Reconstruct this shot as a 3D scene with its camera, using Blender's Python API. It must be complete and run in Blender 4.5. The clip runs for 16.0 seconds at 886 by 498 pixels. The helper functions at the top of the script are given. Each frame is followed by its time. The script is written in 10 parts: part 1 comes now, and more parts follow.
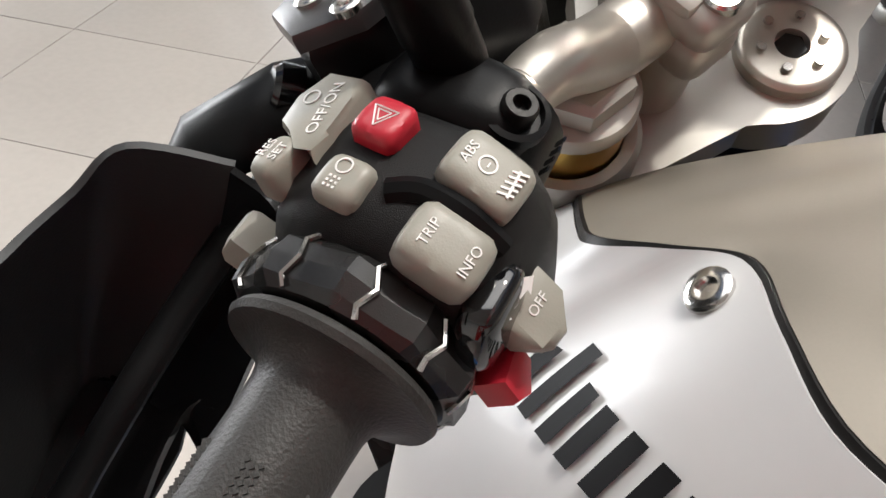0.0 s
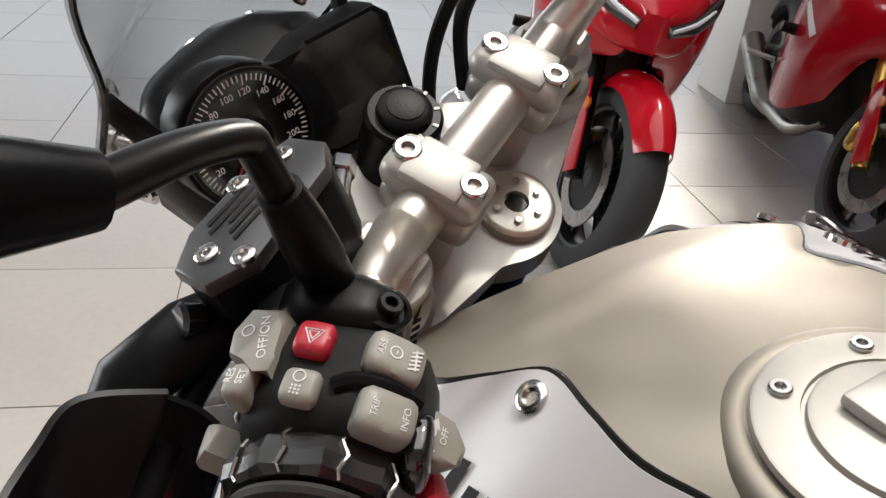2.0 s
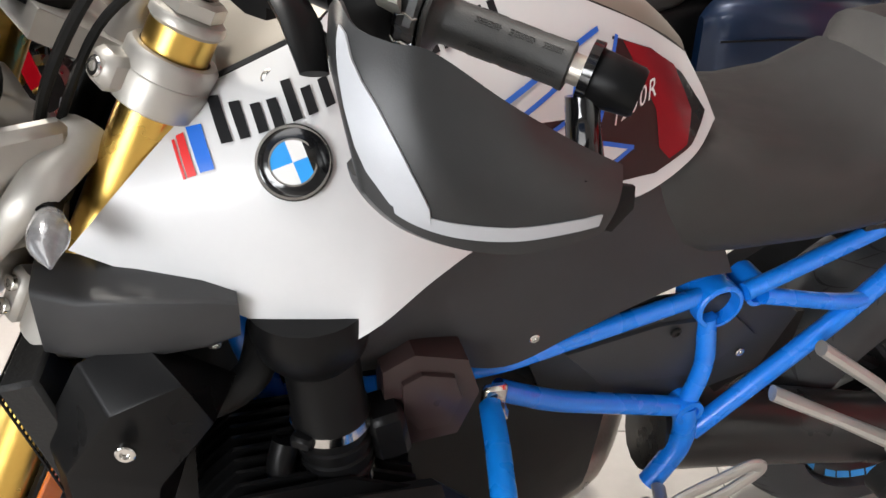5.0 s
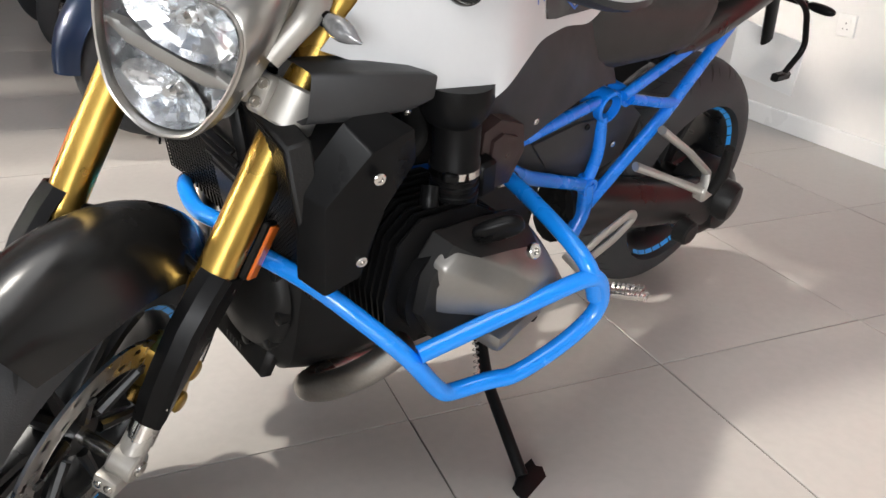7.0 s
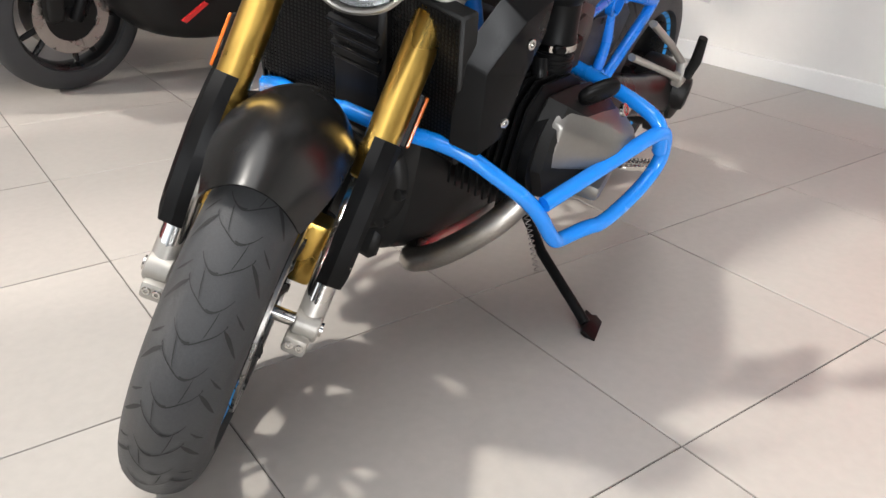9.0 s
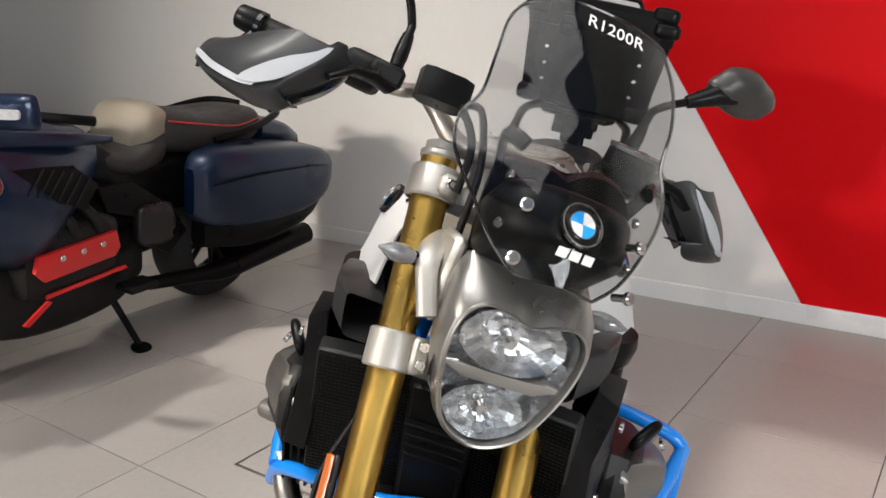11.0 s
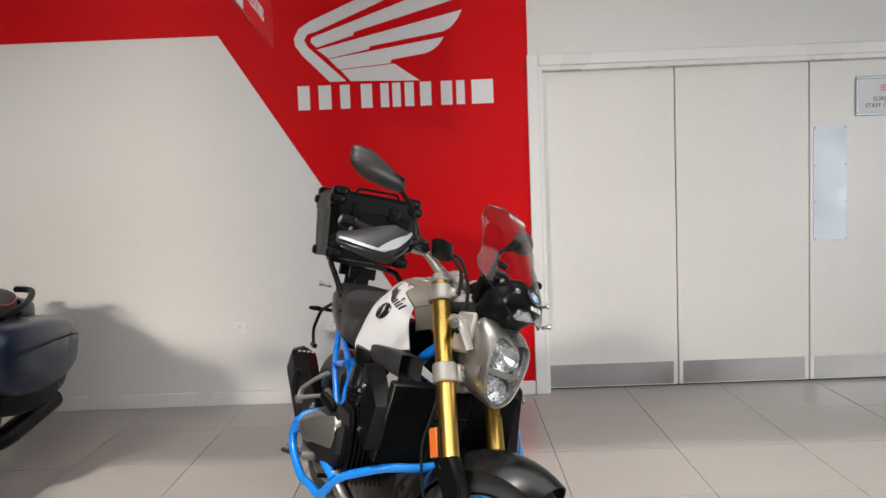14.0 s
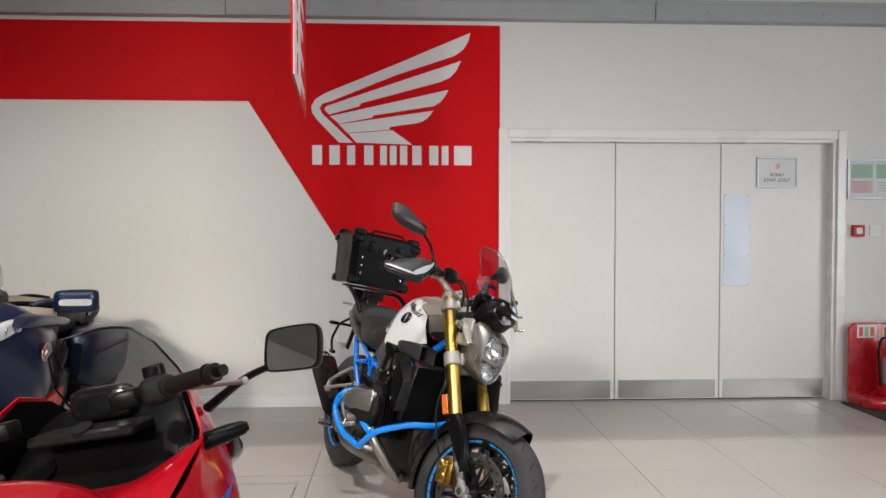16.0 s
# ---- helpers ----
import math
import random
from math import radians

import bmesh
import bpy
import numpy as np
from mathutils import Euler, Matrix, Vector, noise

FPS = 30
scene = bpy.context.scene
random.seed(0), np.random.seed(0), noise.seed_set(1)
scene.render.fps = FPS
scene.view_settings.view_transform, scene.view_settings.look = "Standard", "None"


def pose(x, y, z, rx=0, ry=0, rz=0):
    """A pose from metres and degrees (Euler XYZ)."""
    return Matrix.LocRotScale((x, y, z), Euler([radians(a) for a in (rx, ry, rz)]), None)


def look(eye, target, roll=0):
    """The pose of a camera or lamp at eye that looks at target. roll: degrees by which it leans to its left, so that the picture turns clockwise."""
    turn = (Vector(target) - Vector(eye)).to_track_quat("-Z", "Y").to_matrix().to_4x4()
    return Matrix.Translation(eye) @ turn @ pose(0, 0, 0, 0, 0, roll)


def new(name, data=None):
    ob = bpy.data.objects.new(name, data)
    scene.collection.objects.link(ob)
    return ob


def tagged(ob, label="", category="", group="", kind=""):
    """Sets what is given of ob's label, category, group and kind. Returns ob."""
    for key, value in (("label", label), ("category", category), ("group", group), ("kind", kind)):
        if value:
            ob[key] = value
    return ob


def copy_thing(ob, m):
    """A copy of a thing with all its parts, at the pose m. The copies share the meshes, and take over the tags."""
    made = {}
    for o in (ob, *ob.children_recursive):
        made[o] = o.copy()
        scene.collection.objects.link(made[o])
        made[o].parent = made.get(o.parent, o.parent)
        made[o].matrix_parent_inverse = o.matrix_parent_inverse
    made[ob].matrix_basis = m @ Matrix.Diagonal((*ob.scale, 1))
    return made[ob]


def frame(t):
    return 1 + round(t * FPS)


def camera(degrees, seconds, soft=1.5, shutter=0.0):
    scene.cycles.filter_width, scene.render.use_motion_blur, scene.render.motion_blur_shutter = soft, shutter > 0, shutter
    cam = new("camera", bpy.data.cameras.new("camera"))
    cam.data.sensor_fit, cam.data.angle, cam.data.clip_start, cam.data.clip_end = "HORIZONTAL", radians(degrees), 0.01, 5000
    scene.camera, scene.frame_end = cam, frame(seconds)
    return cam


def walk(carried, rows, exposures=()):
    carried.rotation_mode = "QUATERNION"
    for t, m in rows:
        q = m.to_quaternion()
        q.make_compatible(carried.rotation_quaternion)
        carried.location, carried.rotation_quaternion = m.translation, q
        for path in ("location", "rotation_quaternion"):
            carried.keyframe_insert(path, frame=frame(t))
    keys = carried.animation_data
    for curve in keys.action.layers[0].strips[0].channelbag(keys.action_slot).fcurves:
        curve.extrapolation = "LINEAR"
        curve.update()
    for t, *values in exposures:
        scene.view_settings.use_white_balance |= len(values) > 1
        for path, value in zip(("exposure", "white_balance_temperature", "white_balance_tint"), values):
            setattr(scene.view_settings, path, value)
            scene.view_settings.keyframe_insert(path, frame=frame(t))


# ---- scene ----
cam = camera(57.6, 16.0)
PATH = [
    (0, (-0.384, -2.088, 1.136), (-0.102, -3.609, -0.132), 5.4),
    (0.5, (-0.394, -2.088, 1.157), (-0.129, -3.635, -0.083), 4.9),
    (1, (-0.403, -2.081, 1.188), (-0.18, -3.701, 0.037), 4.9),
    (1.5, (-0.391, -2.055, 1.206), (-0.308, -3.761, 0.165), 4.9),
    (2, (-0.33, -2.016, 1.199), (-0.677, -3.745, 0.257), 5.0),
    (2.5, (-0.269, -1.977, 1.184), (-1.111, -3.546, 0.275), 4.2),
    (3, (-0.196, -1.935, 1.159), (-1.371, -3.28, 0.257), 2.6),
    (3.5, (-0.06, -1.894, 1.136), (-1.472, -3.022, 0.278), 1.6),
    (4, (0.05, -1.937, 1.102), (-1.532, -2.834, 0.271), 0.5),
    (4.5, (0.153, -2.069, 1.072), (-1.606, -2.539, 0.244), 0.4),
    (4.7, (0.193, -2.117, 1.061), (-1.611, -2.423, 0.254), 0.2),
    (6.8, (0.621, -2.696, 0.987), (-1.072, -2.028, 0.159), 1.1),
    (7, (0.642, -2.76, 0.978), (-1.038, -2.058, 0.152), 1.5),
    (7.5, (0.739, -2.899, 0.976), (-0.939, -2.189, 0.15), 1.9),
    (8, (0.768, -3.017, 0.952), (-0.893, -2.278, 0.117), 0.8),
    (8.5, (0.697, -3.145, 0.902), (-0.872, -2.259, 0.035), 0.4),
    (9, (0.623, -3.271, 0.898), (-0.819, -2.212, 0.004), 1.4),
    (9.5, (0.567, -3.348, 0.983), (-0.825, -2.163, 0.172), 2.0),
    (10, (0.491, -3.397, 1.106), (-0.901, -2.131, 0.428), 1.4),
    (10.2, (0.427, -3.402, 1.143), (-0.945, -2.097, 0.499), 0.8),
    (12.3, (-0.138, -4.072, 1.3), (-0.56, -2.151, 0.939), -0.7),
    (12.5, (-0.154, -4.172, 1.316), (-0.525, -2.234, 0.985), -0.5),
    (13, (-0.223, -4.435, 1.335), (-0.468, -2.467, 1.077), -0.3),
    (13.5, (-0.392, -4.723, 1.334), (-0.45, -2.734, 1.132), -2.0),
    (14, (-0.473, -5.005, 1.346), (-0.494, -3.012, 1.185), -2.2),
    (14.5, (-0.518, -5.303, 1.35), (-0.557, -3.306, 1.247), -0.8),
    (15, (-0.593, -5.598, 1.36), (-0.569, -3.599, 1.293), -0.5),
    (15.5, (-0.692, -5.884, 1.364), (-0.598, -3.887, 1.308), -0.9),
    (16, (-0.728, -6.116, 1.365), (-0.62, -4.119, 1.309), -0.0),
]
EXPOSURE = [(0, 0.1), (1.0, -0.1), (2.5, -0.15), (3.2, -0.1), (4.0, 0.35), (4.7, 0.5), (6.8, 0.32), (9.0, 0.35), (10.2, 0.02), (12.3, -0.32), (13.5, -0.42), (16.0, -0.42)]
walk(cam, [(t, look(eye, target, roll)) for t, eye, target, roll in PATH], EXPOSURE)

# ---- light ----
world = bpy.data.worlds.new("world")
scene.world = world
world.use_nodes = True
_bg = world.node_tree.nodes["Background"]
_sky = world.node_tree.nodes.new("ShaderNodeTexSky")
_sky.sky_type, _sky.sun_disc = "NISHITA", False
SUN_WAY = Vector((0.28, 0.26, -1.0)).normalized()
_sky.sun_elevation = math.asin(-SUN_WAY.z)
_sky.sun_rotation = math.atan2(-SUN_WAY.x, -SUN_WAY.y)
_bg.inputs["Strength"].default_value = 0.06
world.node_tree.links.new(_sky.outputs[0], _bg.inputs["Color"])

sun_data = bpy.data.lights.new("sun", "SUN")
sun_data.energy, sun_data.angle, sun_data.color = 2.1, radians(3.0), (1.0, 0.95, 0.87)
sun = new("sun", sun_data)
sun.matrix_world = look((-2, -6, 8), Vector((-2, -6, 8)) + SUN_WAY)


def area_lamp(name, eye, target, w, h, watts, color=(1, 1, 1), spread=180):
    d = bpy.data.lights.new(name, "AREA")
    d.shape, d.size, d.size_y, d.energy, d.color = "RECTANGLE", w, h, watts, color
    d.spread = radians(spread)
    ob = new(name, d)
    ob.matrix_world = look(eye, target)
    return ob


area_lamp("window_light_south", (-0.5, -9.85, 1.45), (-0.5, 0, 0.6), 9.0, 2.3, 42, (0.95, 0.98, 1.0), 90)
# Added lamp: no window sits here; it throws the tourer's shadow on the wall.
area_lamp("added_lamp_southwest", (-3.8, -9.85, 3.42), (-1.7, 0, -0.3), 0.8, 0.6, 68, (1.0, 0.92, 0.82), 46)
# Stands in for an unseen east window; that wall has no opening.
area_lamp("east_stand_in_lamp", (5.85, -4.4, 1.45), (0, -2.4, 0.4), 6.0, 2.0, 300, (0.95, 0.97, 1.0), 130)
area_lamp("roof_light", (-0.2, -3.3, 3.58), (-0.2, -2.8, 0), 4.0, 2.4, 62, (1.0, 0.98, 0.95), 130)

# ---- mesh helpers ----


def V(*a):
    return Vector(a)


def box(bm, c, s, rot=None, bev=0.0, seg=1):
    """A box of size s at c, turned by the Euler degrees rot, with rounded edges."""
    t = bmesh.new()
    bmesh.ops.create_cube(t, size=1.0)
    for v in t.verts:
        v.co = Vector((v.co.x * s[0], v.co.y * s[1], v.co.z * s[2]))
    if bev:
        bmesh.ops.bevel(t, geom=list(t.edges), offset=bev, segments=seg, profile=0.5, affect="EDGES", clamp_overlap=True)
    m = Matrix.Translation(c)
    if rot:
        m = m @ Euler([radians(a) for a in rot]).to_matrix().to_4x4()
    merge(bm, t, m)
    return bm


def merge(bm, t, m=None):
    if m is not None:
        bmesh.ops.transform(t, matrix=m, verts=t.verts)
    table = {v: bm.verts.new(v.co) for v in t.verts}
    for f in t.faces:
        try:
            bm.faces.new([table[v] for v in f.verts]).smooth = True
        except ValueError:
            pass
    t.free()


def rings(bm, loops, closed=True, cap0=True, cap1=True):
    """A skin over loops of points, all of one length."""
    vs = [[bm.verts.new(p) for p in loop] for loop in loops]
    n = len(loops[0])
    for a, b in zip(vs, vs[1:]):
        for i in range(n if closed else n - 1):
            j = (i + 1) % n
            try:
                bm.faces.new((a[i], a[j], b[j], b[i]))
            except ValueError:
                pass
    if closed and cap0:
        bm.faces.new(vs[0][::-1])
    if closed and cap1:
        bm.faces.new(vs[-1])
    return bm


def basis(way):
    z = Vector(way).normalized()
    x = Vector((0, 0, 1)).cross(z) if abs(z.z) < 0.95 else Vector((1, 0, 0)).cross(z)
    x.normalize()
    return x, z.cross(x), z


def lathe(bm, p0, way, prof, n=24, cap=True):
    """A turned form: prof is rows of (distance along way, radius)."""
    x, y, z = basis(way)
    p0 = Vector(p0)
    loops = [[p0 + z * d + (x * math.cos(a) + y * math.sin(a)) * r for a in (2 * math.pi * i / n for i in range(n))] for d, r in prof]
    return rings(bm, loops, True, cap, cap)


def cyl(bm, p0, p1, r0, r1=None, n=16, bev=0.0):
    p0, p1 = Vector(p0), Vector(p1)
    d = (p1 - p0).length
    r1 = r0 if r1 is None else r1
    prof = [(0, r0), (d, r1)] if not bev else [(0, r0 - bev), (bev, r0), (d - bev, r1), (d, r1 - bev)]
    return lathe(bm, p0, p1 - p0, prof, n)


def spline(pts, sub=6, loop=False):
    """A smooth line through points."""
    p = [Vector(q) for q in pts]
    out = []
    n = len(p)
    for i in range(n if loop else n - 1):
        a, b, c, d = (p[(i - 1) % n], p[i], p[(i + 1) % n], p[(i + 2) % n]) if loop else (p[max(i - 1, 0)], p[i], p[i + 1], p[min(i + 2, n - 1)])
        for k in range(sub):
            t = k / sub
            out.append(0.5 * (2 * b + (c - a) * t + (2 * a - 5 * b + 4 * c - d) * t * t + (3 * b - a - 3 * c + d) * t ** 3))
    if not loop:
        out.append(p[-1])
    return out


def bent(pts, r, sub=6):
    """Straight runs with rounded corners of radius r."""
    p = [Vector(q) for q in pts]
    out = [p[0]]
    for a, b, c in zip(p, p[1:], p[2:]):
        d0, d1 = min(r, (a - b).length * 0.48), min(r, (c - b).length * 0.48)
        s, e = b + (a - b).normalized() * d0, b + (c - b).normalized() * d1
        for k in range(sub + 1):
            t = k / sub
            out.append((1 - t) ** 2 * s + 2 * t * (1 - t) * b + t * t * e)
    out.append(p[-1])
    return out


def tube(bm, line, r, n=12, cap=True, flat=1.0, up=(0, 0, 1)):
    """A pipe along a line; r is one radius or one for each end and between; flat squeezes it along its second axis."""
    p = [Vector(q) for q in line]
    loops = []
    prev = None
    for i, q in enumerate(p):
        way = (p[min(i + 1, len(p) - 1)] - p[max(i - 1, 0)]).normalized()
        if prev is None:
            x, y, _ = basis(way)
            if flat != 1.0:
                x = Vector(up).cross(way).normalized()
                y = way.cross(x)
        else:
            x = (prev - way * prev.dot(way)).normalized()
            y = way.cross(x)
        prev = x
        f = i / max(len(p) - 1, 1)
        if isinstance(r, (list, tuple)):
            g = f * (len(r) - 1)
            k = min(int(g), len(r) - 2)
            rr = r[k] + (r[k + 1] - r[k]) * (g - k)
        else:
            rr = r
        loops.append([q + (x * math.cos(a) + y * math.sin(a) * flat) * rr for a in (2 * math.pi * j / n for j in range(n))])
    return rings(bm, loops, True, cap, cap)


def slab(bm, poly, m, th, bev=0.0):
    """A flat outline (2D points, counter-clockwise) given thickness th along the local z of m."""
    t = bmesh.new()
    lo = [t.verts.new((x, y, 0)) for x, y in poly]
    hi = [t.verts.new((x, y, th)) for x, y in poly]
    t.faces.new(lo[::-1])
    top = t.faces.new(hi)
    n = len(poly)
    for i in range(n):
        j = (i + 1) % n
        t.faces.new((lo[i], lo[j], hi[j], hi[i]))
    if bev:
        bmesh.ops.bevel(t, geom=list(top.edges), offset=bev, segments=2, profile=0.5, affect="EDGES", clamp_overlap=True)
    merge(bm, t, m)
    return bm


def sheet(bm, grid, th=0.003):
    """A panel through a grid of points, given thickness th inwards."""
    g = [[Vector(p) for p in row] for row in grid]
    nu, nv = len(g), len(g[0])
    nrm = [[None] * nv for _ in range(nu)]
    for i in range(nu):
        for j in range(nv):
            du = g[min(i + 1, nu - 1)][j] - g[max(i - 1, 0)][j]
            dv = g[i][min(j + 1, nv - 1)] - g[i][max(j - 1, 0)]
            nrm[i][j] = du.cross(dv).normalized()
    a = [[bm.verts.new(g[i][j]) for j in range(nv)] for i in range(nu)]
    b = [[bm.verts.new(g[i][j] - nrm[i][j] * th) for j in range(nv)] for i in range(nu)]
    for i in range(nu - 1):
        for j in range(nv - 1):
            bm.faces.new((a[i][j], a[i + 1][j], a[i + 1][j + 1], a[i][j + 1]))
            bm.faces.new((b[i][j], b[i][j + 1], b[i + 1][j + 1], b[i + 1][j]))
    for i in range(nu - 1):
        bm.faces.new((a[i][0], b[i][0], b[i + 1][0], a[i + 1][0]))
        bm.faces.new((a[i][-1], a[i + 1][-1], b[i + 1][-1], b[i][-1]))
    for j in range(nv - 1):
        bm.faces.new((a[0][j], a[0][j + 1], b[0][j + 1], b[0][j]))
        bm.faces.new((a[-1][j], b[-1][j], b[-1][j + 1], a[-1][j + 1]))
    return bm


def grid_between(rows, sub=6, nv=10):
    """Rows of points, each row splined to the same count, and splined across."""
    fine = [resample(spline(r, 8), nv) for r in rows]
    cols = [spline([fine[i][j] for i in range(len(fine))], sub) for j in range(nv)]
    return [[cols[j][i] for j in range(nv)] for i in range(len(cols[0]))]


def resample(line, n):
    d = [0.0]
    for a, b in zip(line, line[1:]):
        d.append(d[-1] + (b - a).length)
    out, k = [], 0
    for i in range(n):
        t = d[-1] * i / (n - 1)
        while k < len(d) - 2 and d[k + 1] < t:
            k += 1
        f = (t - d[k]) / max(d[k + 1] - d[k], 1e-9)
        out.append(line[k].lerp(line[k + 1], min(max(f, 0), 1)))
    return out


def rounded(w, h, r, n=5):
    """A rounded rectangle as an outline."""
    out = []
    for cx, cy, a0 in ((w / 2 - r, h / 2 - r, 0), (-w / 2 + r, h / 2 - r, 90), (-w / 2 + r, -h / 2 + r, 180), (w / 2 - r, -h / 2 + r, 270)):
        for i in range(n + 1):
            a = radians(a0 + 90 * i / n)
            out.append((cx + r * math.cos(a), cy + r * math.sin(a)))
    return out


def ring_plate(bm, r0, r1, m, th, n=40):
    """A flat ring between two radii."""
    prof = [(0, r0), (0, r1), (th, r1), (th, r0), (0, r0)]
    t = bmesh.new()
    loops = [[Vector((r * math.cos(2 * math.pi * i / n), r * math.sin(2 * math.pi * i / n), d)) for i in range(n)] for d, r in prof]
    rings(t, loops, True, False, False)
    bmesh.ops.remove_doubles(t, verts=t.verts, dist=1e-6)
    merge(bm, t, m)
    return bm


def finish(bm, name, sharp=38.0):
    bmesh.ops.remove_doubles(bm, verts=bm.verts, dist=1e-6)
    bmesh.ops.recalc_face_normals(bm, faces=bm.faces)
    lim = radians(sharp)
    for f in bm.faces:
        f.smooth = True
    for e in bm.edges:
        if len(e.link_faces) == 2 and e.calc_face_angle(0.0) > lim:
            e.smooth = False
    me = bpy.data.meshes.new(name)
    bm.to_mesh(me)
    bm.free()
    return me


def part(name, bm, material, parent, label="", M=None, sharp=38.0):
    """One mesh object under a thing or under a part."""
    if M is not None:
        bmesh.ops.transform(bm, matrix=M, verts=bm.verts)
    ob = new(name, finish(bm, name, sharp))
    ob.data.materials.append(material)
    ob.parent = parent
    if label:
        tagged(ob, label)
    return ob


def thing(name, bm, material, m, label, category, group="", kind="", sharp=38.0):
    ob = new(name, finish(bm, name, sharp))
    ob.data.materials.append(material)
    ob.matrix_world = m
    return tagged(ob, label, category, group, kind)


def root(name, m, label, category, group="", kind=""):
    ob = new(name)
    ob.empty_display_size = 0.1
    ob.matrix_world = m
    return tagged(ob, label, category, group, kind)


def text_mesh(bm, body, size, m, depth=0.0004, shear=0.0, spacing=1.0, align="CENTER"):
    """Raised writing in the built-in font, in the local xy plane of m."""
    cu = bpy.data.curves.new("writing", "FONT")
    cu.body, cu.size, cu.extrude, cu.shear, cu.space_character = body, size, depth, shear, spacing
    cu.align_x, cu.align_y, cu.resolution_u = align, "CENTER", 3
    ob = bpy.data.objects.new("writing", cu)
    scene.collection.objects.link(ob)
    dg = bpy.context.evaluated_depsgraph_get()
    me = bpy.data.meshes.new_from_object(ob.evaluated_get(dg))
    t = bmesh.new()
    t.from_mesh(me)
    merge(bm, t, m)
    bpy.data.objects.remove(ob)
    bpy.data.curves.remove(cu)
    bpy.data.meshes.remove(me)
    return bm


def place(o, x, y):
    """The pose with origin o, local x towards x and local y near y."""
    x = Vector(x).normalized()
    z = x.cross(Vector(y)).normalized()
    y = z.cross(x)
    return Matrix(((x.x, y.x, z.x, o[0]), (x.y, y.y, z.y, o[1]), (x.z, y.z, z.z, o[2]), (0, 0, 0, 1)))


def plate(bm, pts, y, side, th=0.004, tilt=0.0):
    """A flat piece in the side plane of a machine, facing outwards."""
    out = pts if side < 0 else [(-x, z) for x, z in pts]
    area = sum(a[0] * b[1] - b[0] * a[1] for a, b in zip(out, out[1:] + out[:1]))
    if area < 0:
        out = out[::-1]
    m = Matrix.Translation((0, side * y, 0)) @ (place((0, 0, 0), (1, 0, 0), (0, 0, 1)) if side < 0 else place((0, 0, 0), (-1, 0, 0), (0, 0, 1)))
    return slab(bm, out, m @ Matrix.Rotation(radians(tilt), 4, "X"), th, 0.001)


# ---- materials ----


def material(name, color, rough=0.5, metal=0.0, var=0.08, scale=8.0, fine=120.0, bump=0.0, bump_scale=300.0, coat=0.0, rough_var=0.08, dirt=None, dirt_amount=0.0, spec=0.5, aniso=0.0):
    """A painted, plastic or metal surface with cloudy and fine variation, and fine relief."""
    m = bpy.data.materials.new(name)
    m.use_nodes = True
    nt = m.node_tree
    b = nt.nodes["Principled BSDF"]
    tc = nt.nodes.new("ShaderNodeTexCoord")

    def noise_node(s, detail=4.0):
        n = nt.nodes.new("ShaderNodeTexNoise")
        n.inputs["Scale"].default_value, n.inputs["Detail"].default_value = s, detail
        nt.links.new(tc.outputs["Object"], n.inputs["Vector"])
        return n

    big, small = noise_node(scale), noise_node(fine, 2.0)
    add = nt.nodes.new("ShaderNodeMath")
    add.operation = "MULTIPLY_ADD"
    nt.links.new(small.outputs["Fac"], add.inputs[0])
    add.inputs[1].default_value = 0.45
    nt.links.new(big.outputs["Fac"], add.inputs[2])
    mr = nt.nodes.new("ShaderNodeMapRange")
    mr.inputs["From Min"].default_value, mr.inputs["From Max"].default_value = 0.4, 1.05
    mr.inputs["To Min"].default_value, mr.inputs["To Max"].default_value = 1 - var, 1 + var
    nt.links.new(add.outputs[0], mr.inputs["Value"])
    mul = nt.nodes.new("ShaderNodeVectorMath")
    mul.operation = "SCALE"
    mul.inputs[0].default_value = color[:3]
    nt.links.new(mr.outputs[0], mul.inputs["Scale"])
    out = mul.outputs[0]
    if dirt:
        mask = nt.nodes.new("ShaderNodeMapRange")
        mask.inputs["From Min"].default_value, mask.inputs["From Max"].default_value = 0.52, 0.75
        mask.inputs["To Max"].default_value = dirt_amount
        blot = noise_node(scale * 0.6, 8.0)
        nt.links.new(blot.outputs["Fac"], mask.inputs["Value"])
        mix = nt.nodes.new("ShaderNodeMix")
        mix.data_type = "RGBA"
        nt.links.new(mask.outputs[0], mix.inputs["Factor"])
        nt.links.new(out, mix.inputs["A"])
        mix.inputs["B"].default_value = (*dirt, 1)
        out = mix.outputs["Result"]
    nt.links.new(out, b.inputs["Base Color"])
    rr = nt.nodes.new("ShaderNodeMapRange")
    rr.inputs["From Min"].default_value, rr.inputs["From Max"].default_value = 0.3, 0.7
    rr.inputs["To Min"].default_value, rr.inputs["To Max"].default_value = max(rough - rough_var, 0.02), min(rough + rough_var, 1)
    nt.links.new(big.outputs["Fac"], rr.inputs["Value"])
    nt.links.new(rr.outputs[0], b.inputs["Roughness"])
    b.inputs["Metallic"].default_value = metal
    b.inputs["Coat Weight"].default_value, b.inputs["Coat Roughness"].default_value = coat, 0.04
    b.inputs["Specular IOR Level"].default_value = spec
    if bump:
        grain = noise_node(bump_scale, 2.0)
        bp = nt.nodes.new("ShaderNodeBump")
        bp.inputs["Strength"].default_value, bp.inputs["Distance"].default_value = bump, 0.001
        nt.links.new(grain.outputs["Fac"], bp.inputs["Height"])
        nt.links.new(bp.outputs[0], b.inputs["Normal"])
    return m


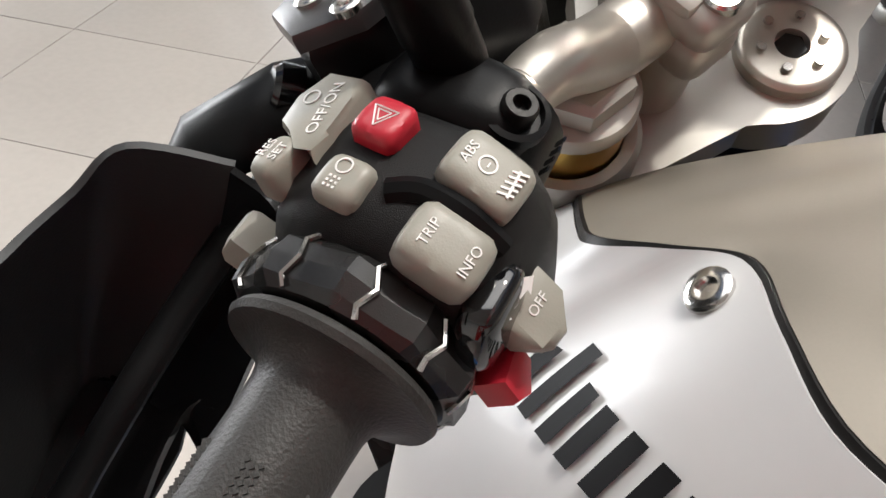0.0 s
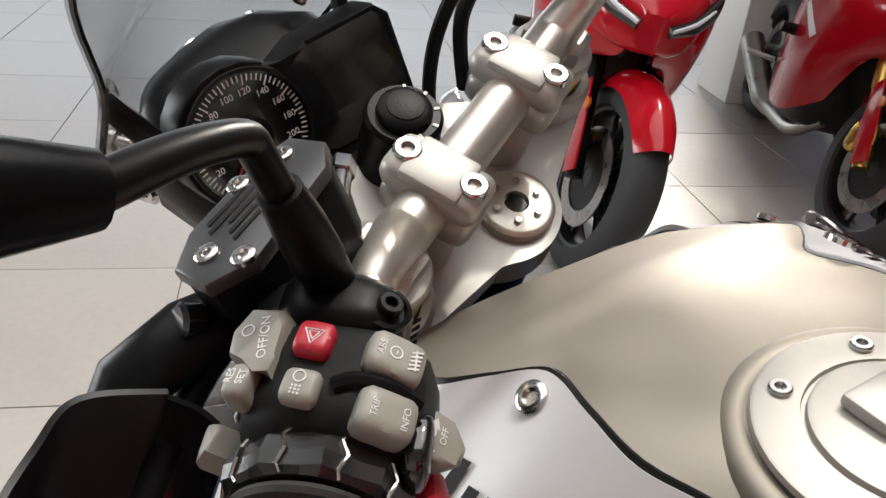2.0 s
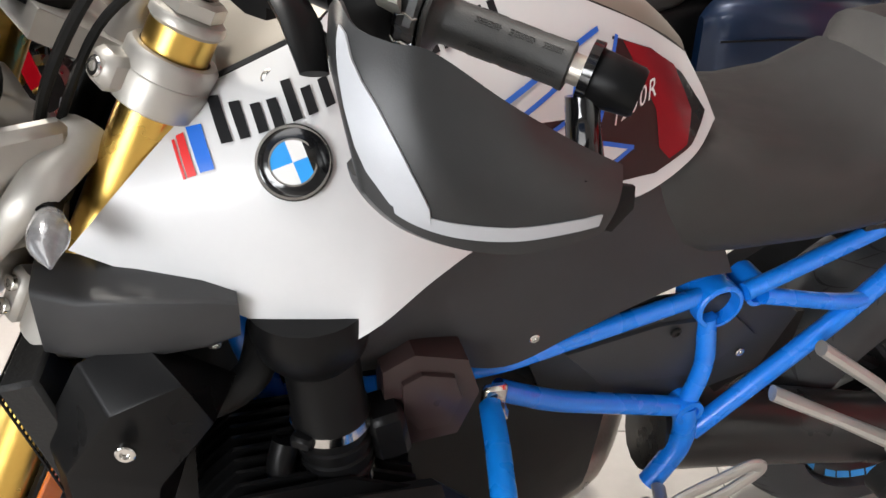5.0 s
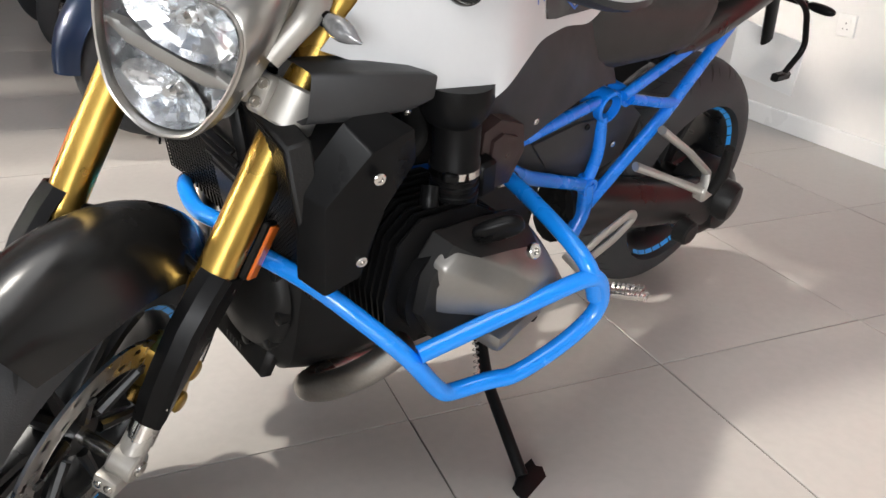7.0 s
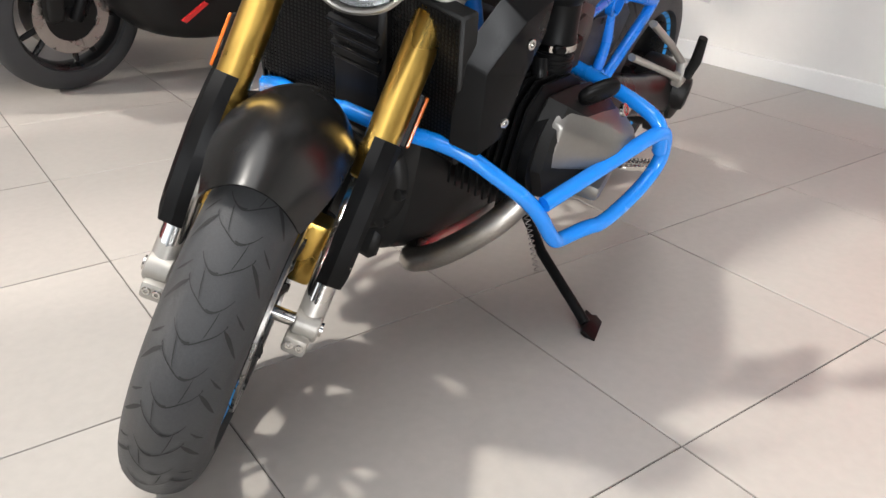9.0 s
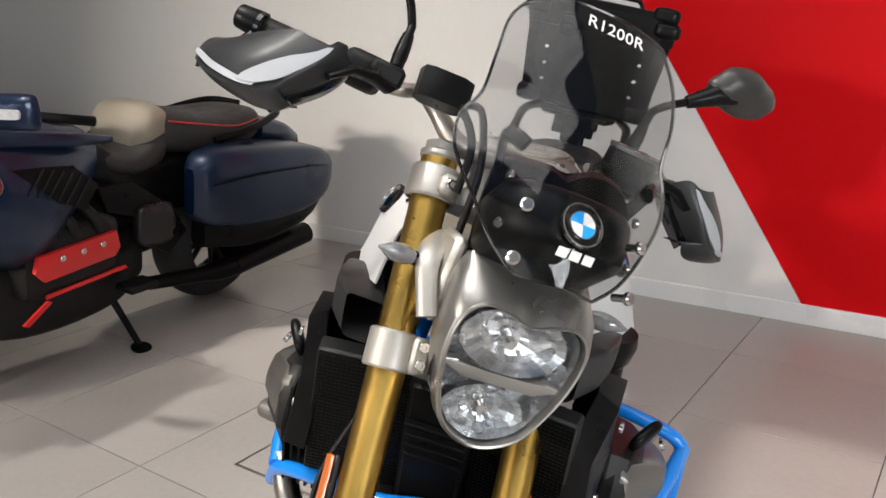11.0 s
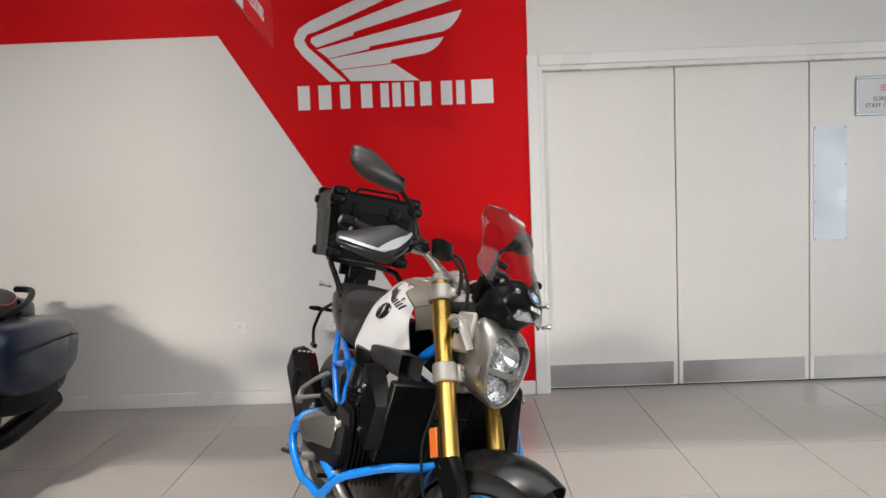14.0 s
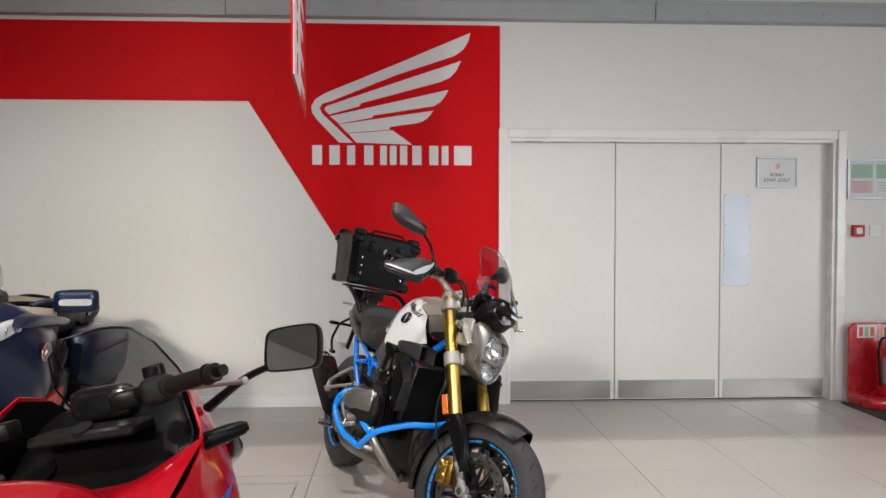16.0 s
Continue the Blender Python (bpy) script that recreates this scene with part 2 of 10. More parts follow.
def glass(name, color=(1, 1, 1), rough=0.02, alpha=0.12):
    """Thin clear or tinted sheet."""
    m = bpy.data.materials.new(name)
    m.use_nodes = True
    nt = m.node_tree
    nt.nodes.remove(nt.nodes["Principled BSDF"])
    out = nt.nodes["Material Output"]
    tr, gl, mix = nt.nodes.new("ShaderNodeBsdfTransparent"), nt.nodes.new("ShaderNodeBsdfGlossy"), nt.nodes.new("ShaderNodeMixShader")
    lw, pw = nt.nodes.new("ShaderNodeLayerWeight"), nt.nodes.new("ShaderNodeMath")
    lw.inputs["Blend"].default_value = 0.5
    pw.operation = "POWER"
    pw.inputs[1].default_value = 4.0
    nt.links.new(lw.outputs["Facing"], pw.inputs[0])
    fr = nt.nodes.new("ShaderNodeMapRange")
    fr.inputs["To Min"].default_value, fr.inputs["To Max"].default_value = 0.025, 0.6
    nt.links.new(pw.outputs[0], fr.inputs["Value"])
    tr.inputs["Color"].default_value = (*color, 1)
    gl.inputs["Roughness"].default_value = rough
    nt.links.new(fr.outputs[0], mix.inputs["Fac"])
    nt.links.new(tr.outputs[0], mix.inputs[1])
    nt.links.new(gl.outputs[0], mix.inputs[2])
    nt.links.new(mix.outputs[0], out.inputs["Surface"])
    return m


M_TILE = material("floor_tile", (0.40, 0.375, 0.348), 0.30, var=0.10, scale=1.3, fine=45, bump=0.02, bump_scale=160, rough_var=0.03, dirt=(0.33, 0.305, 0.28), dirt_amount=0.15)
M_GROUT = material("grout", (0.12, 0.11, 0.10), 0.9)
M_WALL = material("wall_paint", (0.73, 0.715, 0.685), 0.6, var=0.03, scale=0.7, fine=30, bump=0.12, bump_scale=120)
M_TRIM = material("white_gloss_paint", (0.78, 0.77, 0.75), 0.3, var=0.03, scale=2)
M_RED = material("red_wall_vinyl", (0.62, 0.003, 0.006), 0.5, spec=0.10, var=0.05, scale=0.8, fine=20, bump=0.04, bump_scale=90)
M_VINYL = material("white_vinyl", (0.72, 0.71, 0.69), 0.4, var=0.03)
M_DOOR = material("door_paint", (0.74, 0.72, 0.68), 0.38, var=0.04, scale=1.2, fine=20, bump=0.05, bump_scale=60, dirt=(0.6, 0.57, 0.52), dirt_amount=0.25)
M_STEEL = material("brushed_steel", (0.42, 0.41, 0.40), 0.34, 1.0, var=0.12, scale=3, fine=160, rough_var=0.1)
M_ALU = material("push_plate_alu", (0.50, 0.54, 0.58), 0.50, 0.6, var=0.05)
M_GREY = material("grey_steel_paint", (0.36, 0.38, 0.39), 0.5, var=0.08)
M_PLASTIC_W = material("white_plastic", (0.78, 0.77, 0.74), 0.35, var=0.03)
M_CEIL = material("ceiling_board", (0.62, 0.60, 0.57), 0.8, var=0.04, scale=0.8)

M_SILVER = material("warm_silver_paint", (0.25, 0.224, 0.186), 0.50, 0.55, var=0.05, scale=5, fine=900, rough_var=0.04)
M_WHITE = material("white_body_paint", (0.56, 0.56, 0.56), 0.38, 0.0, var=0.02, coat=0.12, rough_var=0.04)
M_GOLD = material("gold_anodised", (0.62, 0.40, 0.10), 0.30, 1.0, var=0.06, scale=12, rough_var=0.06)
M_BLUE = material("blue_powder_coat", (0.004, 0.175, 0.70), 0.28, var=0.05, scale=14, bump=0.1, bump_scale=220, coat=0.3)
M_BLUE_BAR = material("light_blue_bar_paint", (0.006, 0.235, 0.80), 0.22, var=0.05, scale=14, bump=0.1, bump_scale=200, coat=0.4)
M_BLACK = material("satin_black_plastic", (0.0045, 0.0045, 0.0047), 0.34, var=0.14, scale=14, bump=0.05, bump_scale=900, spec=0.12)
M_BLACKG = material("gloss_black", (0.006, 0.006, 0.0065), 0.14, var=0.1, coat=0.5)
M_DARKG = material("graphite_paint", (0.020, 0.0195, 0.019), 0.30, 0.3, var=0.08, scale=9, fine=600, coat=0.15, spec=0.30)
M_TEXT_BLACK = material("textured_black_plastic", (0.009, 0.009, 0.009), 0.45, var=0.22, scale=25, fine=1500, bump=0.35, bump_scale=3200, spec=0.18)
M_RELAY = material("dark_brown_plastic", (0.030, 0.018, 0.017), 0.34, var=0.1, scale=20, bump=0.06, bump_scale=900, spec=0.3)
M_PANEL = material("moulded_grey_plastic", (0.030, 0.030, 0.031), 0.46, var=0.12, scale=14, bump=0.15, bump_scale=1400, spec=0.3)
M_RUBBER = material("rubber", (0.010, 0.0098, 0.0095), 0.55, var=0.12, scale=18, bump=0.3, bump_scale=900, spec=0.15)
M_TYRE = material("tyre_rubber", (0.046, 0.047, 0.049), 0.55, var=0.16, scale=9, fine=300, bump=0.3, bump_scale=500, dirt=(0.07, 0.066, 0.06), dirt_amount=0.35, spec=0.18)
M_SEAT = material("seat_vinyl", (0.030, 0.0285, 0.027), 0.5, var=0.1, scale=20, bump=0.45, bump_scale=850, spec=0.30)
M_CASTW = material("silver_cast_paint", (0.42, 0.40, 0.365), 0.44, 0.6, var=0.06, scale=14, bump=0.035, bump_scale=900)
M_BAR = material("champagne_bar_alu", (0.56, 0.52, 0.46), 0.36, 0.85, var=0.05, scale=10, fine=700)
M_CHROME = material("bright_steel", (0.6, 0.585, 0.56), 0.2, 1.0, var=0.05)
M_EXH = material("brushed_stainless", (0.36, 0.34, 0.31), 0.34, 1.0, var=0.18, scale=9, fine=200, dirt=(0.13, 0.10, 0.07), dirt_amount=0.5)
M_ENGINE = material("engine_grey", (0.020, 0.0195, 0.019), 0.42, 0.4, var=0.1, scale=12, bump=0.2, bump_scale=450, spec=0.15)
M_HEADC = material("head_cover_magnesium", (0.21, 0.20, 0.185), 0.36, 0.75, var=0.08, scale=10, bump=0.2, bump_scale=600)
M_BTN = material("grey_button_plastic", (0.27, 0.262, 0.222), 0.42, var=0.05, scale=60, fine=1500, bump=0.06, bump_scale=1500)
M_BTNRED = material("red_button_plastic", (0.42, 0.015, 0.03), 0.4, var=0.06, scale=60, bump=0.05, bump_scale=1500)
M_PRINT_W = material("white_print", (0.75, 0.74, 0.72), 0.5, var=0.02)
M_PRINT_K = material("black_print", (0.010, 0.010, 0.011), 0.5, var=0.04, spec=0.12)
M_PRINT_BLUE = material("blue_print", (0.006, 0.12, 0.55), 0.35, var=0.03)
M_PRINT_LB = material("sky_blue_print", (0.02, 0.30, 0.75), 0.35, var=0.03)
M_PRINT_RED = material("red_print", (0.62, 0.02, 0.02), 0.35, var=0.03)
M_AMBER = material("amber_lens", (0.62, 0.14, 0.02), 0.2, var=0.1, fine=500, coat=0.6)
M_LENSW = material("frosted_lens", (0.55, 0.56, 0.57), 0.16, 0.1, var=0.15, scale=60, coat=0.6, bump=0.3, bump_scale=350)
M_REFLECTOR = material("lamp_reflector", (0.72, 0.73, 0.74), 0.10, 1.0, var=0.15, scale=25)
M_RIM = material("rim_black", (0.011, 0.011, 0.0115), 0.32, 0.2, var=0.08)
M_DISC = material("brake_disc_steel", (0.40, 0.38, 0.36), 0.30, 1.0, var=0.14, scale=20, fine=400)
M_MESH = material("radiator_mesh", (0.003, 0.003, 0.003), 0.6, bump=0.5, bump_scale=250)
M_CASE = material("case_black_aluminium", (0.005, 0.0053, 0.0056), 0.40, 0.3, var=0.12, scale=6, bump=0.15, bump_scale=500, spec=0.15)
M_NAVY = material("navy_metallic_paint", (0.004, 0.016, 0.048), 0.34, 0.4, var=0.06, scale=3, fine=900, coat=0.35)
M_LAMPIN = material("lamp_inner_silver", (0.62, 0.63, 0.64), 0.24, 0.9, var=0.2, scale=40, fine=300, bump=0.5, bump_scale=90)
M_SHELL = material("lamp_shell_silver", (0.36, 0.345, 0.32), 0.34, 0.85, var=0.05, scale=8, fine=900)
M_SIGNAL = material("clear_signal_lens", (0.20, 0.20, 0.205), 0.12, 0.2, var=0.3, scale=90, coat=0.8, bump=0.6, bump_scale=260)
M_GRIP = material("grip_rubber", (0.034, 0.033, 0.031), 0.5, var=0.12, scale=18, bump=0.3, bump_scale=900, spec=0.35)
M_REDBIKE = material("red_bike_paint", (0.42, 0.004, 0.012), 0.16, var=0.04, coat=0.25, spec=0.25)
M_DULLRED = material("dark_red_print", (0.19, 0.012, 0.018), 0.22, var=0.05, coat=0.4)
M_CREAM = material("tan_seat", (0.25, 0.215, 0.165), 0.6, var=0.08, bump=0.2, bump_scale=500)
M_GLASS = glass("clear_screen", (0.80, 0.80, 0.80))
M_LAMPGLASS = glass("lamp_glass", (0.94, 0.95, 0.96))
M_MIRROR = material("mirror_glass", (0.85, 0.86, 0.87), 0.02, 1.0, var=0.0, rough_var=0.0)
M_EXTRED = material("extinguisher_red", (0.50, 0.012, 0.02), 0.28, var=0.05, coat=0.4)
M_MAT = material("entrance_mat", (0.03, 0.03, 0.032), 0.95, var=0.3, fine=250, bump=0.8, bump_scale=200)
M_PAPER = material("paper", (0.72, 0.72, 0.71), 0.7, var=0.03)
M_GREEN = material("green_print", (0.30, 0.50, 0.34), 0.6, var=0.05)
M_PINK = material("pink_print", (0.66, 0.42, 0.44), 0.6, var=0.05)

# ---- the showroom ----
WEST, EAST, SOUTH, NORTH, TOP = -9.0, 6.0, -10.0, 0.005, 3.6
TILE, JOINT = 0.604, 0.003
TX, TY = 0.001, -2.303


def structure(name, bm, mat, label, parent=None):
    ob = new(name, finish(bm, name))
    ob.data.materials.append(mat)
    ob.parent = parent
    return tagged(ob, label, "structure", kind="structure") if parent is None else ob


bm = bmesh.new()
box(bm, ((WEST + EAST) / 2, (SOUTH + NORTH) / 2, -0.06), (EAST - WEST + 0.4, NORTH - SOUTH + 0.4, 0.114))
floor = structure("floor", bm, M_GROUT, "grey-beige square porcelain floor tiles with thin dark joints")

# north wall with the doorway through it
DX0, DX1, DH = 0.097, 2.674, 2.040
bm = bmesh.new()
box(bm, ((WEST + DX0) / 2, NORTH + 0.11, TOP / 2), (DX0 - WEST, 0.22, TOP))
box(bm, ((EAST + DX1) / 2, NORTH + 0.11, TOP / 2), (EAST - DX1, 0.22, TOP))
box(bm, ((DX0 + DX1) / 2, NORTH + 0.11, (TOP + DH) / 2), (DX1 - DX0, 0.22, TOP - DH))
structure("wall_north", bm, M_WALL, "white painted plaster wall")
bm = bmesh.new()
box(bm, (WEST - 0.11, (SOUTH + NORTH) / 2, TOP / 2), (0.22, NORTH - SOUTH, TOP))
structure("wall_west", bm, M_WALL, "white painted plaster wall")
bm = bmesh.new()
box(bm, (EAST + 0.11, (SOUTH + NORTH) / 2, TOP / 2), (0.22, NORTH - SOUTH, TOP))
structure("wall_east", bm, M_WALL, "white painted plaster wall")
# south side: low sill, head and piers round the shop windows
bm = bmesh.new()
box(bm, ((WEST + EAST) / 2, SOUTH - 0.11, 0.1), (EAST - WEST, 0.22, 0.2))
box(bm, ((WEST + EAST) / 2, SOUTH - 0.11, 3.45), (EAST - WEST, 0.22, 0.3))
for x in (WEST + 0.3, -6.1, -3.2, -0.3, 2.6, EAST - 0.3):
    box(bm, (x, SOUTH - 0.11, 1.75), (0.25, 0.2, 3.1))
structure("wall_south", bm, M_TRIM, "white framed shop front with large panes")

# unseen ceiling; its roof-light opening is sized to shape the sun's patch
RX0, RX1, RY0, RY1 = -3.6, 3.6, -5.6, -2.0
bm = bmesh.new()
box(bm, ((WEST + EAST) / 2, (RY1 + NORTH) / 2, TOP + 0.1), (EAST - WEST, NORTH - RY1, 0.2))
box(bm, ((WEST + EAST) / 2, (RY0 + SOUTH) / 2, TOP + 0.1), (EAST - WEST, RY0 - SOUTH, 0.2))
box(bm, ((WEST + RX0) / 2, (RY0 + RY1) / 2, TOP + 0.1), (RX0 - WEST, RY1 - RY0, 0.2))
box(bm, ((EAST + RX1) / 2, (RY0 + RY1) / 2, TOP + 0.1), (EAST - RX1, RY1 - RY0, 0.2))
structure("ceiling", bm, M_CEIL, "unseen pale ceiling with a long roof opening sized for the sun")

bm = bmesh.new()
box(bm, ((WEST - 0.07 + DX0) / 2, NORTH - 0.008, 0.044), (DX0 - 0.07 - WEST, 0.016, 0.088), bev=0.004)
box(bm, ((EAST + DX1 + 0.07) / 2, NORTH - 0.008, 0.044), (EAST - DX1 - 0.07, 0.016, 0.088), bev=0.004)
structure("baseboard", bm, M_TRIM, "white painted skirting board")

# steel channel along the head of the wall
bm = bmesh.new()
for a, b in ((WEST, -2.0), (-1.995, 1.2), (1.205, EAST)):
    box(bm, ((a + b) / 2, NORTH - 0.05, 2.990), (b - a, 0.1, 0.15), bev=0.004)
    box(bm, ((a + b) / 2, NORTH - 0.106, 3.055), (b - a, 0.012, 0.03))
    x = a + 0.4
    while x < b:
        lathe(bm, (x, NORTH - 0.1, 2.980), (0, -1, 0), [(0, 0.012), (0.006, 0.012), (0.008, 0.008)], 8)
        x += 0.9
structure("trim", bm, M_GREY, "grey steel channel along the head of the wall")

# red wall graphic
RED = [(0.036, 2.885), (WEST, 2.885), (WEST, 2.30), (-1.853, 2.30), (-0.451, 0.084), (0.036, 0.084)]
wall_graphic = root("wall_graphic", Matrix(), "red wall graphic with a white winged emblem", "wall graphic")
FACE = place((0, NORTH - 0.001, 0), (1, 0, 0), (0, 0, 1))
bm = bmesh.new()
slab(bm, RED, FACE, 0.003)
part("red_panel", bm, M_RED, wall_graphic)
# the wing: five white bands, drawn on a grid of 4.27 mm from the foot of its leading edge
W = place((-1.180, NORTH - 0.0045, 1.996), (1, 0, 0), (0, 0, 1)) @ Matrix.Scale(0.00427, 4)


def counter_clockwise(q):
    area = sum(a[0] * b[1] - b[0] * a[1] for a, b in zip(q, q[1:] + q[:1]))
    return q if area > 0 else q[::-1]


def band(name, pts, label=""):
    t = bmesh.new()
    slab(t, counter_clockwise(pts), W, 0.003 / 0.00427)
    part(name, t, M_VINYL, wall_graphic, label)


band("leading_edge", [(0, 0), (-38, 39), (-47, 52), (-48.5, 63), (-41, 76), (-25, 86), (100, 138), (232, 195), (228, 179), (219, 165), (204, 154), (100, 119), (-15, 72), (-29, 68), (-34, 60), (-29, 50), (24, 0)], "broad leading band of the wing")
for q in ([(-25, 57), (-23, 63), (-15, 66), (100, 106), (215, 145), (207, 128), (196, 116), (179, 108), (38, 69), (36, 64), (-17, 49)],
          [(-16, 46), (193, 94), (186, 81), (177, 71), (166, 65), (60, 48), (58, 44), (0, 33)],
          [(0, 32), (166, 57), (159, 47), (149, 39), (138, 35), (90, 28), (88, 23), (14, 17)],
          [(16, 16), (94, 22), (129, -3), (30, 0)]):
    band("feather", q)
# the name below as plain upright white bars
for x0, x1 in ((-47, -30), (-17, 1), (14, 28), (44, 60), (72, 84), (89, 101), (107, 120), (129, 145), (159, 175), (181, 193), (203, 234)):
    band("name_bar", [(x0, -39), (x1, -39), (x1, -5), (x0, -5)])

# doorway: architrave, three white leaves with kick plates
bm = bmesh.new()
for x in (DX0 - 0.035, DX1 + 0.035):
    box(bm, (x, NORTH - 0.012, (DH + 0.07) / 2), (0.07, 0.024, DH + 0.07), bev=0.005)
box(bm, ((DX0 + DX1) / 2, NORTH - 0.012, DH + 0.035), (DX1 - DX0 - 0.002, 0.0235, 0.07), bev=0.005)
for x in (DX0 + 0.012, DX1 - 0.012):
    box(bm, (x, NORTH + 0.083, DH / 2), (0.024, 0.166, DH))
box(bm, ((DX0 + DX1) / 2, NORTH + 0.08, DH - 0.012), (DX1 - DX0 - 0.05, 0.16, 0.024))
structure("door_frame", bm, M_TRIM, "white painted timber door lining and architrave")
LEAF = [(0.106, 0.950), (0.956, 1.787), (1.793, 2.660)]
for i, (a, b) in enumerate(LEAF):
    dr = root("door_%d" % (i + 1), Matrix.Translation((a, NORTH + 0.088, 0.008)), "tall white painted flush door leaf with a steel kick plate, closed", "door", kind="structure")
    w = b - a
    bm = bmesh.new()
    box(bm, (w / 2, 0.022, 1.004), (w, 0.044, 2.006), bev=0.003)
    leaf = part("leaf", bm, M_DOOR, dr)
    bm = bmesh.new()
    box(bm, (w / 2, -0.0015, 0.080), (w - 0.055, 0.003, 0.142), bev=0.001)
    kick = part("kick_plate", bm, M_STEEL, dr, "scuffed brushed steel kick plate")
    for sx in (0.05, w / 2, w - 0.05):
        for sz in (0.020, 0.140):
            bm = bmesh.new()
            lathe(bm, (sx, -0.003, sz), (0, -1, 0), [(0, 0.004), (0.001, 0.004), (0.0018, 0.002)], 8)
            part("screw", bm, M_STEEL, kick)
    if i == 2:
        bm = bmesh.new()
        box(bm, (0.127, -0.0015, 1.250), (0.211, 0.003, 0.717), bev=0.001)
        push = part("push_plate", bm, M_ALU, dr, "pale satin aluminium push plate")
        for sx in (0.034, 0.220):
            for sz in (0.903, 1.135, 1.365, 1.597):
                bm = bmesh.new()
                lathe(bm, (sx, -0.003, sz), (0, -1, 0), [(0, 0.004), (0.001, 0.004), (0.0018, 0.002)], 8)
                part("screw", bm, M_PRINT_K, push)

# staff sign on the third leaf
sg = root("door_sign", place((2.240, NORTH + 0.084, 1.790), (1, 0, 0), (0, 0, 1)) @ Matrix.Scale(1.05, 4), "silver framed staff notice fixed to the white door", "sign")
bm = bmesh.new()
for x, y, w, h in ((0, 0.108, 0.315, 0.016), (0, -0.108, 0.315, 0.016), (-0.15, 0, 0.016, 0.2), (0.15, 0, 0.016, 0.2)):
    box(bm, (x, y, 0.004), (w, h, 0.012), bev=0.003)
part("frame", bm, M_ALU, sg)
bm = bmesh.new()
box(bm, (0, 0, 0.0), (0.30, 0.20, 0.004))
paper = part("paper", bm, M_PAPER, sg)
bm = bmesh.new()
text_mesh(bm, "SORRY", 0.036, Matrix.Translation((0, -0.02, 0.0028)))
text_mesh(bm, "STAFF ONLY", 0.036, Matrix.Translation((0, -0.058, 0.0028)))
part("writing", bm, material("navy_ink", (0.05, 0.055, 0.09), 0.6), paper)
bm = bmesh.new()
for k in range(3):
    slab(bm, [(-0.02, 0.03 + 0.013 * k), (0.0, 0.028 + 0.013 * k), (0.03, 0.036 + 0.014 * k), (0.02, 0.038 + 0.014 * k)], Matrix.Translation((0, 0, 0.0025)), 0.0006)
part("emblem", bm, M_PRINT_RED, paper)

# sockets
for x, z, wide in ((-1.819, 0.497, 0.088), (-1.265, 0.498, 0.148)):
    so = root("wall_socket", place((x, NORTH, z), (1, 0, 0), (0, 0, 1)), "white plastic %s wall socket" % ("double" if wide > 0.1 else "single"), "socket")
    bm = bmesh.new()
    box(bm, (0, 0, 0.006), (wide, 0.088, 0.012), bev=0.003, seg=2)
    part("plate", bm, M_PLASTIC_W, so)
    for sx in ((0,) if wide < 0.1 else (-0.036, 0.036)):
        bm = bmesh.new()
        for px, py in ((0, 0.008), (-0.011, -0.014), (0.011, -0.014)):
            box(bm, (sx + px, py, 0.0115), (0.005 if py < 0 else 0.004, 0.004 if py < 0 else 0.008, 0.0018))
        part("pin_hole", bm, M_PRINT_K, so)
        bm = bmesh.new()
        box(bm, (sx + 0.02, 0.02, 0.0125), (0.01, 0.016, 0.004), bev=0.001)
        part("rocker", bm, M_PLASTIC_W, so)
# a round of tiles, each with its own edge
import itertools
bm = bmesh.new()
box(bm, (0, 0, 0), (TILE - JOINT, TILE - JOINT, 0.008), bev=0.0012)
tile_mesh = finish(bm, "tile")
tile_mesh.materials.append(M_TILE)

# ---- the roadster: x ahead, y to its left, z up; STEM is the turned steering ----
from mathutils.bvhtree import BVHTree

BIKE = pose(-0.741, -2.4102, -0.0004, -12.62, -0.964, -69.515)
RAKE, STEER = radians(26.93), radians(31.3)
STEM = Matrix.Translation((0.554, 0.0143, 0.2945)) @ Matrix.Rotation(radians(1.79), 4, "X") @ Matrix.Rotation(-RAKE, 4, "Y") @ Matrix.Rotation(STEER, 4, "Z")
FORKM = STEM @ Matrix.Translation((0, 0, 0.77)) @ Matrix.Rotation(radians(1.86), 4, "X") @ Matrix.Translation((0, 0, -0.77))   # fork and front wheel
YM, CY = 0.012, 0.014
FORK = 0.117   # half the distance between the fork legs
bike = root("motorcycle", BIKE, "white and silver roadster with gold fork and bright blue frame", "motorcycle")


def flip(p):
    return Vector((p[0], 2 * YM - p[1], p[2]))


def hexbolt(bm, p, way, r=0.007, h=0.006, n=16):
    """A socket cap screw: round head with a six-sided recess."""
    x, y, z = basis(way)
    lathe(bm, p, way, [(0, r * 0.9), (0, r), (h * 0.8, r), (h, r * 0.85), (h, r * 0.5), (h * 0.45, r * 0.45), (h * 0.45, 0.0002)], n, cap=False)
    return bm


def screw(name, p, way, r, h, mat, parent, M=None):
    bm = bmesh.new()
    hexbolt(bm, p, way, r, h)
    return part(name, bm, mat, parent, M=M)


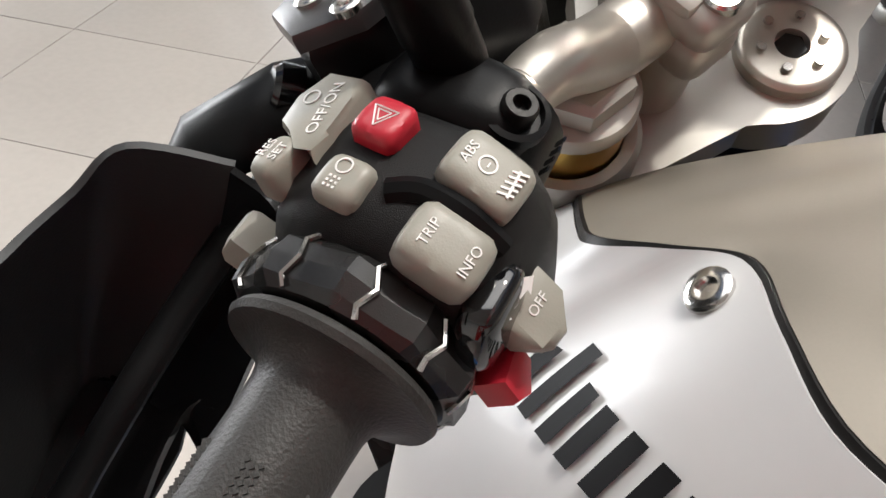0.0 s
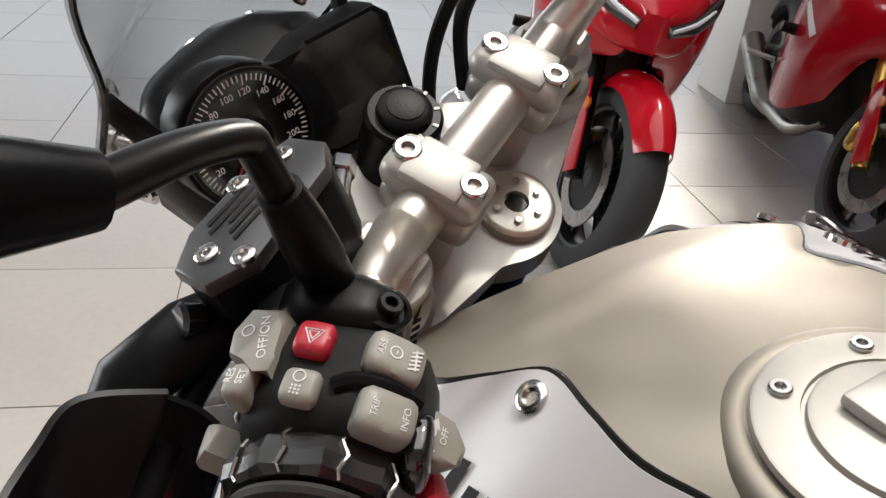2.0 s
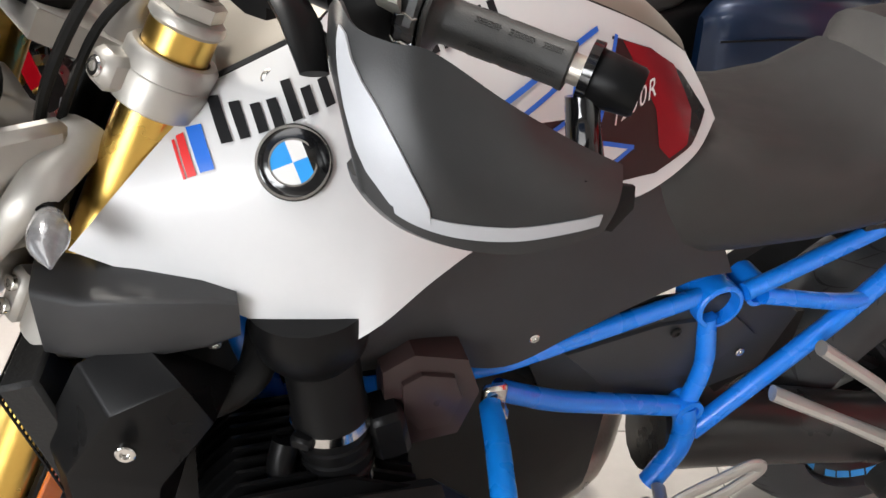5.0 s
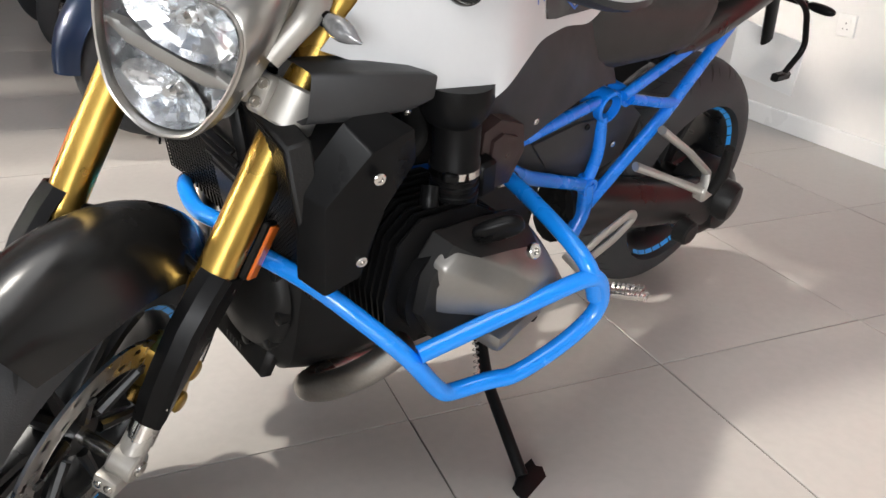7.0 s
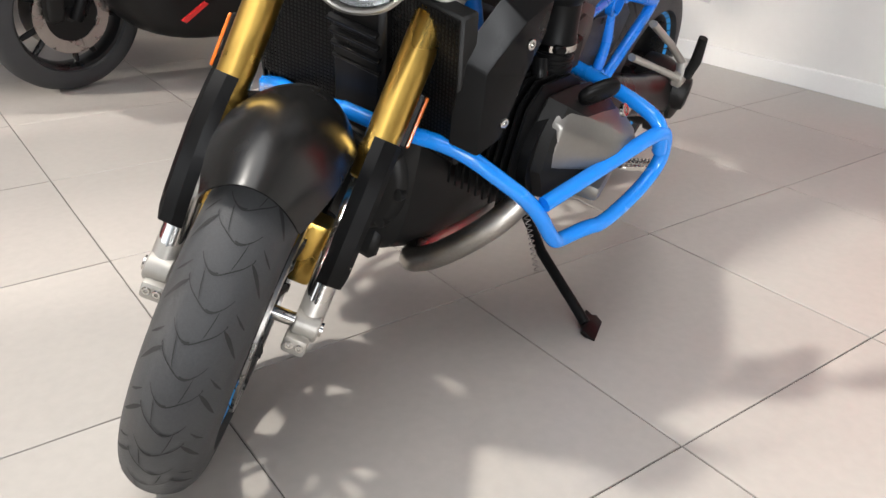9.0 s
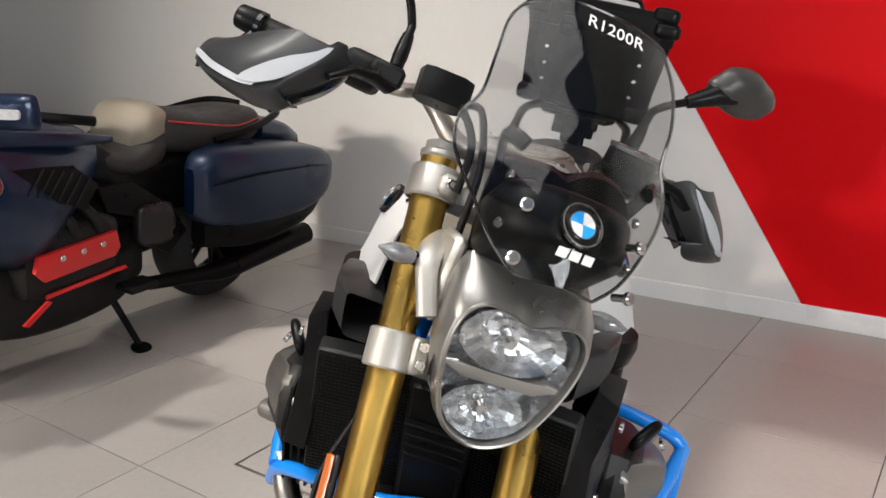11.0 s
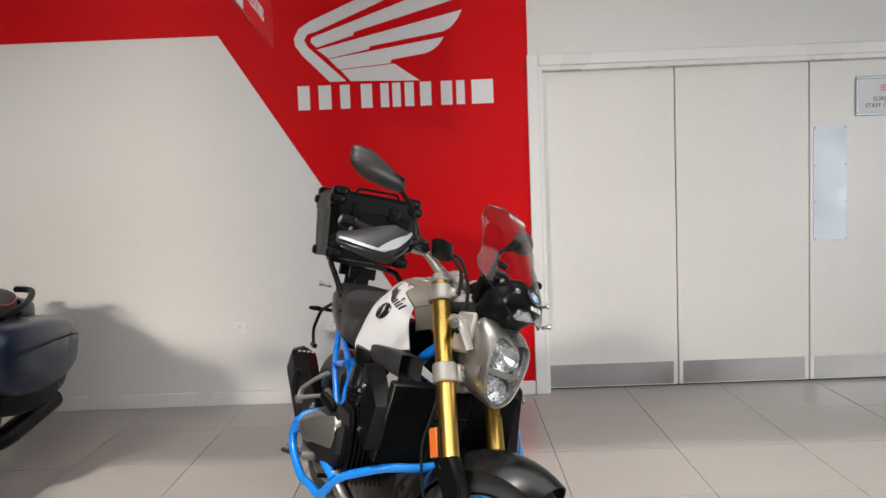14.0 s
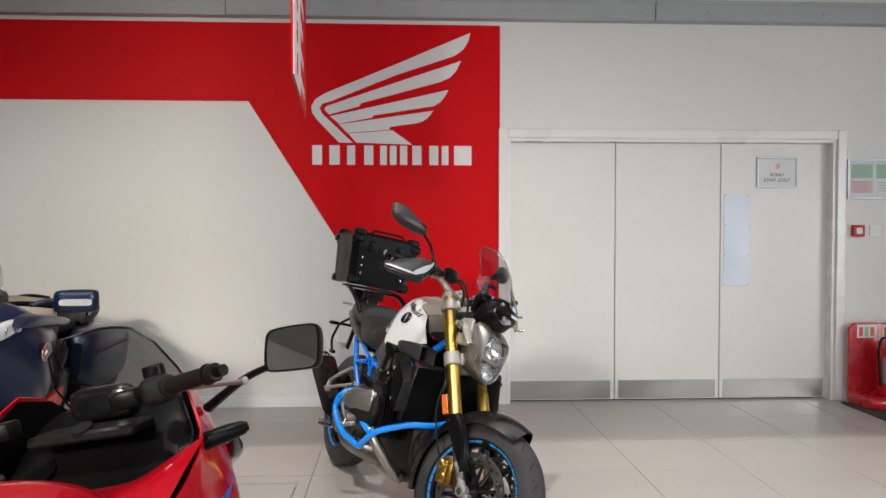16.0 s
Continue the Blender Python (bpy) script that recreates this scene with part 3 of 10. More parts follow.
# ---- wheels ----
def wheel(parent, centre, axle, R, width, rim_r, M, tread_shift=0.0, discs=True, stripe=True, label=""):
    """A wheel about the axle direction: tyre with cut tread, rim, spokes, hub, discs."""
    ax = Vector(axle).normalized()
    X = Matrix.Translation(centre) @ ax.to_track_quat("Z", "Y").to_matrix().to_4x4()
    if M is not None:
        X = M @ X
    hub_bm = bmesh.new()
    h = width / 2
    lathe(hub_bm, (0, 0, -h * 0.75), (0, 0, 1), [(0, 0.012), (0, 0.03), (0.012, 0.036), (h * 1.5 - 0.012, 0.036), (h * 1.5, 0.03), (h * 1.5, 0.012)], 24)
    w = part("wheel", hub_bm, M_RIM, parent, label or "black cast wheel with a blue rim stripe", M=X)
    # tyre: round section
    bm = bmesh.new()
    prof = []
    n = 26
    for i in range(n + 1):
        a = math.pi * i / n
        zz = h * math.cos(a)
        crown = R - (R - rim_r) * (1 - max(math.sin(a), 0) ** 0.72)
        prof.append((zz, max(crown, rim_r)))
    prof += [(-h * 0.72, rim_r - 0.004), (h * 0.72, rim_r - 0.004)]
    loops = []
    seg = 96
    for k in range(seg):
        t = 2 * math.pi * k / seg
        loops.append([Vector((r * math.cos(t), r * math.sin(t), zz)) for zz, r in prof])
    loops.append(loops[0])
    rings(bm, loops, True, False, False)
    tyre = part("tyre", bm, M_TYRE, w, "black road tyre with a worn grooved tread", M=X, sharp=60)
    # tread grooves as dark recessed slots laid on the crown
    bm = bmesh.new()

    def on_tyre(t, a, d):
        r = R - (R - rim_r) * (1 - max(math.sin(a), 0) ** 0.72) + d
        return Vector((r * math.cos(t), r * math.sin(t), h * math.cos(a)))

    def ribbon(q, eps=0.0009):
        lv = [bm.verts.new(on_tyre(t - wd, a, eps)) for t, a, wd in q]
        rv = [bm.verts.new(on_tyre(t + wd, a, eps)) for t, a, wd in q]
        for i in range(len(q) - 1):
            bm.faces.new((lv[i], lv[i + 1], rv[i + 1], rv[i]))

    pitch = 22
    for k in range(pitch):
        t0 = 2 * math.pi * k / pitch
        for sgn in (1, -1):
            sh = 0.0 if sgn > 0 else math.pi / pitch
            # leaf-shaped grooves
            for shape in (((0.070, 0.17, 0.002), (0.040, 0.21, 0.009), (0.0, 0.25, 0.014), (-0.04, 0.285, 0.011), (-0.070, 0.30, 0.002)),
                          ((0.01, 0.50, 0.003), (0.03, 0.60, 0.012), (0.055, 0.72, 0.016), (0.09, 0.86, 0.012), (0.125, 1.0, 0.003)),
                          ((-0.065, 0.62, 0.002), (-0.035, 0.78, 0.008), (-0.010, 0.95, 0.003))):
                ribbon([(t0 + dt + sh, math.pi / 2 + sgn * da, wd) for dt, da, wd in shape])
            # thin arch over the crown, its foot a round dot
            arc = [(t0 + sh + 0.10 - 0.11 * (f - 0.30) ** 2 / 0.49 + 0.008 * math.sin(f * 8), math.pi / 2 + sgn * (-0.30 + 0.84 * f), 0.0036) for f in [q / 12 for q in range(13)]]
            ribbon(arc)
            ribbon([(t0 + sh + 0.10 + math.pi / pitch - 0.07 * (f - 0.2) ** 2 / 0.64, math.pi / 2 + sgn * (0.02 + 0.46 * f), 0.0034) for f in [q / 8 for q in range(9)]])
            te, ae, _ = arc[-1]
            ribbon([(te - 0.004, ae - 0.016 * sgn, 0.002), (te - 0.004, ae, 0.009), (te - 0.004, ae + 0.016 * sgn, 0.002)], 0.0010)
    part("tread_groove", bm, M_GROOVE, w, "dark tread grooves", M=X)
    # rim
    bm = bmesh.new()
    rp = [(-h * 0.78, rim_r), (-h * 0.82, rim_r - 0.006), (-h * 0.72, rim_r - 0.018), (-h * 0.4, rim_r - 0.03), (h * 0.4, rim_r - 0.03), (h * 0.72, rim_r - 0.018), (h * 0.82, rim_r - 0.006), (h * 0.78, rim_r)]
    loops = [[Vector((r * math.cos(2 * math.pi * k / 72), r * math.sin(2 * math.pi * k / 72), zz)) for k in range(72)] for zz, r in rp]
    rings(bm, loops, True, False, False)
    part("rim", bm, M_RIM, w, "satin black rim", M=X)
    if stripe:
        for sgn in (1, -1):
            bm = bmesh.new()
            for k in range(36):
                if k % 12 == 11:
                    part("rim_stripe", bm, M_PRINT_LB, w, "bright blue rim tape", M=X)
                    bm = bmesh.new()
                    continue
                t0, t1 = 2 * math.pi * k / 36 + 0.01, 2 * math.pi * (k + 1) / 36 - 0.01
                ps = [Vector((r * math.cos(t), r * math.sin(t), sgn * zz)) for t, r, zz in ((t0, rim_r - 0.0075, h * 0.823), (t1, rim_r - 0.0075, h * 0.823), (t1, rim_r - 0.0165, h * 0.742), (t0, rim_r - 0.0165, h * 0.742))]
                off = Vector((0, 0, sgn * 0.0012))
                bm.faces.new([bm.verts.new(p + off) for p in ps])
            bm.free()
    # five double spokes
    for k in range(5):
        for s in (-1, 1):
            a = 2 * math.pi * k / 5
            bm = bmesh.new()
            p0 = Vector((0.032 * math.cos(a + s * 0.25), 0.032 * math.sin(a + s * 0.25), 0))
            p1 = Vector(((rim_r - 0.026) * math.cos(a + s * 0.16), (rim_r - 0.026) * math.sin(a + s * 0.16), 0))
            tube(bm, [p0.lerp(p1, f) for f in (0, 0.35, 0.7, 1)], [0.016, 0.011, 0.010, 0.013], 8, flat=1.5, up=(0, 0, 1))
            part("spoke", bm, M_RIM, w, M=X)
    if discs:
        for sgn in (1, -1):
            bm = bmesh.new()
            zz = sgn * 0.062
            n = 60
            # drilled disc with holes as real openings between two rings of segments
            for k in range(n):
                t0, t1 = 2 * math.pi * k / n, 2 * math.pi * (k + 1) / n
                for i, (ra, rb) in enumerate(((0.118, 0.127), (0.127, 0.1345), (0.1345, 0.142), (0.142, 0.1495), (0.1495, 0.16))):
                    if i in (1, 3) and k % 4 == (0 if i == 1 else 2):
                        continue
                    ps = [(ra, t0), (rb, t0), (rb, t1), (ra, t1)]
                    for dz in (-0.0022, 0.0022):
                        f = [bm.verts.new((r * math.cos(t), r * math.sin(t), zz + dz)) for r, t in ps]
                        bm.faces.new(f)
            ring_plate(bm, 0.1178, 0.1182, Matrix.Translation((0, 0, zz - 0.0025)), 0.005, 48)
            ring_plate(bm, 0.1598, 0.1603, Matrix.Translation((0, 0, zz - 0.0025)), 0.005, 60)
            part("brake_disc", bm, M_DISC, w, "drilled steel brake disc", M=X)
            for k in range(6):
                a = 2 * math.pi * k / 6
                bm = bmesh.new()
                tube(bm, [V(0.04 * math.cos(a), 0.04 * math.sin(a), zz * 0.7), V(0.115 * math.cos(a + 0.12), 0.115 * math.sin(a + 0.12), zz)], [0.010, 0.007], 8)
                lathe(bm, (0.117 * math.cos(a + 0.12), 0.117 * math.sin(a + 0.12), zz - 0.006), (0, 0, 1), [(0, 0.008), (0.012, 0.008)], 10)
                part("disc_carrier_arm", bm, M_RIM, w, M=X)
    return w, X


M_FENDER = material("mudguard_black", (0.008, 0.0078, 0.0076), 0.24, var=0.10, scale=9, bump=0.06, bump_scale=600, spec=0.32)
M_GROOVE = material("tread_groove", (0.010, 0.010, 0.010), 0.8, var=0.1)
FW = (0.045, CY, -0.013)
front_wheel, XF = wheel(bike, FW, (0, 1, 0), 0.300, 0.122, 0.218, FORKM)
rear_wheel, XR = wheel(bike, (-0.955, YM, 0.338), (0, 1, 0), 0.316, 0.182, 0.219, None, discs=False)
bm = bmesh.new()
ring_plate(bm, 0.09, 0.138, Matrix.Translation((0, 0, -0.075)), 0.005, 48)
part("brake_disc", bm, M_DISC, rear_wheel, M=XR)

# ---- fork ----
for side in (1, -1):
    y = CY + side * FORK
    bm = bmesh.new()
    lathe(bm, (0.037, y, 0.225), (0, 0, 1), [(0, 0.0235), (0.004, 0.027), (0.03, 0.0275), (0.034, 0.0295), (0.05, 0.0295), (0.054, 0.0272), (0.59, 0.0272), (0.592, 0.0255)], 40)
    ft = part("fork_tube", bm, M_GOLD, bike, "gold anodised upper fork tube", M=FORKM)
    bm = bmesh.new()
    lathe(bm, (0.037, y, 0.812), (0, 0, 1), [(0, 0.0265), (0.004, 0.0300), (0.010, 0.0300), (0.012, 0.0285), (0.014, 0.0205)], 32)
    part("fork_collar", bm, M_CASTW, ft, M=FORKM)
    bm = bmesh.new()
    lathe(bm, (0.037, y, 0.828), (0, 0, 1), [(-0.002, 0.0255), (0.009, 0.0255), (0.011, 0.022), (0.012, 0.021)], 6)
    part("fork_cap", bm, M_CASTW, ft, "bright hexagonal fork cap", M=FORKM)
    bm = bmesh.new()
    lathe(bm, (0.037, y, 0.8395), (0, 0, 1), [(0, 0.0150), (0.002, 0.0150), (0.0022, 0.013)], 6)
    part("cap_insert", bm, M_BLACKG, ft, "black cap insert", M=FORKM)
    bm = bmesh.new()
    cyl(bm, (0.037, y, 0.02), (0.037, y, 0.226), 0.0212, n=24)
    part("fork_slider", bm, M_CHROME, ft, "polished lower fork slider", M=FORKM)
    bm = bmesh.new()
    tube(bm, [V(0.037, y, 0.10), V(0.038, y, 0.05), V(0.045, y, 0.0), V(0.05, y, -0.03)], [0.0225, 0.021, 0.021, 0.017], 14, flat=0.8)
    lathe(bm, (FW[0], y - 0.020, FW[2]), (0, 1, 0), [(0, 0.021), (0.003, 0.0235), (0.037, 0.0235), (0.040, 0.021)], 24)
    box(bm, (0.054, y - side * 0.006, -0.040), (0.040, 0.038, 0.030), (0, 18, 0), bev=0.006, seg=2)
    lug = part("axle_lug", bm, M_CASTW, bike, "silver cast axle lug", M=FORKM)
    for dy in (-0.014, 0.002):
        screw("pinch_bolt", (0.071, y + side * dy, -0.044), (1, 0, -0.35), 0.0068, 0.005, M_CHROME, lug, FORKM)
    # brake caliper behind the leg
    bm = bmesh.new()
    box(bm, (-0.035, y - side * 0.045, 0.085), (0.055, 0.05, 0.115), (0, 18, 0), bev=0.010, seg=2)
    box(bm, (-0.05, y - side * 0.02, 0.08), (0.05, 0.035, 0.09), (0, 18, 0), bev=0.008, seg=2)
    for dz in (-0.03, 0.025):
        lathe(bm, (-0.045, y - side * 0.0, 0.085 + dz), (0, side, 0), [(0, 0.017), (0.006, 0.017), (0.009, 0.013)], 18)
    cal = part("brake_caliper", bm, M_GOLD, bike, "gold radial brake caliper", M=FORKM)
    # wheel side guard of the mudguard: a plate folded round the front of the leg
    bm = bmesh.new()
    sec = ((0.292, 0.000, 0.066), (0.262, 0.008, 0.078), (0.21, 0.020, 0.090), (0.15, 0.034, 0.086), (0.105, 0.046, 0.080), (0.080, 0.054, 0.072), (0.060, 0.058, 0.066))
    gr = [[V(x0, y + side * 0.024, z), V(x1 - 0.014, y + side * 0.027, z), V(x1 - 0.008, y + side * 0.022, z), V(x1 - 0.003, y + side * 0.004, z), V(x1 - 0.006, y - side * 0.012, z)] for z, x0, x1 in sec]
    sheet(bm, gr if side > 0 else [r[::-1] for r in gr], 0.004)
    sg_ = part("fork_guard", bm, M_BLACK, bike, "matt black fork guard of the front mudguard", M=FORKM, sharp=20)
    for px, pz in ((0.050, 0.205), (0.062, 0.098), (0.024, 0.270)):
        screw("screw", (px, y + side * 0.025, pz), (0, side, 0), 0.006, 0.004, M_CHROME, sg_, FORKM)
    # side reflector
    bm = bmesh.new()
    box(bm, (0.012, y + side * 0.031, 0.335), (0.03, 0.012, 0.088), bev=0.003)
    rf = part("reflector", bm, M_BLACK, bike, "amber side reflector on the fork", M=FORKM)
    bm = bmesh.new()
    box(bm, (0.012, y + side * 0.039, 0.335), (0.026, 0.006, 0.082), bev=0.002)
    part("reflector_lens", bm, M_AMBER, rf, M=FORKM)

cal_pipe = bmesh.new()
cyl(cal_pipe, (FW[0], CY - FORK - 0.025, FW[2]), (FW[0], CY + FORK + 0.025, FW[2]), 0.0115, n=20)
part("front_axle", cal_pipe, M_CHROME, bike, M=FORKM)

# front mudguard: a hood over the tyre
bm = bmesh.new()
gr = []
for i in range(21):
    t = radians(29 + 131 * i / 20)
    row = []
    lip = max(0.0, 1 - i / 9)
    ww = 0.092 - 0.018 * max(0.0, (i - 10) / 10) - 0.010 * lip * lip
    ww *= (0.80, 0.90, 0.96)[i] if i < 3 else 1.0
    for j in range(15):
        f = -1 + 2 * j / 14
        drop = 0.060 * abs(f) ** 2.3
        R = 0.333 - drop + 0.006 * (1 - abs(f))
        row.append((FW[0] + R * math.cos(t), CY + f * ww, FW[2] + R * math.sin(t)))
    gr.append(row)
sheet(bm, gr, -0.003)
part("front_mudguard", bm, M_FENDER, bike, "satin black front mudguard", M=FORKM @ Matrix.Translation((FW[0], 0, FW[2])) @ Matrix.Rotation(-radians(8), 4, "Y") @ Matrix.Translation((-FW[0], 0, -FW[2])))
for side in (1, -1):
    bm = bmesh.new()
    tube(bm, bent([V(0.037, CY + side * 0.06, 0.285), V(0.03, CY + side * 0.085, 0.275), V(0.03, CY + side * (FORK + 0.014), 0.265)], 0.02), 0.012, 10, flat=0.7)
    part("mudguard_bracket", bm, M_BLACK, bike, M=FORKM)

# lower and upper fork clamps
bm = bmesh.new()
for side in (1, -1):
    y = CY + side * FORK
    lathe(bm, (0.037, y, 0.505), (0, 0, 1), [(0, 0.034), (0.003, 0.0365), (0.052, 0.0365), (0.055, 0.034)], 32)
    box(bm, (0.062, y - side * 0.030, 0.532), (0.032, 0.026, 0.052), bev=0.005)
    tube(bm, [V(0.030, y - side * 0.03, 0.53), V(-0.01, CY, 0.53)], [0.024, 0.03], 12)
lowc = part("lower_fork_clamp", bm, M_CASTW, bike, "silver cast lower fork clamp", M=FORKM)
for side in (1, -1):
    for z in (0.52, 0.545):
        screw("clamp_bolt", (0.079, CY + side * 0.087, z), (1, 0, 0), 0.0075, 0.005, M_CHROME, lowc, FORKM)
bm = bmesh.new()
out = []
for cx, cy, r, a0, a1 in ((0.037, FORK, 0.0385, -60, 150), (0.015, 0.0, 0.050, 125, 235), (0.037, -FORK, 0.0385, 210, 420)):
    for k in range(13):
        a = radians(a0 + (a1 - a0) * k / 12)
        out.append((cx + r * math.cos(a), CY + cy + r * math.sin(a)))
out += [(0.105, CY - 0.045), (0.108, CY + 0.045)]
slab(bm, out, Matrix.Translation((0, 0, 0.752)), 0.026, 0.002)
for side in (1, -1):
    lathe(bm, (0.037, CY + side * FORK, 0.748), (0, 0, 1), [(0, 0.034), (0.002, 0.037), (0.044, 0.037), (0.048, 0.034), (0.048, 0.0285)], 32, cap=False)
    box(bm, (0.078, CY + side * 0.108, 0.768), (0.026, 0.03, 0.03), bev=0.006)
topc = part("upper_fork_clamp", bm, M_CASTW, bike, "silver cast upper fork clamp", M=STEM)
for side in (1, -1):
    screw("clamp_bolt", (0.088, CY + side * 0.108, 0.768), (1, 0, 0), 0.0085, 0.006, M_CHROME, topc, STEM)
bm = bmesh.new()
lathe(bm, (0.0, CY - 0.005, 0.778), (0, 0, 1), [(0, 0.028), (0.006, 0.028), (0.0075, 0.0265), (0.0080, 0.024), (0.0080, 0.009), (0.003, 0.0085), (0.003, 0.001)], 40, cap=False)
stem = part("stem_nut", bm, M_BAR, topc, "round bright stem nut", M=STEM)
for k in range(6):
    a = 2 * math.pi * k / 6
    bm = bmesh.new()
    lathe(bm, (0.0165 * math.cos(a), CY - 0.005 + 0.0165 * math.sin(a), 0.7875), (0, 0, 1), [(0, 0.0028), (0.0015, 0.0024)], 8)
    part("stud", bm, M_CHROME, topc, M=STEM)
bm = bmesh.new()
lathe(bm, (0.0, CY - 0.005, 0.7825), (0, 0, 1), [(0, 0.0084), (0.0012, 0.0082)], 6)
part("stem_socket", bm, M_BLACKG, topc, M=STEM)
# ignition lock
bm = bmesh.new()
lathe(bm, (0.088, CY + 0.008, 0.772), (0, 0, 1), [(0, 0.028), (0.03, 0.028), (0.034, 0.0265), (0.052, 0.0265), (0.055, 0.024), (0.055, 0.019), (0.06, 0.018), (0.062, 0.014)], 32)
lock = part("ignition_lock", bm, M_BLACK, bike, "round black ignition lock with white marks", M=STEM)
bm = bmesh.new()
lathe(bm, (0.088, CY + 0.008, 0.832), (0, 0, 1), [(0, 0.0135), (0.003, 0.0125), (0.004, 0.008)], 24)
part("lock_cap", bm, M_ENGINE, lock, M=STEM)
for k in range(5):
    a = radians(150 + 38 * k)
    bm = bmesh.new()
    box(bm, (0.088 + 0.0222 * math.cos(a), CY + 0.008 + 0.0222 * math.sin(a), 0.8275), (0.004, 0.0022, 0.0006), (0, 0, math.degrees(a)))
    part("mark", bm, M_PRINT_W, lock, M=STEM)
bm = bmesh.new()
cyl(bm, (-0.004, CY, 0.52), (-0.004, CY, 0.76), 0.024, n=20)
part("steering_stem", bm, M_BLACK, bike, M=STEM)

# handlebar risers, caps and bar
BARX, BARZ = 0.036, 0.842
clampy = (0.075, -0.033)
for y in clampy:
    bm = bmesh.new()
    tube(bm, [V(BARX + 0.004, y, 0.775), V(BARX, y, 0.80), V(BARX, y, 0.832)], [0.024, 0.0215, 0.024], 18, flat=0.85, up=(0, 1, 0))
    box(bm, (BARX, y, 0.832), (0.062, 0.034, 0.026), bev=0.009, seg=3)
    rs = part("bar_riser", bm, M_CASTW, bike, "silver cast handlebar riser", M=STEM)
    bm = bmesh.new()
    box(bm, (BARX, y, 0.853), (0.066, 0.036, 0.022), bev=0.0095, seg=3)
    box(bm, (BARX, y, 0.861), (0.040, 0.034, 0.010), bev=0.004, seg=2)
    cap = part("bar_clamp", bm, M_CASTW, bike, "silver cast handlebar clamp", M=STEM)
    for dx in (-0.022, 0.022):
        screw("clamp_bolt", (BARX + dx, y, 0.861), (0, 0, 1), 0.0088, 0.006, M_CHROME, cap, STEM)

GA = V(0.006, 0.2140, 0.9110)
GB = V(-0.0800, 0.4255, 0.9555)
gw = (GB - GA).normalized()


def mir_s(p):
    return Vector((p[0], 2 * CY - p[1], p[2]))


def mir_r(p):
    """The right-hand end of the bar sits a little lower and further ahead."""
    return Vector((p[0] + 0.010, -0.004 - p[1], p[2] - 0.018))


bm = bmesh.new()
half = [V(BARX, 0.10, BARZ), V(0.034, 0.125, 0.852), V(0.024, 0.160, 0.888), V(0.017, 0.185, 0.902), GA, GB]
line = spline([mir_r(GB), mir_r(GA)] + [mir_s(p) for p in half[3::-1]] + [V(BARX, CY, BARZ)] + half, 8)
tube(bm, line, [0.011, 0.011, 0.0112, 0.0135, 0.0165, 0.0165, 0.0165, 0.0165, 0.0135, 0.0112, 0.011, 0.011], 24)
part("handlebar", bm, M_BAR, bike, "tapered champagne aluminium handlebar", M=STEM)

# ---- left-hand controls ----
S_UP = V(0.184, -0.166, 0.969)
gx = gw
gz = (S_UP - gx * S_UP.dot(gx)).normalized()
gy = gz.cross(gx)
# local control frame: x outwards along the bar, y towards the rider, z up out of the switch face
ROT = Matrix(((gx.x, gy.x, gz.x, 0), (gx.y, gy.y, gz.y, 0), (gx.z, gy.z, gz.z, 0), (0, 0, 0, 1)))
CTRL = STEM @ Matrix.Translation(GA) @ ROT


def soft_block(bm, c, s, n=10, k=5.0, lift=None):
    """A rounded block (a superellipsoid box)."""
    t = bmesh.new()
    bmesh.ops.create_uvsphere(t, u_segments=28, v_segments=16, radius=1.0)
    for v in t.verts:
        p = v.co
        m = (abs(p.x) ** k + abs(p.y) ** k + abs(p.z) ** k) ** (1 / k)
        q = p / m
        v.co = Vector((c[0] + q.x * s[0] / 2, c[1] + q.y * s[1] / 2, c[2] + q.z * s[2] / 2))
        if lift:
            v.co = lift(v.co)
    merge(bm, t)
    return bm


def grip_set(M, detailed=True):
    """Ring, grip, weight and guard bracket along local x."""
    bm = bmesh.new()
    lathe(bm, (0.0785, 0, 0), (1, 0, 0), [(0, 0.028), (0.001, 0.0305), (0.003, 0.0315), (0.005, 0.0305), (0.0055, 0.0262), (0.0072, 0.0228), (0.0092, 0.0195), (0.0115, 0.0176), (0.015, 0.0168), (0.022, 0.0166), (0.098, 0.0164), (0.101, 0.0174), (0.105, 0.0174), (0.106, 0.0135)], 44)
    g = part("grip", bm, M_GRIP, bike, "black ribbed rubber heated grip", M=M)
    for k in range(6):
        a = 2 * math.pi * k / 6 + 0.35
        for i in range(3):
            x0, x1 = 0.113 + 0.025 * i, 0.132 + 0.025 * i
            bm = bmesh.new()
            for row in range(3):
                for q in range(9):
                    xx = x0 + (x1 - x0) * (q + 0.5 * (row % 2)) / 9
                    aa = a + (row - 1) * 0.11
                    r = 0.0167 - 0.006 * (xx - 0.11)
                    box(bm, (xx, r * math.cos(aa), r * math.sin(aa)), (0.0014, 0.0012, 0.0006), (0, 0, 45))
            part("grip_rib", bm, M_GRIP, g, M=M)
    return g


left_grip = grip_set(CTRL)
M_RINGB = material("ring_black", (0.012, 0.0118, 0.0115), 0.27, var=0.1, scale=30, fine=1500, bump=0.08, bump_scale=2500, spec=0.5)
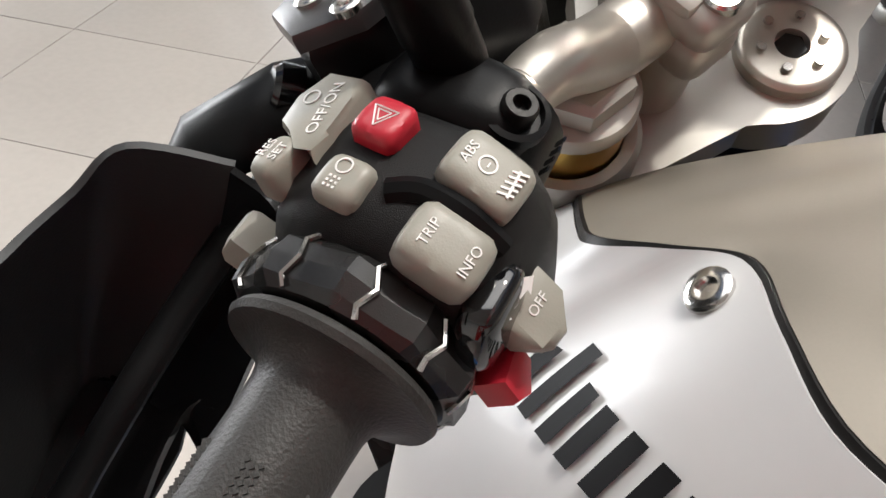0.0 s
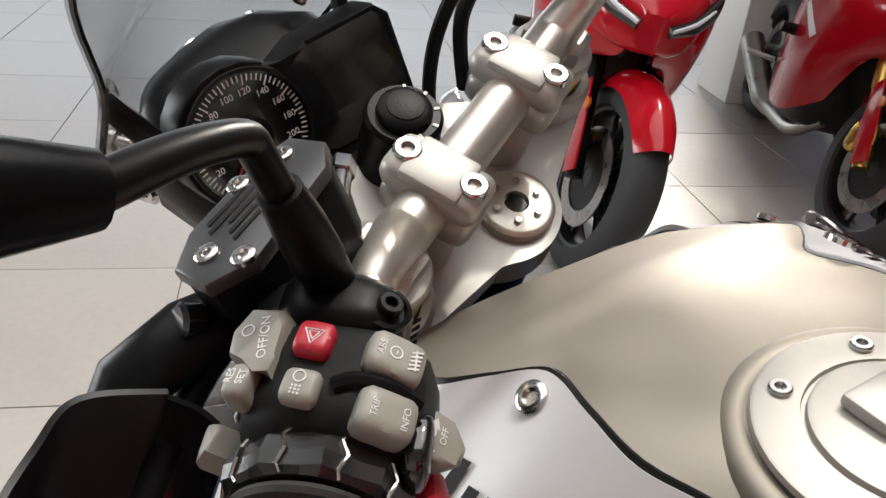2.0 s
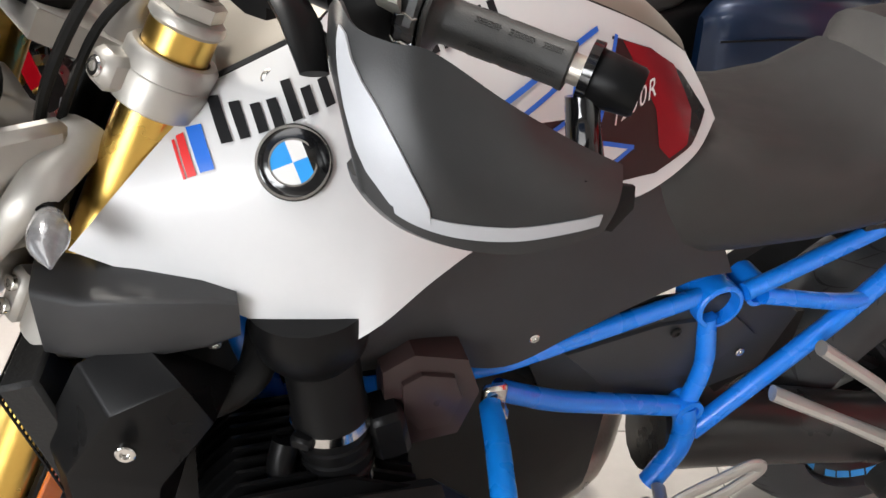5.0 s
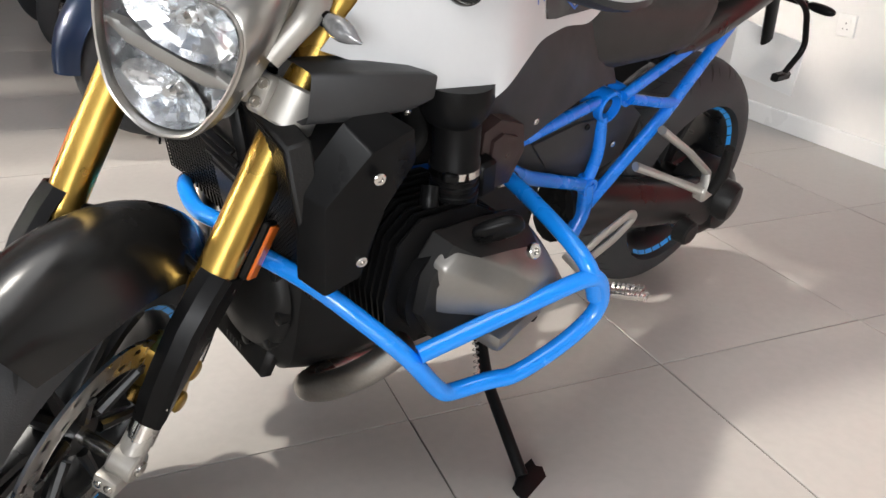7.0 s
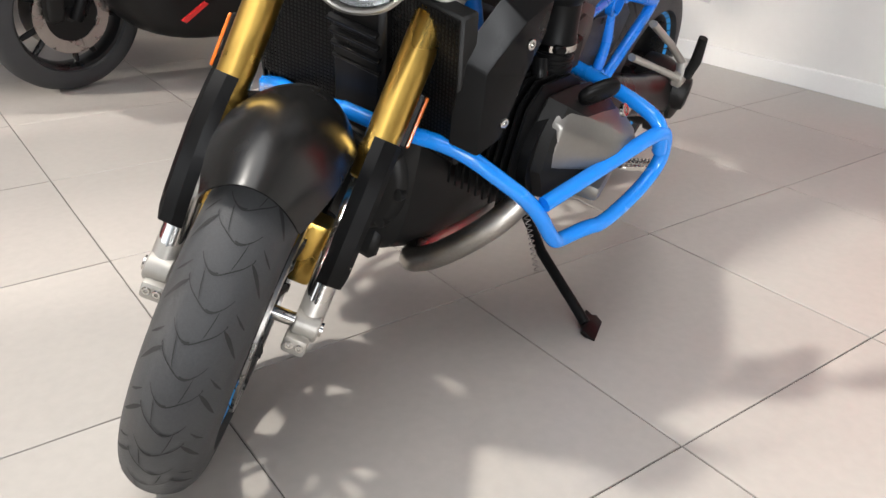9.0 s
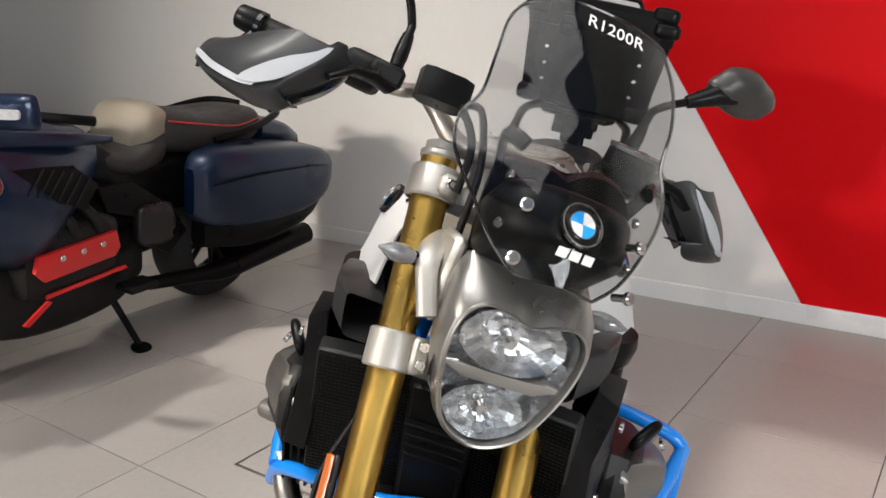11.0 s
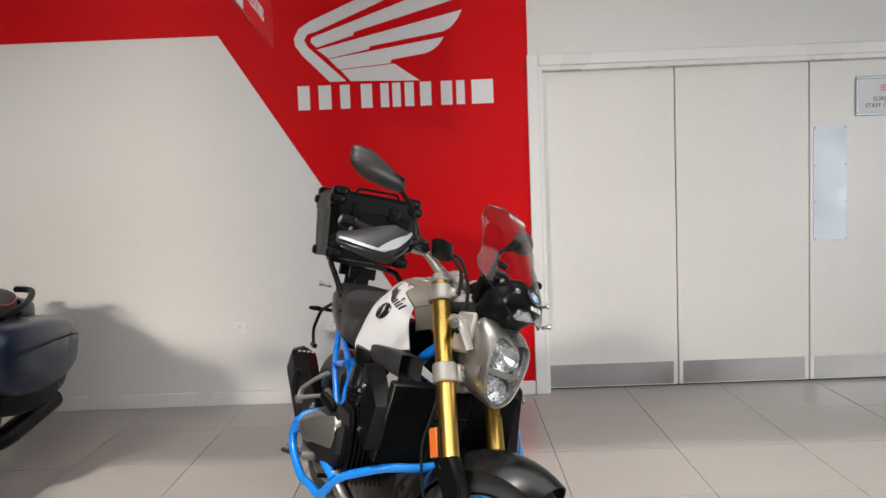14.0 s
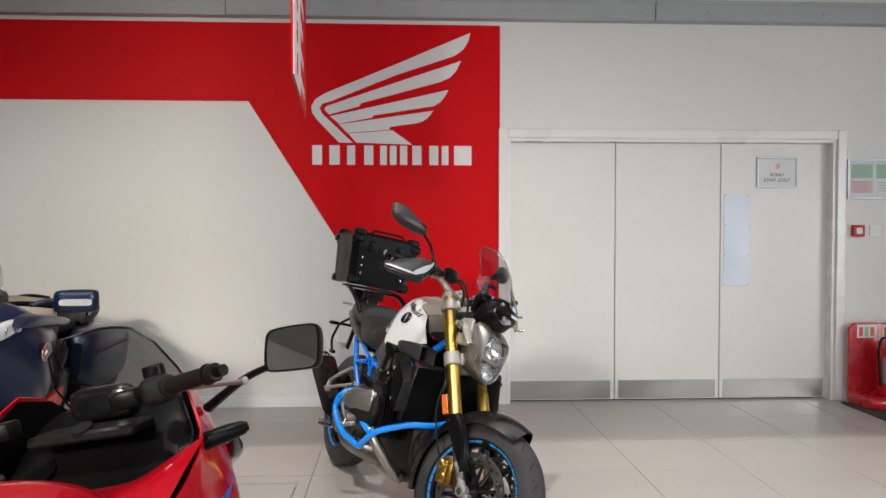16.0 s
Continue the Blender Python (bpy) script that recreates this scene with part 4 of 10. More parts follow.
# multi-controller ring with faceted bosses and silver ribs
bm = bmesh.new()
n = 30
prof = [(0.0595, 0.028), (0.061, 0.0312), (0.064, 0.0326), (0.0695, 0.0338), (0.075, 0.0330), (0.0775, 0.0312), (0.078, 0.027)]
loops = []
for d, r in prof:
    loops.append([V(d, r * math.cos(2 * math.pi * i / n) * (1.0 + (0.07 if (i % 3 == 1 and 0.063 < d < 0.076) else 0)), r * math.sin(2 * math.pi * i / n) * (1.0 + (0.07 if (i % 3 == 1 and 0.063 < d < 0.076) else 0))) for i in range(n)])
rings(bm, loops, True, False, False)
ringp = part("control_ring", bm, M_RINGB, bike, "faceted black multi-controller ring with silver ribs", M=CTRL, sharp=12)
for i in range(0, n, 3):
    a = 2 * math.pi * i / n
    bm = bmesh.new()
    off = 0.0
    pts = [V(d, (r + 0.0006) * math.cos(a + w), (r + 0.0006) * math.sin(a + w)) for d, r, w in ((0.0608, 0.0314, 0.0), (0.064, 0.0328, 0.05), (0.0695, 0.0340, -0.03), (0.075, 0.0332, 0.04), (0.0775, 0.0316, 0.0))]
    tube(bm, pts, 0.0009, 6)
    part("silver_rib", bm, M_CHROME, ringp, M=CTRL)

# switch housing
def bulge(p):
    z = p.z
    if z > 0:
        z = z - 0.42 * max(p.y - 0.022, 0) - 0.30 * max(-0.016 - p.y, 0) - 0.05 * abs(p.x - 0.035)
    return Vector((p.x, p.y, z))


bm = bmesh.new()
soft_block(bm, (0.0385, 0.003, 0.0005), (0.055, 0.074, 0.078), k=3.8, lift=bulge)
house = part("switch_housing", bm, M_TEXT_BLACK, bike, "grained black plastic switch housing", M=CTRL)
bm = bmesh.new()
tube(bm, spline([V(0.047, 0.002, 0.0382), V(0.044, 0.010, 0.0392), V(0.0445, 0.022, 0.0375), V(0.045, 0.032, 0.0300)], 5), 0.0035, 8)
part("channel", bm, M_BLACK, house, M=CTRL)


def button(name, c, s, rz, mat, tilt=(0, 0), k=7.0, label=""):
    bm = bmesh.new()
    soft_block(bm, (0, 0, 0), s, k=k)
    Mb = CTRL @ Matrix.Translation(c) @ Euler((radians(tilt[0]), radians(tilt[1]), radians(rz))).to_matrix().to_4x4()
    return part(name, bm, mat, bike, label, M=Mb), Mb


hz, Mh = button("hazard_button", (0.0305, -0.0076, 0.0385), (0.0145, 0.0140, 0.013), -6, M_BTNRED, (4, 0), 5.0, label="red hazard warning button")
bl, Ml = button("lamp_button", (0.0490, -0.0085, 0.0355), (0.0140, 0.0140, 0.013), -6, M_BTN, (6, 6), 4.5, label="pale grey lamp button")
ab, Ma = button("abs_button", (0.0325, 0.0206, 0.0356), (0.0178, 0.0222, 0.015), -6, M_BTN, (-22, 0), 5.0, label="pale grey rocker button with white symbols")
tp, Mt = button("trip_button", (0.0540, 0.0206, 0.0328), (0.0174, 0.0222, 0.015), -4, M_BTN, (-22, 4), 5.0, label="pale grey rocker button marked trip and info")
# writing on the buttons: read from the rider's seat


def print_on(host, Mb, items, z, mat=M_PRINT_W):
    bm = bmesh.new()
    for kind, arg, x, y, size, rot in items:
        T = Matrix.Translation((x, y, z)) @ Matrix.Rotation(radians(rot), 4, "Z")
        if kind == "text":
            text_mesh(bm, arg, size, T, depth=0.0001)
        elif kind == "ring":
            ring_plate(bm, size * 0.8, size, T, 0.0002, 20)
        elif kind == "bar":
            box(bm, (x, y, z), (arg[0], arg[1], 0.0003), (0, 0, rot))
        elif kind == "tri":
            for q in (1.0, 0.55):
                for i in range(3):
                    a0, a1 = radians(90 + 120 * i + rot), radians(210 + 120 * i + rot)
                    p0, p1 = V(x + size * q * math.cos(a0), y + size * q * math.sin(a0), z), V(x + size * q * math.cos(a1), y + size * q * math.sin(a1), z)
                    tube(bm, [p0, p1], 0.00025, 4)
    return part("printed_mark", bm, mat, host, M=Mb)


# the letters' feet point at the rider
print_on(hz, Mh, [("tri", None, 0, 0, 0.0042, 270)], 0.0066)
print_on(bl, Ml, [("ring", None, -0.0026, -0.0005, 0.0024, 0)] + [("bar", (0.0007, 0.0007), 0.0012 + 0.0014 * i, -0.0020 + 0.0014 * j, 0, 0) for i in range(3) for j in range(3)], 0.0066)
print_on(ab, Ma, [("text", "ABS", 0.0, -0.0068, 0.0038, 180), ("ring", None, 0.0, -0.0014, 0.0026, 0), ("bar", (0.0016, 0.0004), 0.0, -0.0012, 0, 0)]
         + [("bar", (0.0085, 0.0007), 0.0, 0.0064, 0, 8)] + [("bar", (0.0006, 0.0044), -0.0036 + 0.0018 * i, 0.0062, 0, 22) for i in range(5)], 0.0076)
print_on(tp, Mt, [("text", "TRIP", 0.0005, -0.0055, 0.0038, 180), ("text", "INFO", 0.0010, 0.0062, 0.0038, 180)], 0.0076)

# cruise slider and set/reset key on the far side
TT = Matrix.Translation((0.0290, -0.0265, 0.0280)) @ Euler((radians(20), radians(2), 0)).to_matrix().to_4x4()
bm = bmesh.new()
pts = [(-0.0145, -0.006), (-0.004, -0.0115), (0.006, -0.0105), (0.0095, -0.003), (0.0130, 0.0045), (0.0165, 0.009), (0.0085, 0.0095), (-0.004, 0.0095), (-0.0125, 0.0085)]
slab(bm, pts, TT, 0.010, 0.003)
cr = part("cruise_switch", bm, M_BTN, bike, "pale grey cruise control slider", M=CTRL)
bm = bmesh.new()
text_mesh(bm, "OFF/ON", 0.0054, TT @ Matrix.Translation((0.0005, 0.0035, 0.0102)) @ Matrix.Rotation(radians(188), 4, "Z"), depth=0.0001)
ring_plate(bm, 0.0022, 0.0027, TT @ Matrix.Translation((-0.003, -0.004, 0.0101)), 0.0002, 18)
part("printed_mark", bm, M_PRINT_W, cr, M=CTRL)
bm = bmesh.new()
soft_block(bm, (0, 0, 0), (0.015, 0.010, 0.014), k=4)
TS = Matrix.Translation((0.0470, -0.0305, 0.0300)) @ Euler((radians(18), 0, radians(-10))).to_matrix().to_4x4()
st = part("set_key", bm, M_BTN, bike, "pale grey set and resume key", M=CTRL @ TS)
bm = bmesh.new()
for i, w in enumerate(("RES", "SET")):
    text_mesh(bm, w, 0.0042, Matrix.Translation((0.0, 0.0045 * (i - 0.5), 0.0071)) @ Matrix.Rotation(radians(185), 4, "Z"), depth=0.0001)
part("printed_mark", bm, M_PRINT_W, st, M=CTRL @ TS)
# high beam trigger in front
bm = bmesh.new()
slab(bm, [(-0.009, -0.004), (0.009, -0.004), (0.006, 0.004), (-0.006, 0.004)], Matrix.Translation((0.058, -0.027, 0.000)) @ Euler((radians(60), 0, 0)).to_matrix().to_4x4(), 0.020, 0.003)
part("beam_trigger", bm, M_BTN, bike, "pale grey beam trigger", M=CTRL)
# row of small printed symbols on the front of the housing
for q in range(3):
    bm = bmesh.new()
    box(bm, (0.030 + 0.009 * q, -0.0345, 0.012), (0.004, 0.0012, 0.005), bev=0.0005)
    part("printed_mark", bm, M_PRINT_W, house, M=CTRL)
# indicator switch and horn key on the rider's side
bm = bmesh.new()
soft_block(bm, (0.055, 0.0335, 0.0150), (0.026, 0.012, 0.024), k=3.5)
ind = part("indicator_base", bm, M_BLACKG, bike, "black indicator switch plate with white arrows", M=CTRL)
bm = bmesh.new()
TI = Matrix.Translation((0.0515, 0.0385, 0.0215)) @ Euler((radians(-52), 0, radians(-8))).to_matrix().to_4x4()
for s in (1, -1):
    slab(bm, [(s * x, y) for x, y in ([(0.001, -0.0011), (0.0042, -0.0011), (0.0042, -0.0028), (0.0080, 0), (0.0042, 0.0028), (0.0042, 0.0011), (0.001, 0.0011)][::s])], TI, 0.0003)
part("printed_mark", bm, M_PRINT_W, ind, M=CTRL)
TK = Matrix.Translation((0.0470, 0.0425, 0.0095)) @ Euler((radians(-28), radians(6), radians(-6))).to_matrix().to_4x4()
bm = bmesh.new()
slab(bm, [(-0.0110, -0.010), (0.0085, -0.010), (0.0100, 0.001), (0.0075, 0.005), (0.005, 0.0085), (-0.001, 0.0090), (-0.0095, 0.002)], TK @ Matrix.Translation((0, 0, -0.006)), 0.010, 0.003)
tk = part("indicator_key", bm, M_BTN, bike, "pale grey indicator key", M=CTRL)
bm = bmesh.new()
text_mesh(bm, "OFF", 0.0040, TK @ Matrix.Translation((-0.001, -0.002, 0.0042)) @ Matrix.Rotation(radians(180), 4, "Z"), depth=0.0001)
part("printed_mark", bm, M_PRINT_W, tk, M=CTRL)
bm = bmesh.new()
slab(bm, [(-0.007, -0.004), (0.007, -0.004), (0.009, 0.004), (0.004, 0.008), (-0.005, 0.004)], Matrix.Translation((0.0590, 0.0345, -0.008)) @ Euler((radians(-50), 0, radians(10))).to_matrix().to_4x4(), 0.012, 0.003)
part("horn_key", bm, M_BTNRED, bike, "red horn key", M=CTRL)

# lever perch, mirror stem, fluid reservoir, clutch lever
bm = bmesh.new()
lathe(bm, (-0.020, 0, 0), (1, 0, 0), [(0, 0.020), (0.002, 0.023), (0.028, 0.024), (0.031, 0.021)], 28)
soft_block(bm, (-0.003, -0.006, 0.012), (0.034, 0.050, 0.036), k=3.2)
box(bm, (-0.004, -0.026, 0.004), (0.03, 0.030, 0.026), bev=0.006, seg=2)
perch = part("lever_perch", bm, M_BLACK, bike, "satin black clutch lever perch", M=CTRL)
bm = bmesh.new()
lathe(bm, (-0.0020, 0.0125, 0.0215), (0, 0.35, 1), [(0, 0.0105), (0.004, 0.0105), (0.0045, 0.0085), (0.002, 0.008)], 24)
part("bolt_well", bm, M_BLACK, perch, M=CTRL)
bm = bmesh.new()
hexbolt(bm, (-0.0020, 0.0135, 0.0235), (0, 0.35, 1), 0.0056, 0.006)
part("perch_bolt", bm, M_ENGINE, perch, M=CTRL)
bm = bmesh.new()
for q in range(4):
    box(bm, (-0.008 + 0.004 * q, 0.0255, 0.0115), (0.0016, 0.0006, 0.006), (-30, 12, 0))
part("printed_mark", bm, M_BLACKG, perch, M=CTRL)

M_LIDG = material("lid_grey", (0.06, 0.06, 0.062), 0.34, 0.4, var=0.08, scale=20, bump=0.05, bump_scale=900)
# reservoir, laid along its lid
lid = place(V(0.076, 0.192, 0.926), V(-0.003, 0.063, 0.0), V(-1, 0, 0.55))
res_out = [(-0.046, -0.010), (-0.030, -0.017), (0.020, -0.019), (0.040, -0.010), (0.044, 0.012), (0.026, 0.026), (-0.030, 0.024), (-0.046, 0.012)]
bm = bmesh.new()
slab(bm, [(x * 0.96, y * 0.96) for x, y in res_out], lid @ Matrix.Translation((0, 0, -0.048)), 0.043, 0.004)
slab(bm, [(x * 0.7, y * 0.8) for x, y in res_out], lid @ Matrix.Translation((0, 0, -0.062)), 0.02, 0.004)
reserv = part("fluid_reservoir", bm, M_BLACK, bike, "satin black clutch fluid reservoir", M=STEM)
bm = bmesh.new()
slab(bm, res_out, lid @ Matrix.Translation((0, 0, -0.005)), 0.007, 0.002)
rl = part("reservoir_lid", bm, M_LIDG, reserv, "black lid with small raised print", M=STEM)
for x, y in ((-0.033, -0.004), (-0.011, -0.014), (0.029, 0.001), (0.026, 0.020)):
    bm = bmesh.new()
    hexbolt(bm, lid @ V(x, y, 0.001), lid.to_3x3() @ V(0, 0, 1), 0.0055, 0.003)
    part("lid_screw", bm, M_CHROME, reserv, M=STEM)
bm = bmesh.new()
for j, (ww, x0) in enumerate(((0.030, 0.0), (0.034, 0.002), (0.026, -0.002), (0.032, 0.0), (0.036, 0.001))):
    box(bm, lid @ V(x0, -0.010 + 0.0048 * j, 0.0024), (0.0015, ww, 0.0008), (0, 0, 0))
part("raised_print", bm, M_BLACK, rl, M=STEM)
bm = bmesh.new()
tube(bm, spline([V(0.075, 0.155, 0.885), V(0.085, 0.12, 0.88), V(0.10, 0.10, 0.82), V(0.10, 0.09, 0.72), V(0.05, 0.06, 0.60)], 8), 0.005, 8)
tube(bm, spline([V(0.045, 0.17, 0.90), V(0.062, 0.135, 0.87), V(0.085, 0.10, 0.79), V(0.07, 0.08, 0.66)], 8), 0.004, 8)
part("hose", bm, M_RUBBER, bike, "black control hoses", M=STEM)
bm = bmesh.new()
cyl(bm, (0.064, 0.138, 0.882), (0.078, 0.112, 0.872), 0.0062, 0.0055, 14)
cyl(bm, (0.074, 0.120, 0.875), (0.079, 0.110, 0.871), 0.0078, n=6)
part("banjo_fitting", bm, M_CHROME, bike, "bright hydraulic banjo fitting", M=STEM)
bm = bmesh.new()
tube(bm, spline([CTRL.inverted() @ STEM @ p for p in (V(0.055, 0.205, 0.895), V(0.058, 0.25, 0.886), V(0.042, 0.31, 0.878), V(0.016, 0.365, 0.880), V(-0.004, 0.398, 0.884))], 6), [0.010, 0.008, 0.007, 0.0065, 0.0085], 12, flat=0.7)
part("clutch_lever", bm, M_BLACK, bike, "black clutch lever", M=CTRL)

# bar-end weight and hand guard
bm = bmesh.new()
lathe(bm, (0.1935, 0, 0), (1, 0, 0), [(0, 0.016), (0.003, 0.020), (0.006, 0.0205)], 36)
part("bar_end_ring", bm, M_CHROME, bike, "bright ring at the bar end", M=CTRL)
bm = bmesh.new()
lathe(bm, (0.1995, 0, 0), (1, 0, 0), [(0, 0.0195), (0.002, 0.0205), (0.033, 0.0178), (0.036, 0.0162), (0.036, 0.0095), (0.030, 0.009), (0.030, 0.001)], 36, cap=False)
be = part("bar_end_weight", bm, M_BLACK, bike, "satin black tapered bar-end weight", M=CTRL)
bm = bmesh.new()
hexbolt(bm, (0.2275, 0, 0), (1, 0, 0), 0.0075, 0.005)
part("end_bolt", bm, M_ENGINE, be, M=CTRL)

# ---- hand guards and mirrors, both sides ----
def hand_guard(f, M, side_label):
    """f maps a left-hand steering point to its side."""
    rows = [
        [(0.057, 0.263, 0.906), (0.056, 0.278, 0.880), (0.050, 0.305, 0.855), (0.042, 0.335, 0.832)],
        [(0.078, 0.285, 0.917), (0.078, 0.297, 0.893), (0.074, 0.320, 0.864), (0.064, 0.347, 0.833)],
        [(0.080, 0.305, 0.910), (0.079, 0.318, 0.890), (0.072, 0.342, 0.858), (0.060, 0.364, 0.826)],
        [(0.073, 0.328, 0.914), (0.070, 0.345, 0.892), (0.062, 0.366, 0.858), (0.046, 0.388, 0.823)],
        [(0.060, 0.346, 0.921), (0.056, 0.364, 0.897), (0.046, 0.390, 0.864), (0.024, 0.414, 0.829)],
        [(0.020, 0.384, 0.915), (0.020, 0.398, 0.898), (0.012, 0.418, 0.870), (-0.004, 0.434, 0.841)],
        [(-0.030, 0.412, 0.910), (-0.026, 0.426, 0.900), (-0.028, 0.441, 0.880), (-0.034, 0.447, 0.858)],
        [(-0.064, 0.436, 0.911), (-0.060, 0.444, 0.902), (-0.058, 0.450, 0.888), (-0.057, 0.452, 0.870)],
    ]
    bm = bmesh.new()
    g = grid_between([[f(Vector(p)) for p in r] for r in rows], 6, 12)
    # lip turned in under the lower edge
    n_ = len(g)
    full = []
    for i, r in enumerate(g):
        k = math.sin(math.pi * min(max((i + 1) / n_, 0), 1)) ** 0.5
        lip = f(V(-0.030, -0.036, -0.010)) - f(V(0, 0, 0))
        k *= 1 - 0.75 * max(i / n_ - 0.35, 0) / 0.65
        full.append(list(r) + [r[-1] + lip * (0.25 * k) + V(0, 0, -0.003 * k), r[-1] + lip * (0.6 * k) + V(0, 0, -0.003 * k), r[-1] + lip * k])
    sheet(bm, full, 0.003)
    hg = part("hand_guard", bm, M_GUARD, bike, "matt black plastic hand guard with silver inserts", M=M)
    # silver insert near the root and the pale stripe along the lower edge
    bm = bmesh.new()
    rowsI = []
    for j, (a0, a1) in enumerate(((0.40, 0.70), (0.35, 0.95), (0.35, 1.20), (0.35, 1.50), (0.40, 1.75), (0.45, 2.0), (0.50, 2.2), (0.6, 2.35), (0.9, 2.45), (1.5, 2.4))):
        jj = 1 + j
        pts_ = []
        for q in (a0, (a0 + a1) / 2, a1):
            u = 6 + 6 * q
            k = min(int(u), len(g) - 2)
            p = g[k][jj].lerp(g[k + 1][jj], u - k)
            n_ = (g[k + 1][jj] - g[k][jj]).cross(g[k][min(jj + 1, 11)] - g[k][jj - 1]).normalized()
            if n_.x < 0:
                n_ = -n_
            pts_.append(p + n_ * 0.0055)
        rowsI.append(pts_)
    sheet(bm, rowsI, 0.002)
    part("silver_insert", bm, M_SILVERIN, hg, "silver grey insert", M=M)
    bm = bmesh.new()
    lo = [(0.058, 0.366, 0.829), (0.043, 0.389, 0.8265), (0.021, 0.4145, 0.833), (-0.005, 0.434, 0.846), (-0.022, 0.443, 0.856), (-0.036, 0.4485, 0.864)]
    cols = ([], [])
    for i in range(25):
        u = 15.5 + 23.5 * i / 24
        k, low = int(u), 10.5 - 1.3 * (i / 24) ** 2
        for c_, v in zip(cols, (low, low - 0.85 - 0.6 * (i / 24) ** 2)):
            m_ = int(v)
            a_, b_ = g[k][m_].lerp(g[k][m_ + 1], v - m_), g[k + 1][m_].lerp(g[k + 1][m_ + 1], v - m_)
            n_ = (b_ - a_).cross(g[k][m_ + 1] - g[k][m_]).normalized()
            c_.append(a_.lerp(b_, u - k) + (n_ if n_.x > 0 else -n_) * 0.0045)
    sheet(bm, [[cols[0][i], cols[1][i]] for i in range(25)], 0.0015)
    stp = part("guard_stripe", bm, M_SILVERIN, hg, "pale stripe along the lower edge", M=M)
    bm = bmesh.new()
    wing = [rows[0], [(x - 0.014, y - 0.004, z - 0.006) for x, y, z in rows[0]], [(x - 0.030, y - 0.002, z - 0.010) for x, y, z in rows[0]]]
    sheet(bm, grid_between([[f(Vector(p)) for p in r] for r in wing], 4, 10), 0.003)
    part("guard_wing", bm, M_BLACKG, hg, "gloss black inner wing", M=M)
    bm = bmesh.new()
    lipo = [(0.042, 0.335, 0.832), (0.062, 0.347, 0.833)] + lo
    lipg = [[f(Vector(p)), f(Vector(p) + V(-0.016, -0.014, -0.003)), f(Vector(p) + V(-0.034, -0.026, 0.004))] for p in lipo]
    cols = [spline([r[j] for r in lipg], 4) for j in range(3)]
    sheet(bm, [[cols[j][i] for j in range(3)] for i in range(len(cols[0]))], 0.003)
    part("guard_lip", bm, M_BLACKG, hg, "gloss black inner lip", M=M)
    # bracket at the root, and the arm out at the bar end
    bm = bmesh.new()
    tube(bm, [f(V(0.060, 0.205, 0.892)), f(V(0.071, 0.235, 0.896)), f(V(0.080, 0.266, 0.890)), f(V(0.079, 0.292, 0.870))], [0.015, 0.018, 0.017, 0.012], 12, flat=0.4)
    part("guard_bracket", bm, M_BLACK, hg, M=M)
    bm = bmesh.new()
    lathe(bm, f(V(0.071, 0.230, 0.898)), f(V(0.071, 0.230, 0.898) + V(0.5, 0.6, 0.4)) - f(V(0.071, 0.230, 0.898)), [(0, 0.009), (0.008, 0.009), (0.010, 0.007)], 16)
    part("guard_bolt", bm, M_BLACKG, hg, M=M)
    bm = bmesh.new()
    tube(bm, spline([f(V(-0.064, 0.386, 0.935)), f(V(-0.068, 0.397, 0.918)), f(V(-0.062, 0.415, 0.900)), f(V(-0.046, 0.430, 0.890))], 6), [0.012, 0.0125, 0.013, 0.012], 12)
    bm2 = f(V(-0.0610, 0.3790, 0.9510))
    lathe(bm, bm2, f(V(-0.0610, 0.3790, 0.9510) + gw) - bm2, [(0, 0.0165), (0, 0.0215), (0.007, 0.0215), (0.007, 0.0165)], 28, cap=False)
    part("guard_arm", bm, M_BLACKG, hg, "gloss black outer guard arm", M=M)
    bm = bmesh.new()
    slab(bm, [(-0.030, -0.018), (0.026, -0.022), (0.034, 0.0), (0.022, 0.016), (-0.030, 0.014)], place(f(V(-0.058, 0.440, 0.886)), f(V(-1.0, 0.3, 0.1)) - f(V(0, 0, 0)), V(0, 0, 1)), 0.004, 0.001)
    part("guard_flange", bm, M_BLACK, hg, M=M)
    return hg


M_GUARD = material("guard_plastic", (0.022, 0.0225, 0.023), 0.38, var=0.10, scale=12, bump=0.10, bump_scale=900, spec=0.35)
M_RIMGREY = material("mirror_rim_plastic", (0.024, 0.022, 0.020), 0.42, var=0.08, scale=20, bump=0.1, bump_scale=700)
M_SILVERIN = material("silver_grey_insert", (0.38, 0.39, 0.41), 0.45, 0.2, var=0.04, bump=0.1, bump_scale=800)
hand_guard(lambda p: Vector((p[0] - 0.001, p[1] + 0.006 + 0.04 * (p[1] - 0.21), p[2])), STEM, "left")
hand_guard(lambda p: mir_r((p[0], 1.02 * p[1], p[2] - 0.006)), STEM, "right")


